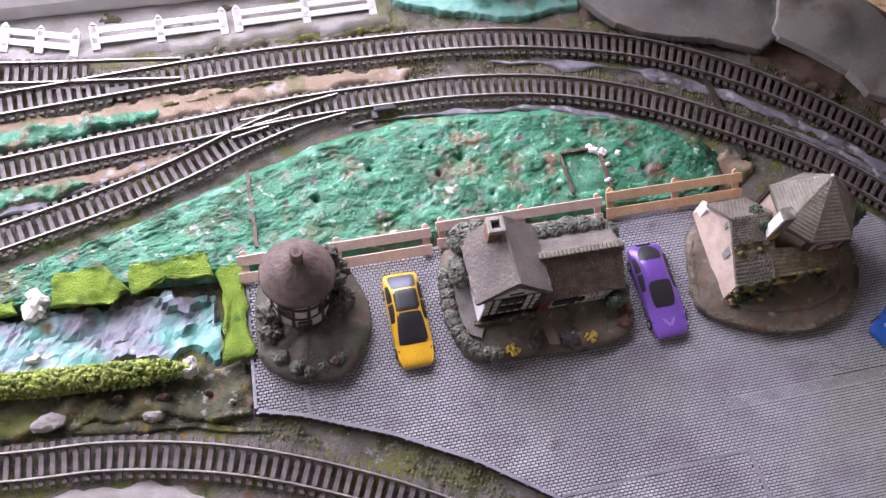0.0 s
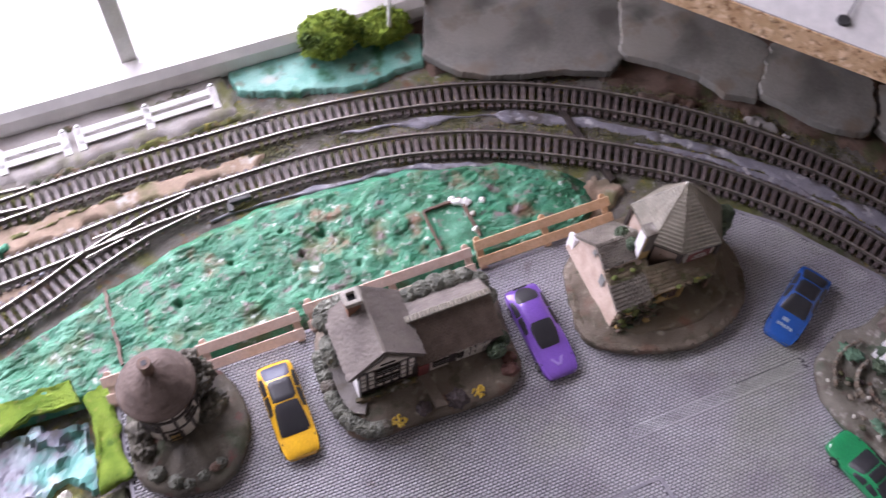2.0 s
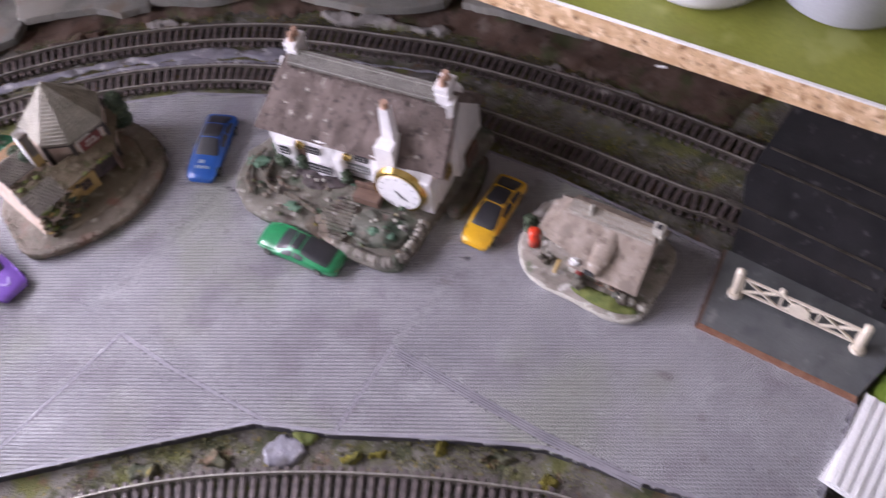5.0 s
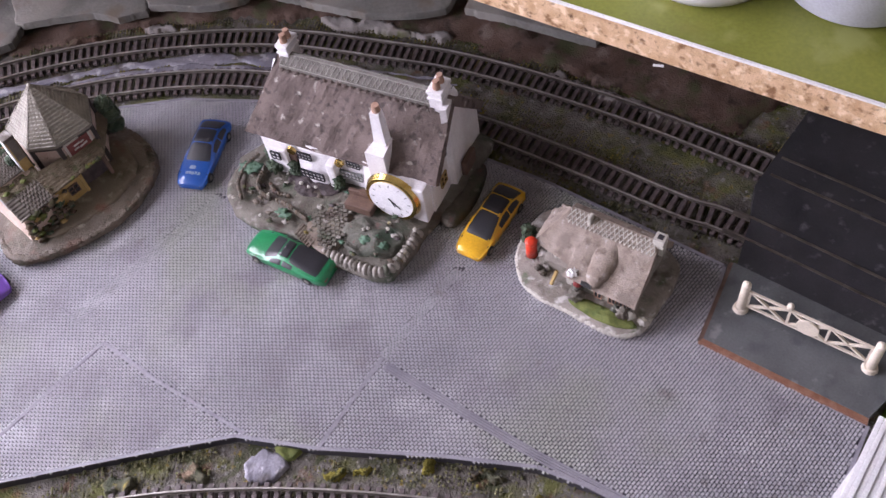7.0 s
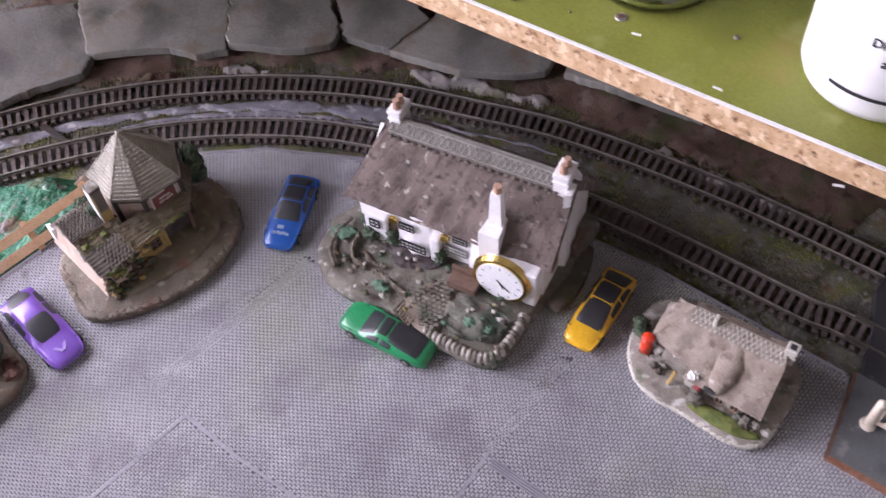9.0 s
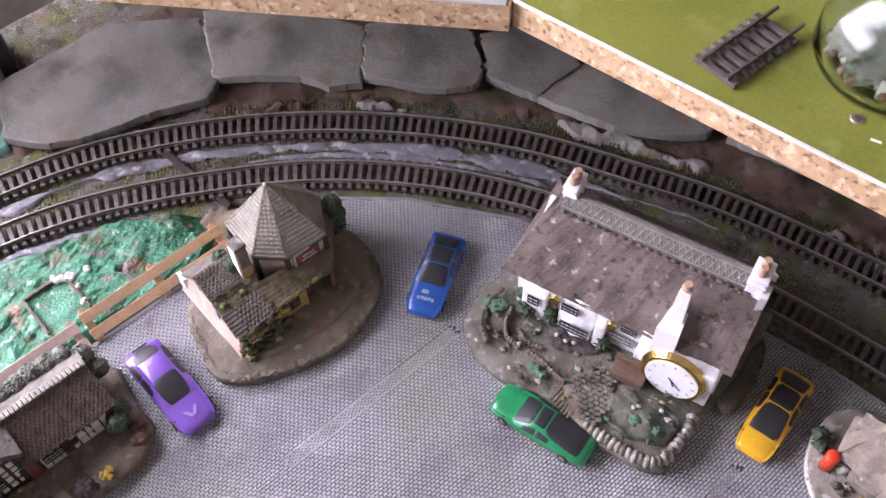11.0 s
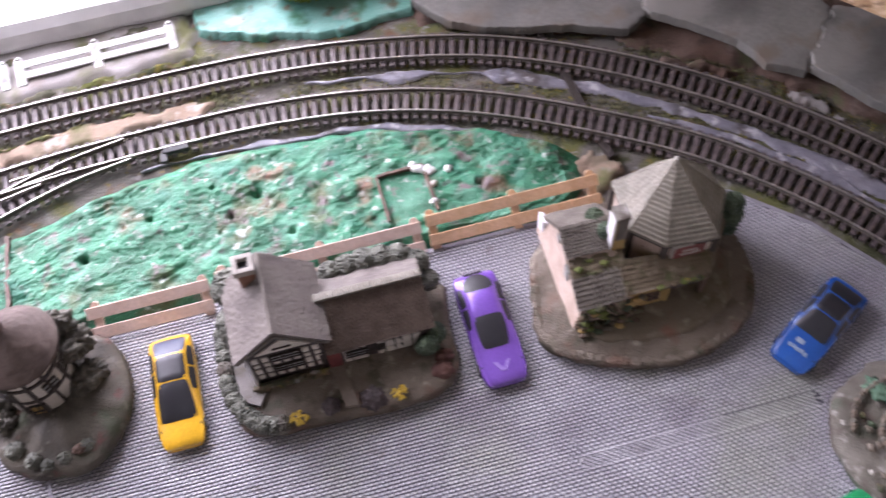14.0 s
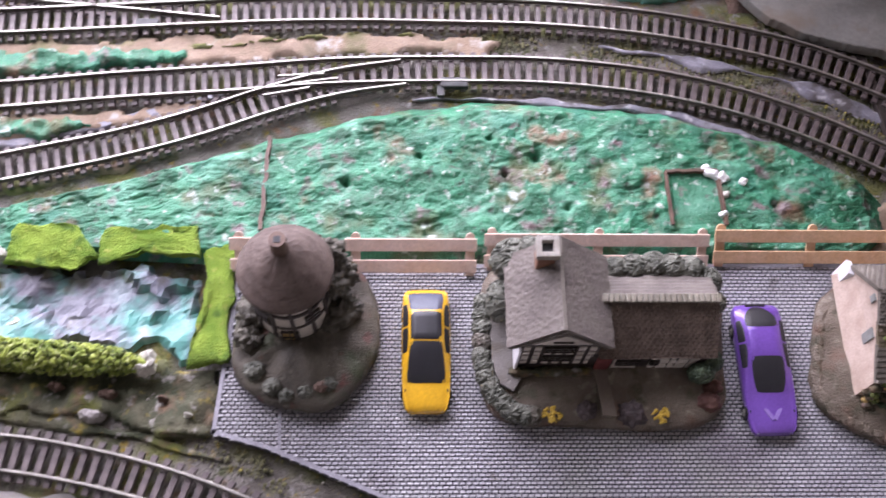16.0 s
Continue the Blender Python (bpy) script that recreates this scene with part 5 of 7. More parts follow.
cone = part("roof", bm, "roof_cone", tower, "grey-brown thatched dome roof", smooth=True)
bm = bmesh.new()
bmesh.ops.create_cone(bm, cap_ends=True, segments=16, radius1=.03, radius2=.024, depth=.07, matrix=Matrix.Translation((-.04, .112, .575)))
bmesh.ops.create_cone(bm, cap_ends=True, segments=16, radius1=.03, radius2=.028, depth=.014, matrix=Matrix.Translation((-.04, .112, .61)))
part("chimney", bm, "brown", cone, "reddish brown chimney stub")
part("flue", box(bmesh.new(), -.04, .112, .6175, .022, .022, .003), "ink", cone, "dark flue opening")
shrub(tower, [(.07, .19, .24, .085), (.13, .16, .22, .07), (0, .22, .26, .085), (.12, .10, .27, .05), (.1, .2, .31, .06), (-.06, .24, .27, .07), (-.18, .03, .13, .065), (-.19, -.05, .11, .055), (.12, .02, .13, .065), (.16, .06, .12, .05)], "shrub_brown", .5)
shrub(tower, [(-.1, -.23, .085, .035), (.02, -.25, .085, .03), (-.17, -.17, .085, .04), (-.05, -.26, .08, .03), (.1, -.22, .085, .03)], "shrub")
shrub(tower, [(.075, -.235, .1, .022)], "brown", .4, "flowers", "small dark red flowers")

# timbered inn
inn = thing("timbered_house", -.45, -.3, 0, 0, "cast timber-framed cottage with grey tiled roofs", "model house")
INN_RIM = [(-.475, .126), (-.487, -.064), (-.452, -.205), (-.378, -.288), (-.103, -.312), (.162, -.326), (.338, -.305), (.418, -.21), (.432, -.048), (.44, .15), (.3, .31), (-.1, .33), (-.4, .29)]
mound(inn, INN_RIM, .062, .088, "base", label="olive brown cast base with stone rim", rough=.006)
gable_block(inn, -.35, -.068, -.100, .22, .06, .325, .455, "y", "timber")
gable_block(inn, -.09, .355, -.106, .20, .06, .205, .31, "x", "timber")
roof_panel(inn, (-.40, -.112, .318), (-.40, .235, .318), (-.222, .24, .487), (-.222, -.104, .487), "roof", 24, .020, .0032, .0022, 80, label="grey tiled roof slope", freq=60.0)
roof_panel(inn, (-.028, .235, .318), (-.028, -.112, .318), (-.222, -.104, .487), (-.222, .24, .487), "roof", 24, .020, .0032, .0022, 80, label="grey tiled roof slope", freq=60.0)
roof_panel(inn, (-.06, -.116, .206), (.37, -.112, .206), (.362, .066, .342), (-.12, .066, .342), "roof_brick", 17, .020, .0026, .002, 120, bricks=.02, label="brown brick-like tiled roof slope")
roof_panel(inn, (.37, .235, .21), (-.10, .235, .21), (-.12, .066, .342), (.362, .066, .342), "roof", 9, .020, .004, .004, 30, label="grey tiled roof slope")
bm = bmesh.new()
for k in range(23):
    box(bm, -.09 + k * .0202, .064, .346 + .003 * noise.noise(Vector((k * 3.1, 1, 2))), .0178, .034, .014, Matrix.Rotation(radians(90), 4, "Z") @ Matrix.Rotation(radians(90), 4, "Z"), bevel=.004)
part("ridge_tiles", bm, "roof_olive", inn, "row of pale ridge tiles")
beam(inn, (-.222, -.108, .488), (-.222, .238, .489), .012, .010, "roof_wing", "ridge")
# trees behind the house: curled foliage round a core
rnd = random.Random(52)


def curly(parent, x, y, z, rx, ry, rz, mat, label, curls=46):
    """A clump of cast foliage: a core covered in short curls."""
    c = part("shrub", lump(bmesh.new(), x, y, z, rx, ry, rz, 3, .2, 16.0), mat, parent, label, smooth=True)
    bm = bmesh.new()
    for _ in range(int(curls * 2.4)):
        an, el = rnd.random() * math.tau, math.asin(rnd.random() * 1.5 - .5)
        d = Vector((math.cos(an) * math.cos(el), math.sin(an) * math.cos(el), math.sin(el)))
        q = Vector((x + d.x * rx, y + d.y * ry, z + d.z * rz))
        r = (.008 + .012 * (rx + ry)) * (.7 + .6 * rnd.random())
        m = Matrix.Translation(q) @ d.to_track_quat("Z", "Y").to_matrix().to_4x4() @ Matrix.Rotation(rnd.random() * math.tau, 4, "Z") @ Matrix.Diagonal((1.8 * r, .6 * r, .45 * r, 1))
        bmesh.ops.create_icosphere(bm, subdivisions=1, radius=1.0, matrix=m)
    part("foliage", bm, mat, c, smooth=True)
    return c


for x, y, z, rx, ry, rz in ((-.36, .245, .26, .082, .08, .085), (-.41, .115, .185, .048, .075, .085), (-.30, .28, .24, .07, .06, .08)):
    curly(inn, x, y, z, rx, ry, rz, "shrub", "grey-green clipped tree", 70)
for x, y, z, rx in ((.02, .225, .22, .05), (.09, .235, .225, .05), (.165, .24, .225, .054), (.235, .235, .225, .052), (.305, .225, .215, .056), (.365, .19, .20, .055), (.395, .12, .16, .045)):
    curly(inn, x, y, z, rx, rx * .95, rx, "shrub", "grey-green rounded shrub", 46)
# half-timbered gable: pale panels set between dark timbers
FY = -.1025
for row, (z0, z1) in enumerate(((.262, .306), (.222, .252), (.165, .212), (.118, .155))):
    for k in range(7):
        x0 = -.342 + k * .039
        if 2 <= k <= 4 and row in (0, 2):
            continue
        part("panel", box(bmesh.new(), x0 + .0155, FY, (z0 + z1) / 2, .0245, .006, (z1 - z0) * .82, bevel=.002), "plaster", inn, "cream plaster panel")
window(inn, -.2095, FY - .001, .284, .108, .044, 0, 5, 2, "timber", "window_pale")
window(inn, -.2095, FY - .001, .188, .108, .042, 0, 5, 2, "timber", "window_pale")
bm = bmesh.new()
tri = [(-.315, .332), (-.105, .332), (-.209, .418)]
fr_, bk_ = [bm.verts.new((x, FY - .003, z)) for x, z in tri], [bm.verts.new((x, FY + .004, z)) for x, z in tri]
bm.faces.new(fr_), bm.faces.new(bk_[::-1])
for i in range(3):
    bm.faces.new((fr_[i], fr_[(i + 1) % 3], bk_[(i + 1) % 3], bk_[i]))
part("gable_panel", bm, "plaster", inn, "cream gable panel")
beam(inn, (-.245, FY - .006, .362), (-.175, FY - .006, .362), .006, .005)
beam(inn, (-.385, FY - .007, .312), (-.218, FY - .007, .466), .009, .008, "roof_wing", "bargeboard")
beam(inn, (-.045, FY - .007, .312), (-.218, FY - .007, .466), .009, .008, "roof_wing", "bargeboard")
part("side_wall", box(bmesh.new(), -.354, .045, .2, .008, .33, .22), "plaster_white", inn, "pale whitewashed side wall")
# wing front
WY = -.109
part("door", box(bmesh.new(), -.037, WY - .003, .142, .052, .012, .118, bevel=.002), "sign_red", inn, "dark red door")
for x0, x1 in ((.0, .028), (.034, .07), (.076, .09), (.135, .16), (.168, .20), (.208, .228), (.236, .27), (.278, .30)):
    for z0, z1 in ((.092, .137), (.144, .19)):
        bm = bmesh.new()
        o = .008 * math.sin(40 * x0)
        q = [(x0, z0), (x1 + o, z0), (x1 - o, z1), (x0, z1)]
        f0, f1 = [bm.verts.new((x, WY - .003, z)) for x, z in q], [bm.verts.new((x, WY + .004, z)) for x, z in q]
        bm.faces.new(f0), bm.faces.new(f1[::-1])
        for i in range(4):
            bm.faces.new((f0[i], f0[(i + 1) % 4], f1[(i + 1) % 4], f1[i]))
        part("panel", bm, "plaster", inn, "cream plaster panel")
window(inn, .051, WY - .004, .165, .084, .044, 0, 4, 2, "timber", "window_pale")
window(inn, .148, WY - .004, .165, .03, .04, 0, 2, 2, "timber", "window_dark")
bm = box(bmesh.new(), -.272, .175, .445, .062, .066, .14, bevel=.004)
stack = part("chimney", bm, "brick", inn, "brick chimney with pale square cap")
bm = bmesh.new()
for dx, dy, sx, sy in ((-.030, 0, .020, .080), (.030, 0, .020, .080), (0, -.030, .042, .020), (0, .030, .042, .020)):
    box(bm, -.272 + dx, .175 + dy, .528, sx, sy, .034, bevel=.004)
part("chimney_cap", bm, "curb_stone", stack, "pale square chimney cap")
part("flue", box(bmesh.new(), -.272, .175, .517, .05, .05, .004), "ink", stack, "dark flue opening")
curly(inn, .325, -.145, .13, .048, .036, .05, "shrub_green", "dark green shrub", 30)
curly(inn, .368, -.10, .13, .04, .04, .05, "shrub_green", "dark green shrub", 30)
for x in (-.33, -.25, -.2, -.12):
    part("low_planting", lump(bmesh.new(), x, -.128, .092, .045, .018, .018, 3, .6, 24.0), "bank", inn, "low mossy planting", smooth=True)
for cx, cy, r in ((-.224, -.285, .036), (.177, -.29, .036)):
    bm = bmesh.new()
    for k in range(42):
        an, d = rnd.random() * math.tau, r * math.sqrt(rnd.random())
        bmesh.ops.create_icosphere(bm, subdivisions=1, radius=.005 + .004 * rnd.random(), matrix=Matrix.Translation((cx + d * math.cos(an), cy + d * .8 * math.sin(an), .084 + .012 * (1 - d / r))))
    part("flower_clump", bm, "yellow_flower", inn, "clump of yellow flowers")
shrub(inn, [(-.095, -.268, .074, .036), (.071, -.282, .072, .05)], "dark_bed", .35, "flower_bed", "dark rounded flower bed")
shrub(inn, [(.36, -.235, .055, .045), (.378, -.18, .055, .04)], "red_earth", .25, "flower_bed", "dull red flower bed")
part("garden_path", prism(bmesh.new(), [(-.062, -.12), (-.012, -.12), (.012, -.295), (-.04, -.29)], .05, .0895, .0), "path", inn, "tan garden path")
hedge = [(-.462, .15), (-.468, .05), (-.472, -.06), (-.458, -.14), (-.425, -.21), (-.375, -.265), (-.32, -.285), (-.27, -.29)]
for (x0, y0), (x1, y1) in zip(hedge, hedge[1:]):
    for k in range(2):
        x, y = x0 + (x1 - x0) * k / 2, y0 + (y1 - y0) * k / 2
        curly(inn, x, y, .07, .036, .036, .036, "shrub" if rnd.random() < .6 else "base_grey", "grey-green frilled hedge", 26)
part("side_path", prism(bmesh.new(), [(-.44, .12), (-.36, .12), (-.356, -.11), (-.33, -.15), (-.36, -.20), (-.41, -.17), (-.435, -.1)], .05, .0895), "side_path", inn, "pale grey side path")

# many-sided toll house
octa = thing("toll_house", .80, -.36, 0, 0, "cast toll house with pointed many-sided slate roof", "model house")
TOLL_RIM = [(-.39, .216), (-.455, .004), (-.475, -.13), (-.425, -.213), (-.31, -.288), (-.111, -.363), (.102, -.378), (.29, -.319), (.40, -.21), (.45, -.079), (.44, .095), (.36, .27), (.1, .38), (-.2, .35)]
mound(octa, TOLL_RIM, .055, .085, "base", label="olive grey cast base with stone kerb", rough=.012)
mound(octa, [(-.30, -.17), (-.1, -.27), (.12, -.28), (.3, -.2), (.36, -.02), (.3, .16), (.0, .25), (-.25, .1)], .078, .094, "forecourt", "forecourt", "smooth brown forecourt", rough=.006, bulge=.99)
OC, APEX, EAVE = (.145, .13), (.143, .196, .592), .378
pts8 = [(-.067, .06), (.04, -.047), (.248, -.064), (.352, .12), (.325, .255), (.14, .325), (-.06, .285)]
wall8 = [(OC[0] + (x - OC[0]) * .95, OC[1] + (y - OC[1]) * .95) for x, y in pts8]
N8 = len(pts8)
tower8 = part("wall", prism(bmesh.new(), wall8, .07, EAVE), "plaster_pink", octa, "cream many-sided upper wall")
roof8 = None
for k in range(N8):
    (x0, y0), (x1, y1) = pts8[k], pts8[(k + 1) % N8]
    bm = bmesh.new()
    rows, n_side, courses = [], 16, 17
    for j in range(courses * 2 + 1):
        f = min(.985, j / (courses * 2))
        lift = .0035 if j % 2 == 0 else 0.0
        row = []
        for i in range(n_side + 1):
            u = i / n_side
            tile = .0016 if int(u * 15 * (1 - f) + (j // 2) * .5) % 2 and 0 < i < n_side else 0.0
            ex, ey = x0 + (x1 - x0) * u, y0 + (y1 - y0) * u
            row.append(bm.verts.new((ex + (APEX[0] - ex) * f, ey + (APEX[1] - ey) * f, EAVE + (APEX[2] - EAVE) * f + (lift + tile if 0 < i < n_side else .001))))
        rows.append(row)
    for p, q in zip(rows, rows[1:]):
        for i in range(n_side):
            bm.faces.new((p[i], p[i + 1], q[i + 1], q[i]))
    low = [bm.verts.new((x, y, EAVE - .014)) for x, y in ((x0, y0), (x1, y1), OC)]
    bm.faces.new([*rows[0], low[1], low[0]])
    bm.faces.new((low[0], low[1], low[2]))
    side = part("roof_slope", bm, "roof_olive", octa, "pale olive slated roof slope")
    roof8 = roof8 or side
    beam(side, (x0, y0, EAVE + .002), (APEX[0], APEX[1], APEX[2]), .006, .005, "roof_olive", "hip")
    a, b = wall8[k], wall8[(k + 1) % N8]
    beam(tower8, (a[0], a[1], .09), (a[0], a[1], EAVE - .012), .022, .022, "timber")
    beam(tower8, (a[0], a[1], EAVE - .022), (b[0], b[1], EAVE - .022), .014, .014, "timber")
part("finial", lump(bmesh.new(), APEX[0], APEX[1], APEX[2] - .006, .01, .01, .012, 2, .1), "stone_pale", octa, "pale roof tip")
a, b = wall8[1], wall8[2]
mx, my = (a[0] + b[0]) / 2, (a[1] + b[1]) / 2
R = Matrix.Translation((mx, my, .312)) @ Matrix.Rotation(math.atan2(my - OC[1], mx - OC[0]) + math.pi / 2, 4, "Z")
for nm, w, hgt, dy, mt, lab in (("sign_border", .148, .096, -.003, "stone_pale", "pale sign border"), ("sign", .126, .072, -.007, "sign_red", "dark red wall sign with pale lettering bars")):
    bm = bmesh.new()
    bmesh.ops.create_cube(bm, size=1, matrix=R @ Matrix.Translation((0, dy, 0)) @ Matrix.Diagonal((w, .01, hgt, 1)))
    sign = part(nm, bm, mt, octa, lab)
for dx, dz, w in ((-.012, .012, .036), (.02, .010, .022), (-.022, -.012, .03), (.02, -.013, .045)):
    bm = bmesh.new()
    bmesh.ops.create_cube(bm, size=1, matrix=R @ Matrix.Translation((dx, -.0135, dz)) @ Matrix.Rotation(radians(-6), 4, "Y") @ Matrix.Diagonal((w, .003, .010, 1)))
    part("lettering", bm, "stone_pale", sign, "pale worn lettering bar")
# mossy skirt roof round the front
roof_panel(octa, (-.13, -.142, .232), (.205, -.15, .238), (.252, -.045, .278), (-.13, -.01, .292), "roof_mossy", 7, .016, .003, .006, 30, label="brown mossy skirt roof")
roof_panel(octa, (.205, -.15, .238), (.375, .085, .21), (.352, .12, .262), (.252, -.045, .278), "roof_mossy", 5, .014, .003, .005, 16, label="brown mossy skirt roof")
# the low wing with its pale gable
bm = bmesh.new()
gab = [(-.155, .05), (-.138, .205), (-.06, .25), (.038, .305), (.147, .362), (.30, .20), (.33, .07)]
sides = [[bm.verts.new((x - (.03 if z < .1 else .0), y, z)) for y, z in gab] for x in (-.316, -.10)]
bm.faces.new(sides[0]), bm.faces.new(sides[1][::-1])
for i in range(len(gab)):
    j = (i + 1) % len(gab)
    bm.faces.new((sides[0][i], sides[0][j], sides[1][j], sides[1][i]))
part("wall", bm, "plaster_pink", octa, "pinkish plastered gable wall")
roof_panel(octa, (-.326, .033, .318), (-.10, .033, .318), (-.10, .148, .376), (-.326, .148, .376), "roof_wing", 10, .014, .004, .002, 50, label="brown-grey tiled wing roof", bricks=.02)
roof_panel(octa, (-.10, .315, .20), (-.326, .315, .20), (-.326, .148, .376), (-.10, .148, .376), "roof_wing", 12, .014, .004, .002, 50, label="brown-grey tiled wing roof", bricks=.02)
roof_panel(octa, (-.322, -.035, .270), (-.10, -.035, .270), (-.10, .05, .308), (-.322, .05, .308), "roof_mossy", 4, .014, .003, .006, 26, label="mossy worn roof strip")
roof_panel(octa, (-.328, -.148, .212), (-.13, -.145, .212), (-.12, -.025, .276), (-.326, -.025, .276), "roof_wing", 7, .014, .004, .002, 40, label="brown-grey tiled wing eave", bricks=.02)
for y, z, w, hgt in ((.03, .21, .04, .085), (.14, .305, .028, .035)):
    part("window", box(bmesh.new(), -.3195, y, z, .008, w, hgt, bevel=.002), "window_grey", octa, "narrow gable window")
part("gable_edge", prism(bmesh.new(), [(-.337, .285), (-.318, .275), (-.318, .33), (-.337, .34)], .06, .20), "plaster_white", octa, "whitewashed back corner")
# front wall under the eave
part("wall", box(bmesh.new(), -.04, -.112, .155, .15, .05, .155, bevel=.004), "ochre", octa, "ochre front wall")
window(octa, -.02, -.139, .17, .055, .055, 0, 2, 2, "brown", "window_dark")
part("door", box(bmesh.new(), .125, -.085, .155, .17, .03, .155), "dark_bed", octa, "dark recessed doorway")
part("porch_post", box(bmesh.new(), .195, -.135, .155, .018, .018, .155), "brown", octa, "brown porch post")
part("porch_post", box(bmesh.new(), .042, -.135, .155, .016, .016, .155), "ochre", octa, "ochre porch post")
bm = bmesh.new()
box(bm, -.118, .06, .385, .052, .06, .27, bevel=.005)
chim = part("chimney", bm, "ochre", octa, "tall narrow ochre chimney")
box_ = box(bmesh.new(), -.118, .06, .525, .060, .068, .024, bevel=.006)
part("chimney_cap", box_, "base_grey", chim, "grey worn cap")
part("chimney_side", box(bmesh.new(), -.146, .06, .40, .008, .052, .23, bevel=.003), "plaster_white", chim, "white chimney face")
part("chimney_face", box(bmesh.new(), -.116, .029, .45, .044, .006, .14, bevel=.002), "roof_wing", chim, "dark brown-grey chimney face")
curly(octa, -.15, .10, .35, .034, .03, .034, "shrub_green", "dark green climber", 20)
curly(octa, -.17, .17, .36, .035, .03, .02, "shrub_green", "dark green climber", 20)
for z, r in ((.12, .052), (.2, .055), (.28, .045)):
    curly(octa, .405, .115, z, r, r, .045, "shrub_green", "dark green clipped tree", 34)
rnd = random.Random(9)
for k in range(74):
    x = -.315 + .265 * rnd.random()
    zz = .075 + .13 * rnd.random() ** 1.5
    r = .008 + .010 * rnd.random()
    part("climber", lump(bmesh.new(), x, -.142 - .4 * (.2 - zz) * rnd.random() - .006, zz, r * 1.4, r, r * .8, 2, .9, 34.0), ("base_dark", "bank", "bank", "lawn_resin", "shrub_green", "clay", "moss_green", "ochre")[k % 8], octa, "leafy climber on the front wall", smooth=True)
for k in range(22):
    x, y = -.30 + .3 * rnd.random(), -.02 + .07 * rnd.random()
    part("moss", lump(bmesh.new(), x if k % 2 else .0 + .2 * rnd.random(), y if k % 2 else -.145, .292 if k % 2 else .24, .016, .012, .008, 2, .8, 30.0), ("moss_green", "bank", "lawn_resin")[k % 3], octa, "moss on the roof edge", smooth=True)
kerb = ring_of([(x * .97, y * .97) for x, y in TOLL_RIM], 64)
for i, (x, y) in enumerate(kerb):
    if y < .2:
        part("kerb_stone", lump(bmesh.new(), x, y, .050, .034, .022, .011, 2, .35, 20.0, math.atan2(y, x) + math.pi / 2), "base", octa)

# thatched clock cottage
cot = thing("clock_cottage", 1.94, -1.55, 0, -71.6, "white cast cottage with thatched roof and gold clock", "model house")
COT_RIM = [(-.63, -.05), (-.68, -.22), (-.67, -.38), (-.60, -.49), (-.48, -.56), (-.34, -.58), (-.2, -.565), (-.08, -.605), (.05, -.635), (.2, -.645), (.32, -.645), (.39, -.59), (.415, -.45), (.43, -.3), (.49, -.1), (.51, .2), (.44, .35), (-.3, .37), (-.57, .29)]
mound(cot, COT_RIM, .07, .095, "base_grey", label="mossy grey cast garden base", rough=.018)
gable_block(cot, -.52, .44, -.205, .345, .06, .31, .57, "x", "plaster_white")
for ey in (-.218, .36):
    roof_panel(cot, (-.60, ey, .305), (.475, ey, .305), (.47, .07, .63), (-.47, .07, .63), "thatch", 3, .045, .004, .012, 54, label="thick brown thatched slope", dip=-.006, freq=12.0)
bm = bmesh.new()
g = [bm.verts.new(p) for p in ((-.60, -.21, .305), (-.60, .35, .305), (-.47, .07, .632), (-.56, .07, .33))]
bm.faces.new((g[0], g[2], g[1])), bm.faces.new((g[0], g[3], g[2])), bm.faces.new((g[1], g[2], g[3])), bm.faces.new((g[0], g[1], g[3]))
part("hip_end", bm, "thatch", cot, "half-hipped thatched end")
ridge = part("ridge", sweep(bmesh.new(), [(Vector((x, .07)), 0.0) for x in (-.45, -.2, 0, .2, .4)], [(-.055, .58), (-.05, .595), (0, .65), (.05, .595), (.055, .58), (0, .62)]), "lattice", cot, "grey ridge with lattice pattern")
for sy in (-1, 1):
    for k in range(30):
        x = -.435 + k * .0285
        for d in (1, -1):
            beam(ridge, (x - d * .012, .07 + sy * .046, .601), (x + d * .012, .07 + sy * .012, .638), .0032, .0032, "lattice_bar", "lattice_bar")
    for o, zz in ((.05, .598), (.01, .642)):
        beam(ridge, (-.45, .07 + sy * o, zz), (.4, .07 + sy * o, zz), .004, .004, "lattice_bar", "lattice_bar")
for k in range(22):
    x = -.43 + k * .039
    part("scallop", lump(bmesh.new(), x, .005, .583, .014, .012, .006, 2, .2, 12.0), "thatch", cot, "scalloped thatch lip")
# front wall: bays, doors, windows
for x, w in ((-.22, .19), (.12, .12)):
    bm = bmesh.new()
    outline = [(x - w / 2, -.19), (x - w / 2 + .015, -.255), (x, -.275), (x + w / 2 - .015, -.255), (x + w / 2, -.19)]
    lo = [bm.verts.new((px, py, .07)) for px, py in outline]
    hi = [bm.verts.new((px, -.19 + (py + .19) * .25, .32)) for px, py in outline]
    bm.faces.new(lo[::-1]), bm.faces.new(hi)
    for i in range(5):
        bm.faces.new((lo[i], lo[(i + 1) % 5], hi[(i + 1) % 5], hi[i]))
    part("bay", bm, "plaster_white", cot, "white plastered bay")
part("porch_wall", box(bmesh.new(), -.42, -.205, .17, .12, .08, .2, bevel=.01), "plaster_white", cot, "white porch wall")
part("buttress", box(bmesh.new(), -.10, -.215, .17, .05, .08, .2, bevel=.012), "plaster_white", cot, "white curved buttress")
window(cot, -.42, -.25, .225, .05, .05, 0, 2, 2, "ink", "plaster_white")
window(cot, -.25, -.235, .268, .075, .045, 0, 4, 2, "ink", "plaster_white")
window(cot, -.21, -.262, .165, .13, .05, 0, 6, 2, "ink", "plaster_white")
window(cot, .02, -.212, .28, .07, .04, 0, 4, 2, "ink", "plaster_white")
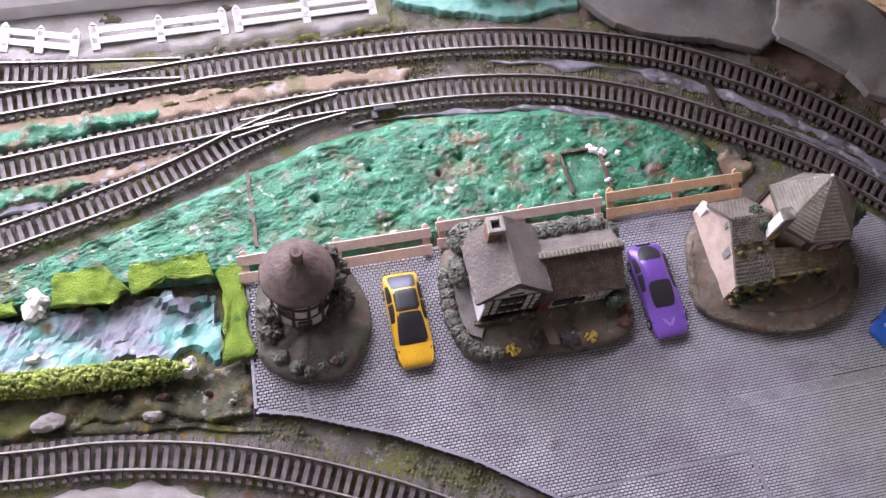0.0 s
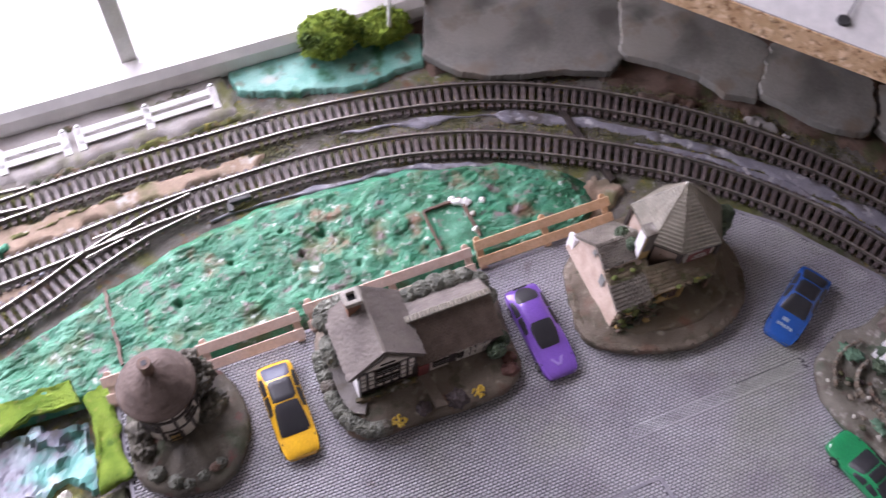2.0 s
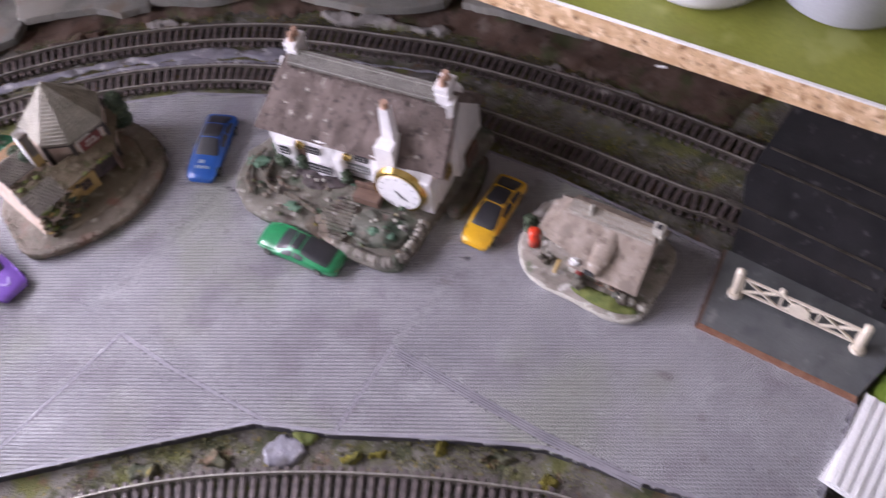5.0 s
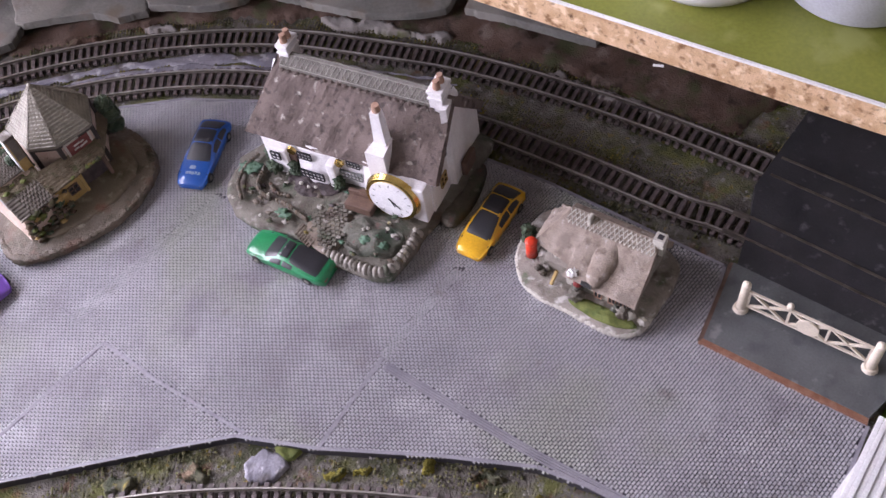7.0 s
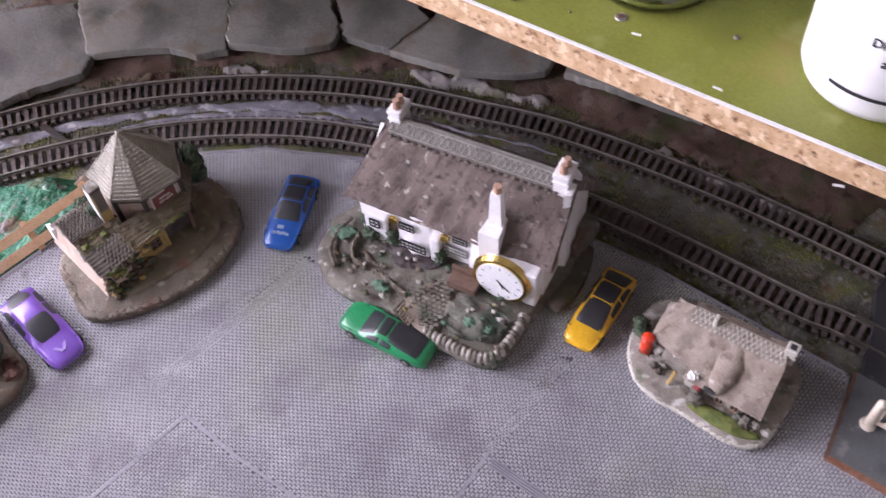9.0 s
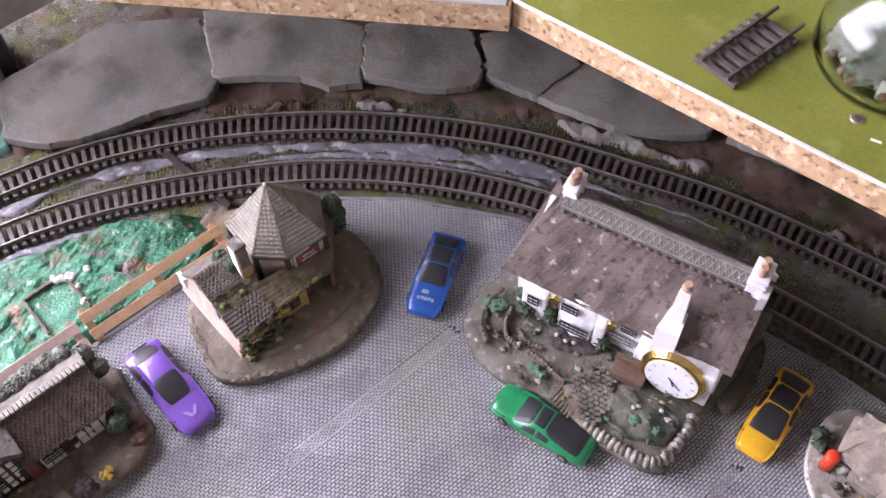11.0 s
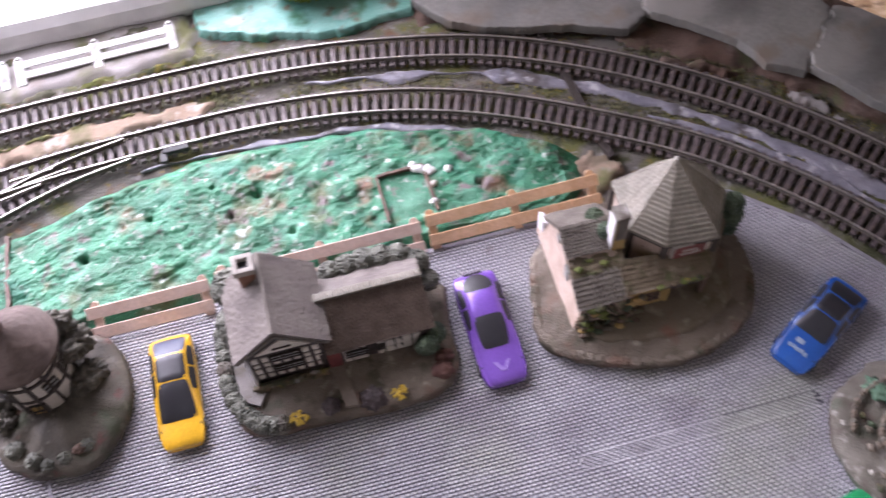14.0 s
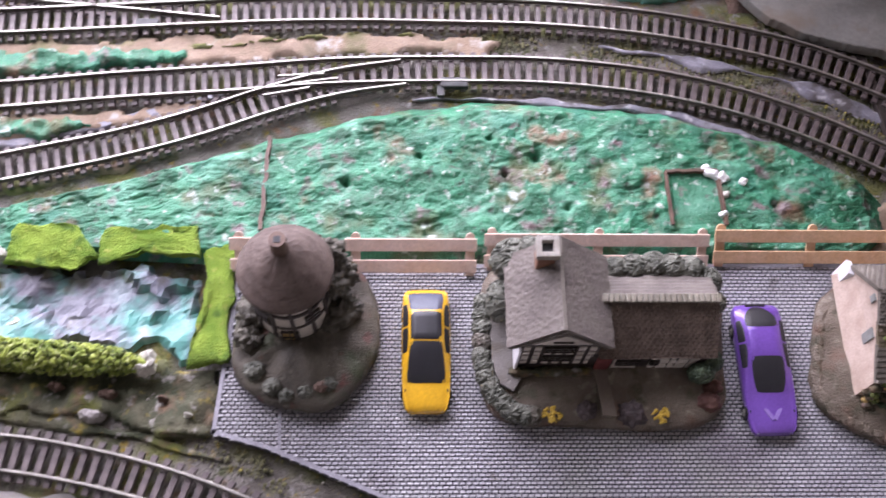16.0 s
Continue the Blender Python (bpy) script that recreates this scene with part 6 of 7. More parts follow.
window(cot, -.005, -.214, .19, .12, .05, 0, 6, 2, "window_grey", "plaster_white")
for x in (-.325, -.055):
    bm = bmesh.new()
    bmesh.ops.create_cone(bm, cap_ends=True, segments=18, radius1=.026, radius2=.022, depth=.016, matrix=Matrix.Translation((x, -.232 if x < -.2 else -.226, .275)) @ Matrix.Rotation(math.pi / 2, 4, "X"))
    part("badge", bm, "gold", cot, "small round gold badge")
part("door", box(bmesh.new(), -.345, -.215, .15, .05, .02, .15), "brown", cot, "brown plank door")
part("door", box(bmesh.new(), .1, -.282, .13, .05, .02, .12), "brown", cot, "brown plank door")
part("clock_wall", box(bmesh.new(), .305, -.235, .185, .25, .08, .25, bevel=.01), "plaster_white", cot, "white wall behind the clock")
CK = Matrix.Translation((.262, -.286, .212)) @ Matrix.Rotation(radians(86), 4, "X")
bm = bmesh.new()
bmesh.ops.create_cone(bm, cap_ends=True, segments=48, radius1=.148, radius2=.137, depth=.03, matrix=CK)
clock = part("clock", bm, "gold", cot, "round clock with polished gold rim", smooth=False)
bm = bmesh.new()
bmesh.ops.create_cone(bm, cap_ends=True, segments=48, radius1=.118, radius2=.118, depth=.006, matrix=CK @ Matrix.Translation((0, 0, .0165)))
part("dial", bm, "dial", clock, "white clock dial")
for k in range(12):
    bm = bmesh.new()
    bmesh.ops.create_cube(bm, size=1, matrix=CK @ Matrix.Rotation(k * math.tau / 12, 4, "Z") @ Matrix.Translation((0, .097, .0205)) @ Matrix.Diagonal((.003 if k % 3 else .005, .014, .002, 1)))
    part("hour_mark", bm, "window_grey", clock, "grey hour mark")
for an, ln, w in ((228, .07, .004), (48, .02, .005), (205, .045, .005)):
    bm = bmesh.new()
    bmesh.ops.create_cube(bm, size=1, matrix=CK @ Matrix.Rotation(radians(an), 4, "Z") @ Matrix.Translation((0, ln * .45, .022)) @ Matrix.Diagonal((w, ln, .002, 1)))
    part("pointer", bm, "ink", clock, "thin black clock pointer")
chimney(cot, -.43, .1, .5, .68, .06, "plaster_white", "plaster_white", 2, "white chimney with terracotta pots", d=.1)
chimney(cot, .41, .06, .42, .68, .07, "plaster_white", "plaster_white", 2, "white chimney with terracotta pots", d=.1)
part("chimney_flank", prism(bmesh.new(), [(.44, -.02), (.47, -.01), (.47, .12), (.44, .14)], .06, .62, .0), "plaster_white", cot, "white gable chimney breast")
bm = bmesh.new()
prism(bm, [(.125, -.235), (.225, -.235), (.215, -.11), (.14, -.11)], .2, .44, .0)
prism(bm, [(.145, -.17), (.21, -.17), (.205, -.11), (.15, -.11)], .44, .65, .25)
fc = part("chimney", bm, "plaster_white", cot, "stepped white front chimney")
bm = bmesh.new()
bmesh.ops.create_cone(bm, cap_ends=True, segments=12, radius1=.022, radius2=.018, depth=.045, matrix=Matrix.Translation((.178, -.138, .665)))
part("chimney_pot", bm, "terracotta", fc)
window(cot, .443, -.09, .2, .06, .07, 90, 2, 2, "ochre", "window_dark")
window(cot, .443, -.06, .36, .05, .06, 90, 2, 2, "ink", "window_dark")
# garden
mound(cot, [(-.13, -.47), (-.03, -.33), (.06, -.36), (.09, -.5), (.05, -.63), (-.1, -.58)], .094, .102, "path", "terrace", "grey-brown terrace ground", rough=.004)
bench = box(bmesh.new(), .09, -.325, .125, .15, .075, .05, bevel=.008)
box(bench, .085, -.285, .155, .15, .02, .05, bevel=.006)
part("bench", bench, "brown", cot, "brown garden bench")
rnd = random.Random(11)
TERRACE = [(-.12, -.46), (-.03, -.34), (.05, -.36), (.09, -.5), (.06, -.60), (-.02, -.60)]
for i in range(14):
    for j in range(10):
        x, y = -.14 + j * .027 + (.013 if i % 2 else 0), -.33 - i * .022
        if inside(x, y, TERRACE):
            part("paving_stone", box(bmesh.new(), x + .004 * rnd.random(), y, .102 + .003 * rnd.random(), .023, .018, .012, Matrix.Rotation(rnd.random() * .4, 4, "Z"), bevel=.003), "base_grey", cot)
for i in range(7):
    f = i / 6
    part("step_stone", box(bmesh.new(), -.15 + .10 * f, -.545 - .045 * f, .088, .014, .075, .02, Matrix.Rotation(radians(-12), 4, "Z"), bevel=.004), "base", cot)
mound(cot, [(.05, -.44), (.13, -.37), (.28, -.375), (.37, -.42), (.34, -.53), (.2, -.575), (.09, -.54)], .10, .118, "flower_lawn", "flower_bed", "raised mossy oval flower bed", rough=.02)
mound(cot, [(-.37, -.27), (-.3, -.34), (-.2, -.35), (-.09, -.3), (-.08, -.24), (-.3, -.22)], .095, .108, "dark_bed", "flower_bed", "dark soil below the bay windows", rough=.02)
for arc, hgt in (([(-.51, -.27), (-.50, -.35), (-.46, -.41), (-.39, -.43)], .028), ([(-.34, -.43), (-.27, -.44), (-.19, -.47), (-.13, -.485)], .024), ([(-.60, -.20), (-.62, -.30), (-.60, -.40), (-.53, -.48)], .014), ([(-.43, -.35), (-.38, -.385), (-.30, -.385)], .014)):
    for k, (q, h) in enumerate(spline(arc, .017)):
        part("wall_stone", lump(bmesh.new(), q.x, q.y, .098, .013, .011, hgt, 2, .3, 25.0, h), ("base", "base_grey", "path")[k % 3], cot)
for k, (q, h) in enumerate(spline([(.03, -.61), (.12, -.62), (.2, -.628), (.3, -.63), (.365, -.60), (.39, -.53), (.405, -.42), (.41, -.33)], .026)):
    part("wall_stone", lump(bmesh.new(), q.x, q.y, .07, .018, .026 + .004 * (k % 2), .036, 2, .22, 22.0, h), ("curb_stone", "base_grey")[k % 3 == 1], cot, "pale garden wall stone", smooth=True)
for k in range(70):
    x, y = -.64 + 1.02 * rnd.random(), -.25 - .36 * rnd.random()
    if inside(x, y, TERRACE) or not inside(x, y, [(p * .96, q * .96) for p, q in COT_RIM]):
        continue
    r = .005 + .008 * rnd.random()
    part("plant", lump(bmesh.new(), x, y, .1 + (.012 if x > .05 else 0), r * 1.4, r, r * .6, 2, .9, 30.0), ("base_grey", "base", "bank", "base_grey", "shrub_green", "dark_bed", "base", "moss_teal", "stone_dull")[k % 9], cot, "small garden plant", smooth=True)
for x, y, r in ((-.60, -.29, .034), (-.56, -.27, .026), (-.282, -.487, .024), (-.25, -.50, .02), (.20, -.50, .026), (.25, -.47, .018), (.3, -.5, .02)):
    part("moss_patch", lump(bmesh.new(), x, y, .1 + (.014 if x > 0 else 0), r * 1.3, r, .010, 3, .8, 26.0), "moss_teal", cot, "bright bluish green moss", smooth=True)
for x, y, z in ((-.574, -.49, .1), (-.382, -.54, .1), (-.394, -.425, .125), (-.185, -.30, .12), (-.22, -.31, .12), (.171, -.456, .126), (.19, -.44, .126), (.40, -.361, .11), (-.27, -.30, .12), (.28, -.41, .125)):
    part("blossom", lump(bmesh.new(), x, y, z, .010, .009, .008, 2, .6, 30.0), "stone_pale", cot, "small white blossom")
shrub(cot, [(-.45, -.25, .13, .04), (-.48, -.2, .17, .04), (-.33, -.235, .13, .035), (-.335, -.24, .17, .025), (-.07, -.25, .13, .03), (-.075, -.245, .165, .024)], "shrub_green", .6, "shrub", "dark green resin shrub")
# bank whose dark tone also holds the shadow beside the cottage
part("verge", mound(cot, [(.46, -.2), (.5, -.05), (.5, .15), (.56, .15), (.58, -.05), (.54, -.22)], .05, .07, "base_dark", "side_bank", "dark brown bank with the shadow there put into its colour").data and box(bmesh.new(), .49, .1, .14, .03, .12, .1, bevel=.01), "brown", cot, "reddish brown lean-to")

# small pale cottage
tiny = thing("thatched_cottage", 2.115, -2.82, 0, -79, "tiny pale thatched cast cottage with red letterbox", "model house")
TB = [(-.375, .07), (-.36, -.06), (-.32, -.14), (-.25, -.21), (-.15, -.243), (.0, -.25), (.2, -.262), (.31, -.225), (.35, -.1), (.34, .2), (.1, .29), (-.22, .28), (-.34, .2)]
mound(tiny, TB, .04, .055, "base_pale", label="brown-grey cast base with whitened rim", rough=.008)
mound(tiny, [(-.02, -.19), (.1, -.165), (.27, -.17), (.31, -.2), (.2, -.24), (.02, -.225)], .05, .066, "moss_green", "grass_bed", "mossy green garden strip", rough=.01)
for i, (x, y) in enumerate(ring_of(TB, 84)):
    if y < .1 or x < -.3:
        part("rim_stone", lump(bmesh.new(), x, y, .02, .024, .011, .017, 2, .3, 26.0, math.atan2(-x * .7, y)), "stone_pale", tiny, "whitened rim")
gable_block(tiny, -.2, .265, -.10, .20, .03, .12, .18, "x", "base_pale")
part("wall", box(bmesh.new(), .1, -.11, .09, .33, .05, .1, bevel=.006), "stone_pale", tiny, "rough whitewashed front wall")
roof_panel(tiny, (-.075, -.155, .135), (.29, -.165, .135), (.275, .112, .283), (-.055, .112, .283), "thatch_pale", 3, .03, .003, .006, 30, label="pale brown thatched slope", freq=10.0)
roof_panel(tiny, (-.275, -.05, .145), (-.05, -.10, .145), (-.05, .112, .283), (-.165, .112, .283), "thatch_pale", 3, .03, .003, .006, 22, label="pale brown thatched slope", freq=10.0)
roof_panel(tiny, (-.29, .17, .135), (-.28, -.04, .14), (-.16, .108, .284), (-.16, .116, .284), "thatch_pale", 3, .03, .003, .006, 14, label="thatched hip end", freq=10.0)
roof_panel(tiny, (.29, .26, .12), (-.26, .20, .15), (-.165, .112, .284), (.275, .112, .284), "thatch_pale", 3, .03, .003, .006, 30, label="pale brown thatched slope", freq=10.0)
hood = bmesh.new()
lump(hood, .075, -.03, .185, .06, .13, .038, 4, .07, 12.0)
for v in hood.verts:
    v.co.z += .32 * (v.co.y + .06)
part("dormer", hood, "thatch_pale", tiny, "rounded thatched dormer hood", smooth=True)
part("dormer_window", box(bmesh.new(), .05, -.158, .152, .055, .012, .024), "window_dark", tiny, "dark dormer window")
rd = part("ridge", sweep(bmesh.new(), [(Vector((x, .112)), 0.0) for x in (-.16, 0, .27)], [(-.05, .262), (-.045, .271), (0, .297), (.045, .271), (.05, .262), (0, .28)]), "thatch_pale", tiny, "whitened ridge")
for k in range(20):
    x = -.15 + k * .0215
    for d in (1, -1):
        beam(rd, (x - d * .012, .065, .271), (x + d * .012, .106, .297), .0035, .0035, "stone_pale", "lattice_bar")
    beam(rd, (x - .008, .064, .27), (x, .048, .256), .0035, .0035, "stone_pale", "lattice_bar")
    beam(rd, (x + .008, .064, .27), (x, .048, .256), .0035, .0035, "stone_pale", "lattice_bar")
chimney(tiny, .272, .115, .22, .31, .048, "stone_pale", "stone_pale", 0, "whitened square chimney", hole=True)
part("chimney", box(bmesh.new(), -.054, .085, .288, .018, .04, .07, bevel=.006), "stone_pale", tiny, "small pale chimney stub")
bm = bmesh.new()
bmesh.ops.create_cone(bm, cap_ends=True, segments=16, radius1=.028, radius2=.027, depth=.11, matrix=Matrix.Translation((-.285, -.065, .10)))
bmesh.ops.create_icosphere(bm, subdivisions=3, radius=.030, matrix=Matrix.Translation((-.285, -.065, .155)) @ Matrix.Diagonal((1, 1, .5, 1)))
bx = part("letterbox", bm, "redbox", tiny, "bright red pillar letterbox", smooth=True)
part("plinth", box(bmesh.new(), -.285, -.065, .045, .05, .05, .02, bevel=.006), "brown", bx, "dark plinth")
rnd = random.Random(3)
for x, y, z, r, m_ in ((-.215, -.055, .09, .03, "base_pale"), (-.2, -.085, .075, .028, "base_grey"), (-.17, -.05, .11, .03, "clay"), (-.15, -.06, .12, .022, "stone_pale"), (-.23, -.04, .11, .022, "base_grey"), (-.18, -.1, .06, .024, "base_pale"),
                       (-.215, -.125, .065, .018, "base_dark"), (-.185, -.14, .062, .016, "base_dark"), (.01, -.185, .075, .032, "base_grey"), (.0, -.155, .085, .024, "shrub"), (.24, -.17, .075, .03, "base_grey"), (.27, -.165, .07, .022, "stone_pale"), (.2, -.165, .07, .02, "shrub"), (-.36, .04, .06, .035, "shrub_green"), (-.34, .0, .06, .03, "shrub_green"), (.33, -.15, .04, .025, "stone_pale")):
    part("plant", lump(bmesh.new(), x, y, z, r, r * .9, r, 3, .7, 30.0), m_, tiny, "small cast garden plant", smooth=True)
part("flower_clump", lump(bmesh.new(), -.035, -.125, .145, .03, .024, .022, 3, .5, 30.0), "white", tiny, "white and pink flower clump")
part("flower_clump", lump(bmesh.new(), .0, -.15, .115, .02, .016, .016, 3, .5, 30.0), "red", tiny, "red flowers")
beam(tiny, (-.125, -.17, .05), (-.115, -.13, .115), .014, .014, "ochre", "sign_post")
for x in (.1, .17, .225):
    window(tiny, x, -.138, .085, .035, .045, 0, 2, 1, "terracotta", "window_dark")

# ---- crossing gate ----
gate = thing("crossing_gate", 2.37, -3.46, .02, -81.5, "cream level crossing gate with round target", "gate")
for x in (0.0, .585):
    bm = bmesh.new()
    bmesh.ops.create_cone(bm, cap_ends=True, segments=14, radius1=.022, radius2=.02, depth=.2, matrix=Matrix.Translation((x, 0, .1)))
    bmesh.ops.create_cone(bm, cap_ends=True, segments=14, radius1=.036, radius2=.03, depth=.02, matrix=Matrix.Translation((x, 0, .01)))
    bmesh.ops.create_cone(bm, cap_ends=True, segments=14, radius1=.02, radius2=.006, depth=.016, matrix=Matrix.Translation((x, 0, .208)))
    part("gate_post", bm, "cream", gate, smooth=False)
GB, GT = .045, .158
fr = [((.02, 0, GT), (.565, 0, GT)), ((.02, 0, GB), (.565, 0, GB)), ((.025, 0, GT), (.025, 0, GB)), ((.56, 0, GT), (.56, 0, GB)), ((.205, 0, GT + .03), (.205, 0, GB)), ((.38, 0, GT), (.38, 0, GB)), ((.03, 0, GT), (.2, 0, GB)), ((.03, 0, GB), (.2, 0, GT)), ((.385, 0, GT), (.555, 0, GB)), ((.385, 0, GB), (.555, 0, GT)), ((.21, 0, GT), (.375, 0, GB)), ((.21, 0, GB), (.375, 0, GT))]
for p, q in fr:
    beam(gate, p, q, .011, .011, "cream", "gate_bar")
bm = bmesh.new()
bmesh.ops.create_cone(bm, cap_ends=True, segments=28, radius1=.05, radius2=.05, depth=.008, matrix=Matrix.Translation((.295, -.01, .10)) @ Matrix.Rotation(math.pi / 2, 4, "X"))
part("target", bm, "cream", gate, "cream round target disc")
part("lamp", lump(bmesh.new(), .2, 0, .185, .016, .016, .018, 2, .1), "cream", gate)

# ---- left landscape ----
mat_sheet("rock_garden", [(-3.7, -.3), (-2.75, -.28), (-2.2, -.3), (-2.0, -.36), (-1.98, .0), (-2.3, .04), (-3.0, .02), (-3.7, 0)], -.04, .075, "foil", "crumpled lilac and turquoise painted rockwork", "rock", res=0.022, rough=.4, freq=3.0, sharp=True, smooth=False)
mat_sheet("mossy_bank", [(-3.7, -.6), (-2.9, -.53), (-2.4, -.56), (-2.05, -.66), (-1.92, -.66), (-1.9, -.38), (-2.2, -.33), (-2.8, -.3), (-3.7, -.33)], -.06, .07, "bank", "dark mossy bank down to the front track", "bank", res=0.016, rough=.6, freq=9.0)


def turf(points, z, label, seed):
    bm = bmesh.new()
    ring = []
    k = len(points)
    for i in range(k):
        (x0, y0), (x1, y1) = points[i], points[(i + 1) % k]
        for s in range(14):
            x, y = x0 + (x1 - x0) * s / 14, y0 + (y1 - y0) * s / 14
            j = .022 * rough_at(x, y, seed, 11.0, 4)
            ring.append((x + j, y - j))
    cx, cy = sum(p[0] for p in ring) / len(ring), sum(p[1] for p in ring) / len(ring)
    rings = []
    for f, dz in ((1.0, -.022), (1.004, -.010), (.99, -.002), (.93, .001), (.75, .002), (.55, .003), (.3, .003), (.1, .003)):
        rings.append([bm.verts.new((cx + (x - cx) * f, cy + (y - cy) * f, z + dz + .018 * rough_at(x * f + cx, y * f, seed, 5.0) + .004 * rough_at(x * f, y * f + f, 3, 40.0))) for x, y in ring])
    for a, b in zip(rings, rings[1:]):
        for i in range(len(ring)):
            bm.faces.new((a[i], a[(i + 1) % len(ring)], b[(i + 1) % len(ring)], b[i]))
    bm.faces.new(rings[-1]), bm.faces.new(rings[0][::-1])
    return tagged(part("turf_mat", bm, "turf", smooth=True), label, "turf", group="felt turf pieces")


turf([(-2.75, .02), (-2.73, .18), (-2.5, .19), (-2.4, .06), (-2.5, .0)], .05, "bright green felt turf piece with torn edges", 1)
turf([(-2.4, .03), (-2.38, .17), (-2.02, .18), (-2.0, .05), (-2.2, .06)], .05, "bright green felt turf strip beside the grass", 2)
turf([(-1.99, .1), (-1.87, .11), (-1.865, -.37), (-2.02, -.39), (-1.97, -.1)], .03, "bright green felt turf strip along the paving", 3)
turf([(-3.2, .02), (-3.1, .12), (-2.93, .12), (-2.9, .02)], .04, "bright green felt turf scrap", 4)
tagged(part("boulder", lump(bmesh.new(), -2.82, .06, .0, .06, .07, .05, 3, .6), "stone_pale", smooth=False), "pale crumpled rock between turf pieces", "rock")
hb = bmesh.new()
lump(hb, -2.75, -.335, .02, .58, .055, .075, 5, .12, 30.0, radians(-4))
hedge_ob = thing("hedge", 0, 0, 0, 0, "long light green flocked hedge on the bank", "hedge")
part("core", hb, "hedge", hedge_ob, smooth=True)
rnd = random.Random(21)
bm = bmesh.new()
for k in range(900):
    u = rnd.random() * 2 - 1
    an = rnd.random() * math.pi
    x0, y0, z0 = -2.75 + u * .57, -.335 - .04 * u + .058 * math.cos(an) * math.sqrt(max(0, 1 - u ** 6)), .02 + .08 * math.sin(an) * math.sqrt(max(0, 1 - u ** 6))
    made = bmesh.ops.create_icosphere(bm, subdivisions=1, radius=.007 + .006 * rnd.random())
    for v in made["verts"]:
        v.co += Vector((x0, y0, z0))
part("leaves", bm, "hedge", hedge_ob, kind="stuff")
tagged(part("boulder", lump(bmesh.new(), -2.17, -.37, .02, .035, .04, .03, 3, .9), "stone_pale"), "white chipped plaster lump at the hedge end", "rock")
for x, y, r, m_ in ((-2.35, -.56, .04, "grey_ground"), (-2.8, -.5, .08, "grey_ground"), (-2.3, -.48, .03, "clay"), (-2.1, -.5, .02, "clay"), (-2.5, -.45, .025, "clay"), (-2.0, -.56, .015, "stone_pale"), (-2.85, -.2, .04, "stone_pale")):
    tagged(part("boulder", lump(bmesh.new(), x, y, -.02, r, r * .6, .04, 3, .5), m_), "small rough stone on the mossy bank", "rock", group="bank stones")
hr = bmesh.new()
for x in (-2.78, -2.68):
    line = [(Vector((x + .03 * math.sin(k * .5), -.235 + .006 * k)), 1.2) for k in range(7)]
    sweep(hr, line, [(-.005, 0), (.005, 0), (.005, .01), (-.005, .01)], .06 + (.01 if x < -2.7 else 0))
tagged(part("white_wire", hr, "white"), "bent white wire hooks behind the hedge", "wire")


# ---- bank by the sill ----
def foam_bush(x, y, z, rx, ry, rz, label, seed, count):
    t = thing("bush", x, y, z, 0, label, "bush", "foam bushes")
    part("core", lump(bmesh.new(), 0, 0, rz * .8, rx * .86, ry * .86, rz * .86, 4, .2, 14.0), "leaf", t, smooth=True)
    rnd = random.Random(seed)
    bm = bmesh.new()
    for _ in range(count):
        an, el = rnd.random() * math.tau, math.asin(rnd.random() * 1.6 - .6)
        k = .82 + .2 * rnd.random() + .22 * noise.noise(Vector((3 * math.cos(an) * math.cos(el) + seed, 3 * math.sin(an) * math.cos(el), 3 * math.sin(el))))
        c = Vector((rx * k * math.cos(an) * math.cos(el), ry * k * math.sin(an) * math.cos(el), rz * .8 + rz * k * math.sin(el)))
        r = .004 + .006 * rnd.random()
        tip = [bm.verts.new(c + Vector((rnd.gauss(0, r), rnd.gauss(0, r), rnd.gauss(0, r)))) for _ in range(4)]
        for i, j, m_ in ((0, 1, 2), (0, 2, 3), (0, 3, 1), (1, 3, 2)):
            bm.faces.new((tip[i], tip[j], tip[m_]))
    part("leaves", bm, "leaf", t, kind="stuff")


foam_bush(-.22, 1.70, .0, .17, .14, .13, "round dark green foam bush on the bank", 31, 5200)
foam_bush(.10, 1.68, .0, .17, .11, .085, "low yellow-green foam bush around a pole", 32, 4400)
pole = bmesh.new()
bmesh.ops.create_cone(pole, cap_ends=True, segments=10, radius1=.012, radius2=.01, depth=.42, matrix=Matrix.Translation((.125, 1.62, .21)))
bmesh.ops.create_cone(pole, cap_ends=True, segments=10, radius1=.014, radius2=.012, depth=.02, matrix=Matrix.Translation((.125, 1.62, .425)))
tagged(part("white_pole", pole, "white"), "thin white pole standing in the bush", "pole")
carton = thing("cardboard_box", .22, 2.22, .13, -9, "brown cardboard box standing on the sill", "box")
bm = box(bmesh.new(), 0, 0, .35, .5, .42, .7, bevel=.008)
part("carton", bm, "card", carton)
part("flap", box(bmesh.new(), 0, -.11, .706, .49, .2, .01), "card", carton)
part("flap", box(bmesh.new(), 0, .11, .706, .49, .2, .01), "card", carton)
dark = part("black_case", box(bmesh.new(), .55, 2.02, .2, .09, .34, .46, Matrix.Rotation(radians(-10), 4, "Z"), bevel=.02), "black")
tagged(dark, "black upright case beside the cardboard box", "case")

# ---- things on the shelf ----
ZT = 1.291


def turned(parent, name, x, y, profile, mat, label="", seg=56, smooth=True):
    bm = bmesh.new()
    rows = [[bm.verts.new((x + r * math.cos(k * math.tau / seg), y + r * math.sin(k * math.tau / seg), z)) for k in range(seg)] for r, z in profile]
    for a, b in zip(rows, rows[1:]):
        for i in range(seg):
            bm.faces.new((a[i], a[(i + 1) % seg], b[(i + 1) % seg], b[i]))
    return part(name, bm, mat, parent, label, smooth=smooth)


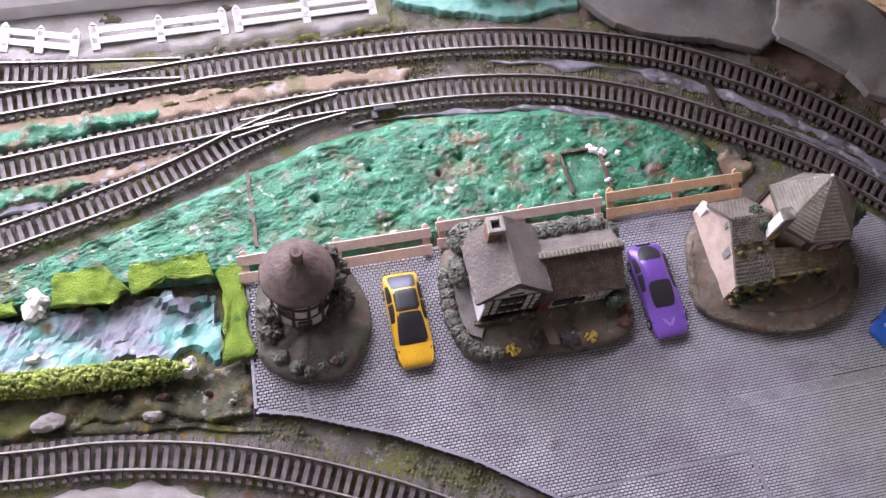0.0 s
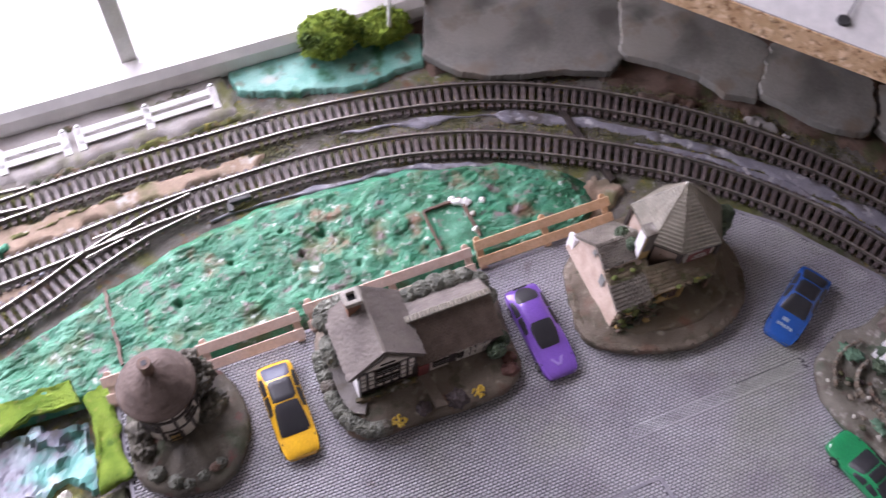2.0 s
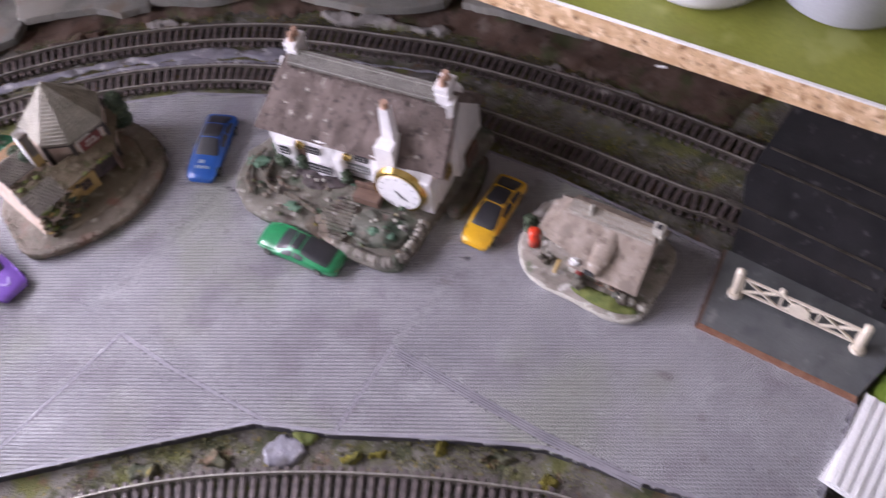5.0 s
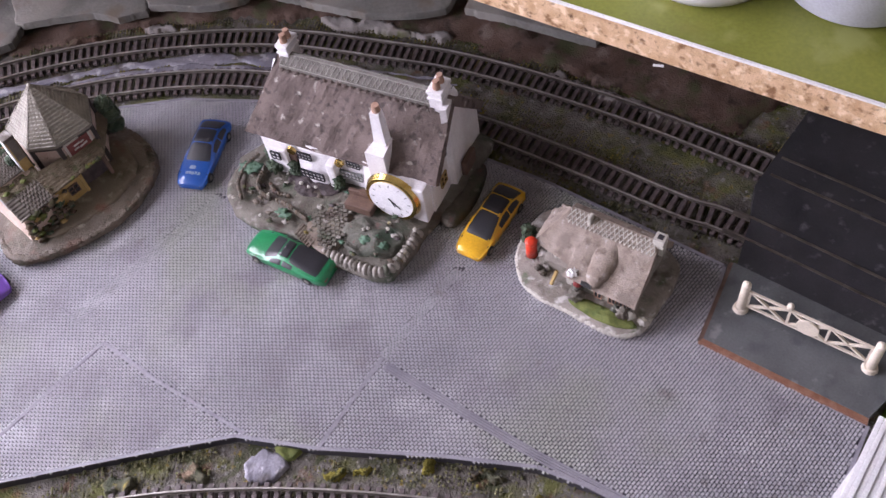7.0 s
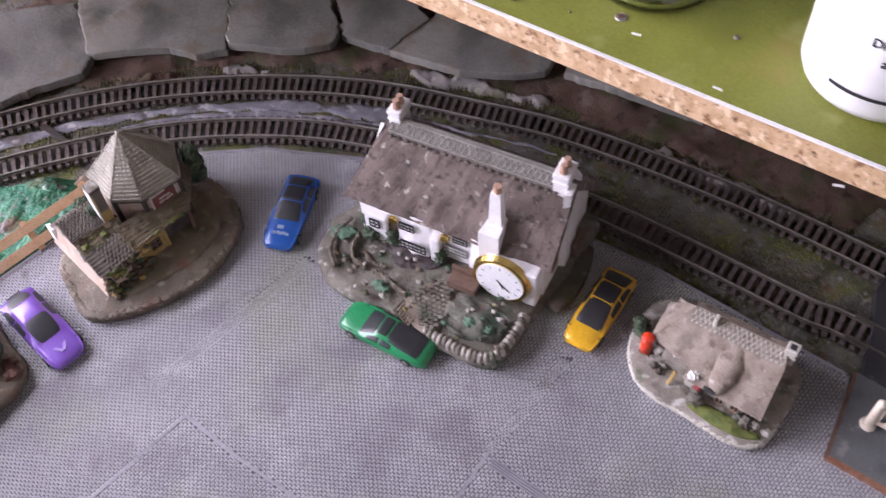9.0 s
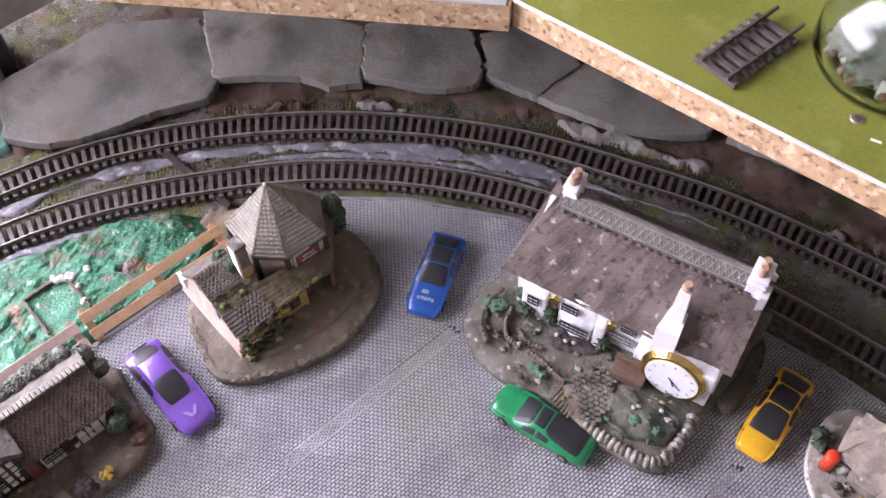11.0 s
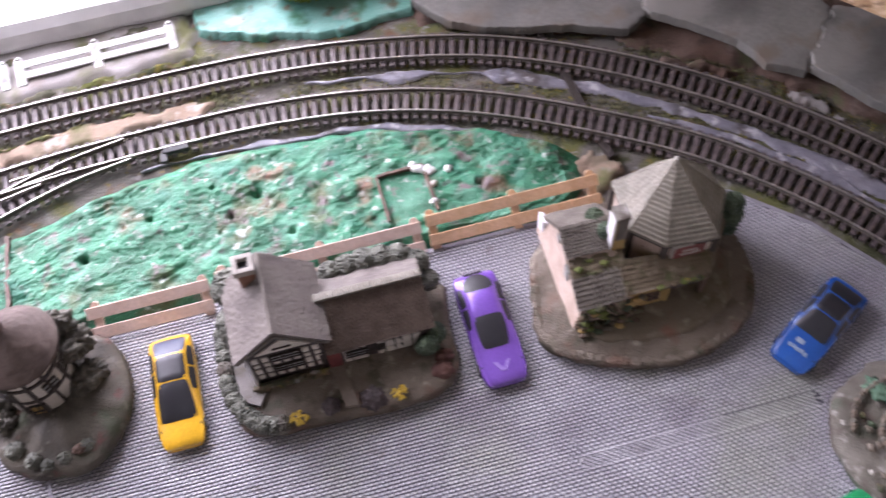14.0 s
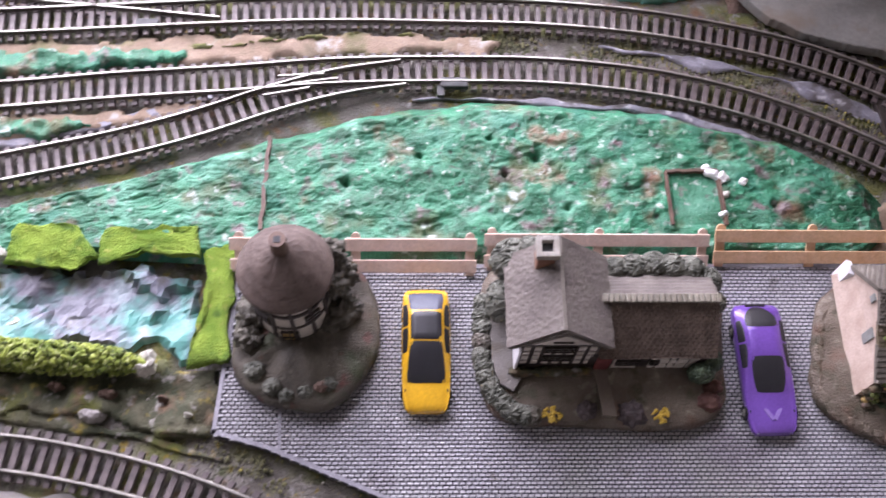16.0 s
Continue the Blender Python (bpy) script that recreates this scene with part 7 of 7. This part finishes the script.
tub = thing("plastic_tub", 2.885, -2.765, ZT, 0, "tall white plastic tub with black lettering", "tub")
turned(tub, "body", 0, 0, [(.001, .0), (.255, .0), (.285, .012), (.298, .045), (.302, .5), (.297, .52), (.287, .52), (.285, .04), (.001, .03)], "tub")
CURVE = [math.radians(a) for a in range(166, 254, 3)]
bm = bmesh.new()
rows = [[bm.verts.new((.3025 * math.cos(a), .3025 * math.sin(a), z)) for a in CURVE] for z in (.112, .128)]
for i in range(len(CURVE) - 1):
    bm.faces.new((rows[0][i], rows[0][i + 1], rows[1][i + 1], rows[1][i]))
part("label_line", bm, "ink", tub, "thin black line on the tub")


def lettering(parent, text, radius, angle, z, size):
    """Words bent round an upright tub."""
    for i, ch in enumerate(text):
        if ch == " ":
            continue
        cu = bpy.data.curves.new("letter", "FONT")
        cu.body, cu.size, cu.extrude, cu.align_x = ch, size * S, .0002, "CENTER"
        ob = new("letter", cu)
        an = radians(angle) + (i + .5 - len(text) / 2) * size * .47 / radius
        ob.parent = parent
        ob.matrix_basis = Matrix.Translation((radius * S * math.cos(an), radius * S * math.sin(an), z * S)) @ Matrix.Rotation(an + math.pi / 2, 4, "Z") @ Matrix.Rotation(math.pi / 2, 4, "X")
        cu.materials.append(M["ink"])


lettering(tub, "and Crafts", .303, 216, .272, .05)
lettering(tub, "DIY   Hobbies", .303, 214, .345, .05)
lettering(tub, "Ideal for", .303, 216, .415, .05)
bm = bmesh.new()
bmesh.ops.create_icosphere(bm, subdivisions=2, radius=.007, matrix=Matrix.Translation((.302 * math.cos(radians(206)), .302 * math.sin(radians(206)), .358)))
part("dot", bm, "redbox", tub, "small red dot")

jar = thing("glass_jar", 2.785, -1.795, ZT, 0, "wide clear glass jar with pebbles and leaves inside", "jar")
turned(jar, "body", 0, 0, [(.001, .0), (.23, .0), (.285, .02), (.305, .07), (.30, .2), (.25, .30), (.18, .34), (.175, .39), (.185, .40), (.17, .40), (.165, .345), (.235, .295), (.285, .195), (.29, .075), (.268, .035), (.21, .02), (.001, .02)], "glass")
rnd = random.Random(8)
# added lump, not moss: haze and reflections in the glass put into its colour
part("moss", lump(bmesh.new(), 0, 0, .06, .22, .22, .035, 4, .3, 14.0), "jar_haze", jar, "grey-green filling with the glass haze put into its colour", smooth=True)
for k in range(110):
    an, r = rnd.random() * math.tau, .12 + .13 * math.sqrt(rnd.random())
    q = .007 + .012 * rnd.random()
    part("pebble", lump(bmesh.new(), r * math.cos(an), r * math.sin(an), .035 + .03 * rnd.random(), q * 1.3, q * .9, q * .8, 2, .3), ("terracotta", "stone_pale", "terracotta", "brick", "brown")[k % 5], jar)
for an, w, hgt in ((205, .07, .09), (222, .03, .07), (262, .06, .06)):
    part("paper_scrap", box(bmesh.new(), .235 * math.cos(radians(an)), .235 * math.sin(radians(an)), .085, .006, w, hgt, Matrix.Rotation(radians(an), 4, "Z"), bevel=.002), "white", jar, "white paper scrap")
tin = thing("metal_tin", 3.12, -3.28, ZT, 0, "round grey metal tin full of odds and ends", "tin")
turned(tin, "body", 0, 0, [(.001, .0), (.27, .0), (.29, .02), (.305, .2), (.312, .21), (.30, .212), (.29, .19), (.275, .03), (.001, .02)], "tin_white")
for k in range(18):
    an, r = rnd.random() * math.tau, .2 * rnd.random()
    part("scrap", box(bmesh.new(), r * math.cos(an), r * math.sin(an), .12 + .05 * rnd.random(), .12 * rnd.random() + .03, .05, .04, Matrix.Rotation(rnd.random() * 3, 4, "Z") @ Matrix.Rotation(rnd.random(), 4, "X"), bevel=.006), ("black", "brown", "black", "yellow", "tin", "red")[k % 6], tin, "loose scrap")
part("filling", box(bmesh.new(), 0, 0, .07, .36, .36, .1, bevel=.02), "black", tin, "dark jumble of parts")


def loose_track(x, y, turn, n, label):
    t = thing("loose_track", x, y, ZT + .012, turn, label, "track", "loose track pieces")
    for k in range(n):
        part("sleeper", box(bmesh.new(), (k - n / 2) * .048, 0, 0, .026, .2, .022, bevel=.003), "sleeper", t)
    for s in (-1, 1):
        bm = box(bmesh.new(), .01, s * .0625, .02, n * .048 + .05, .012, .02, bevel=.003)
        part("rail", bm, "rail", t)


loose_track(2.46, -1.395, -2, 8, "short loose dark track piece lying on the shelf")
loose_track(1.80, .25, -42, 7, "loose dark track piece on the white board")
bm = bmesh.new()
bmesh.ops.create_cone(bm, cap_ends=True, segments=20, radius1=.03, radius2=.028, depth=.014, matrix=Matrix.Translation((1.58, -.02, ZT + .007)))
beam_line = box(bm, 1.66, .03, ZT + .012, .16, .006, .006, Matrix.Rotation(radians(35), 4, "Z"))
tagged(part("wire_plug", bm, "black"), "small black round plug with a thin wire", "plug")
for x, y, r in ((2.47, -1.871, .026), (2.674, -2.273, .013), (2.36, -1.7, .006)):
    bm = bmesh.new()
    bmesh.ops.create_cone(bm, cap_ends=True, segments=18, radius1=r, radius2=r * .85, depth=.006, matrix=Matrix.Translation((x, y, ZT + .003)))
    screw = tagged(part("screw", bm, "screw_metal"), "dull metal screw sunk in the green shelf", "screw", group="shelf screws")
    bm = bmesh.new()
    bmesh.ops.create_cone(bm, cap_ends=True, segments=14, radius1=r * .55, radius2=r * .5, depth=.004, matrix=Matrix.Translation((x, y, ZT + .007)))
    part("slot", bm, "brown", screw, "dark screw slot")
for x, y, a in ((2.432, -1.977, -70), (2.402, -2.379, -80), (2.30, -2.95, -60)):
    tagged(part("paint_chip", box(bmesh.new(), x, y, ZT + .002, .038, .010, .004, Matrix.Rotation(radians(a), 4, "Z"), bevel=.001), "white"), "small white paint chip on the shelf", "paint chip", group="paint chips")
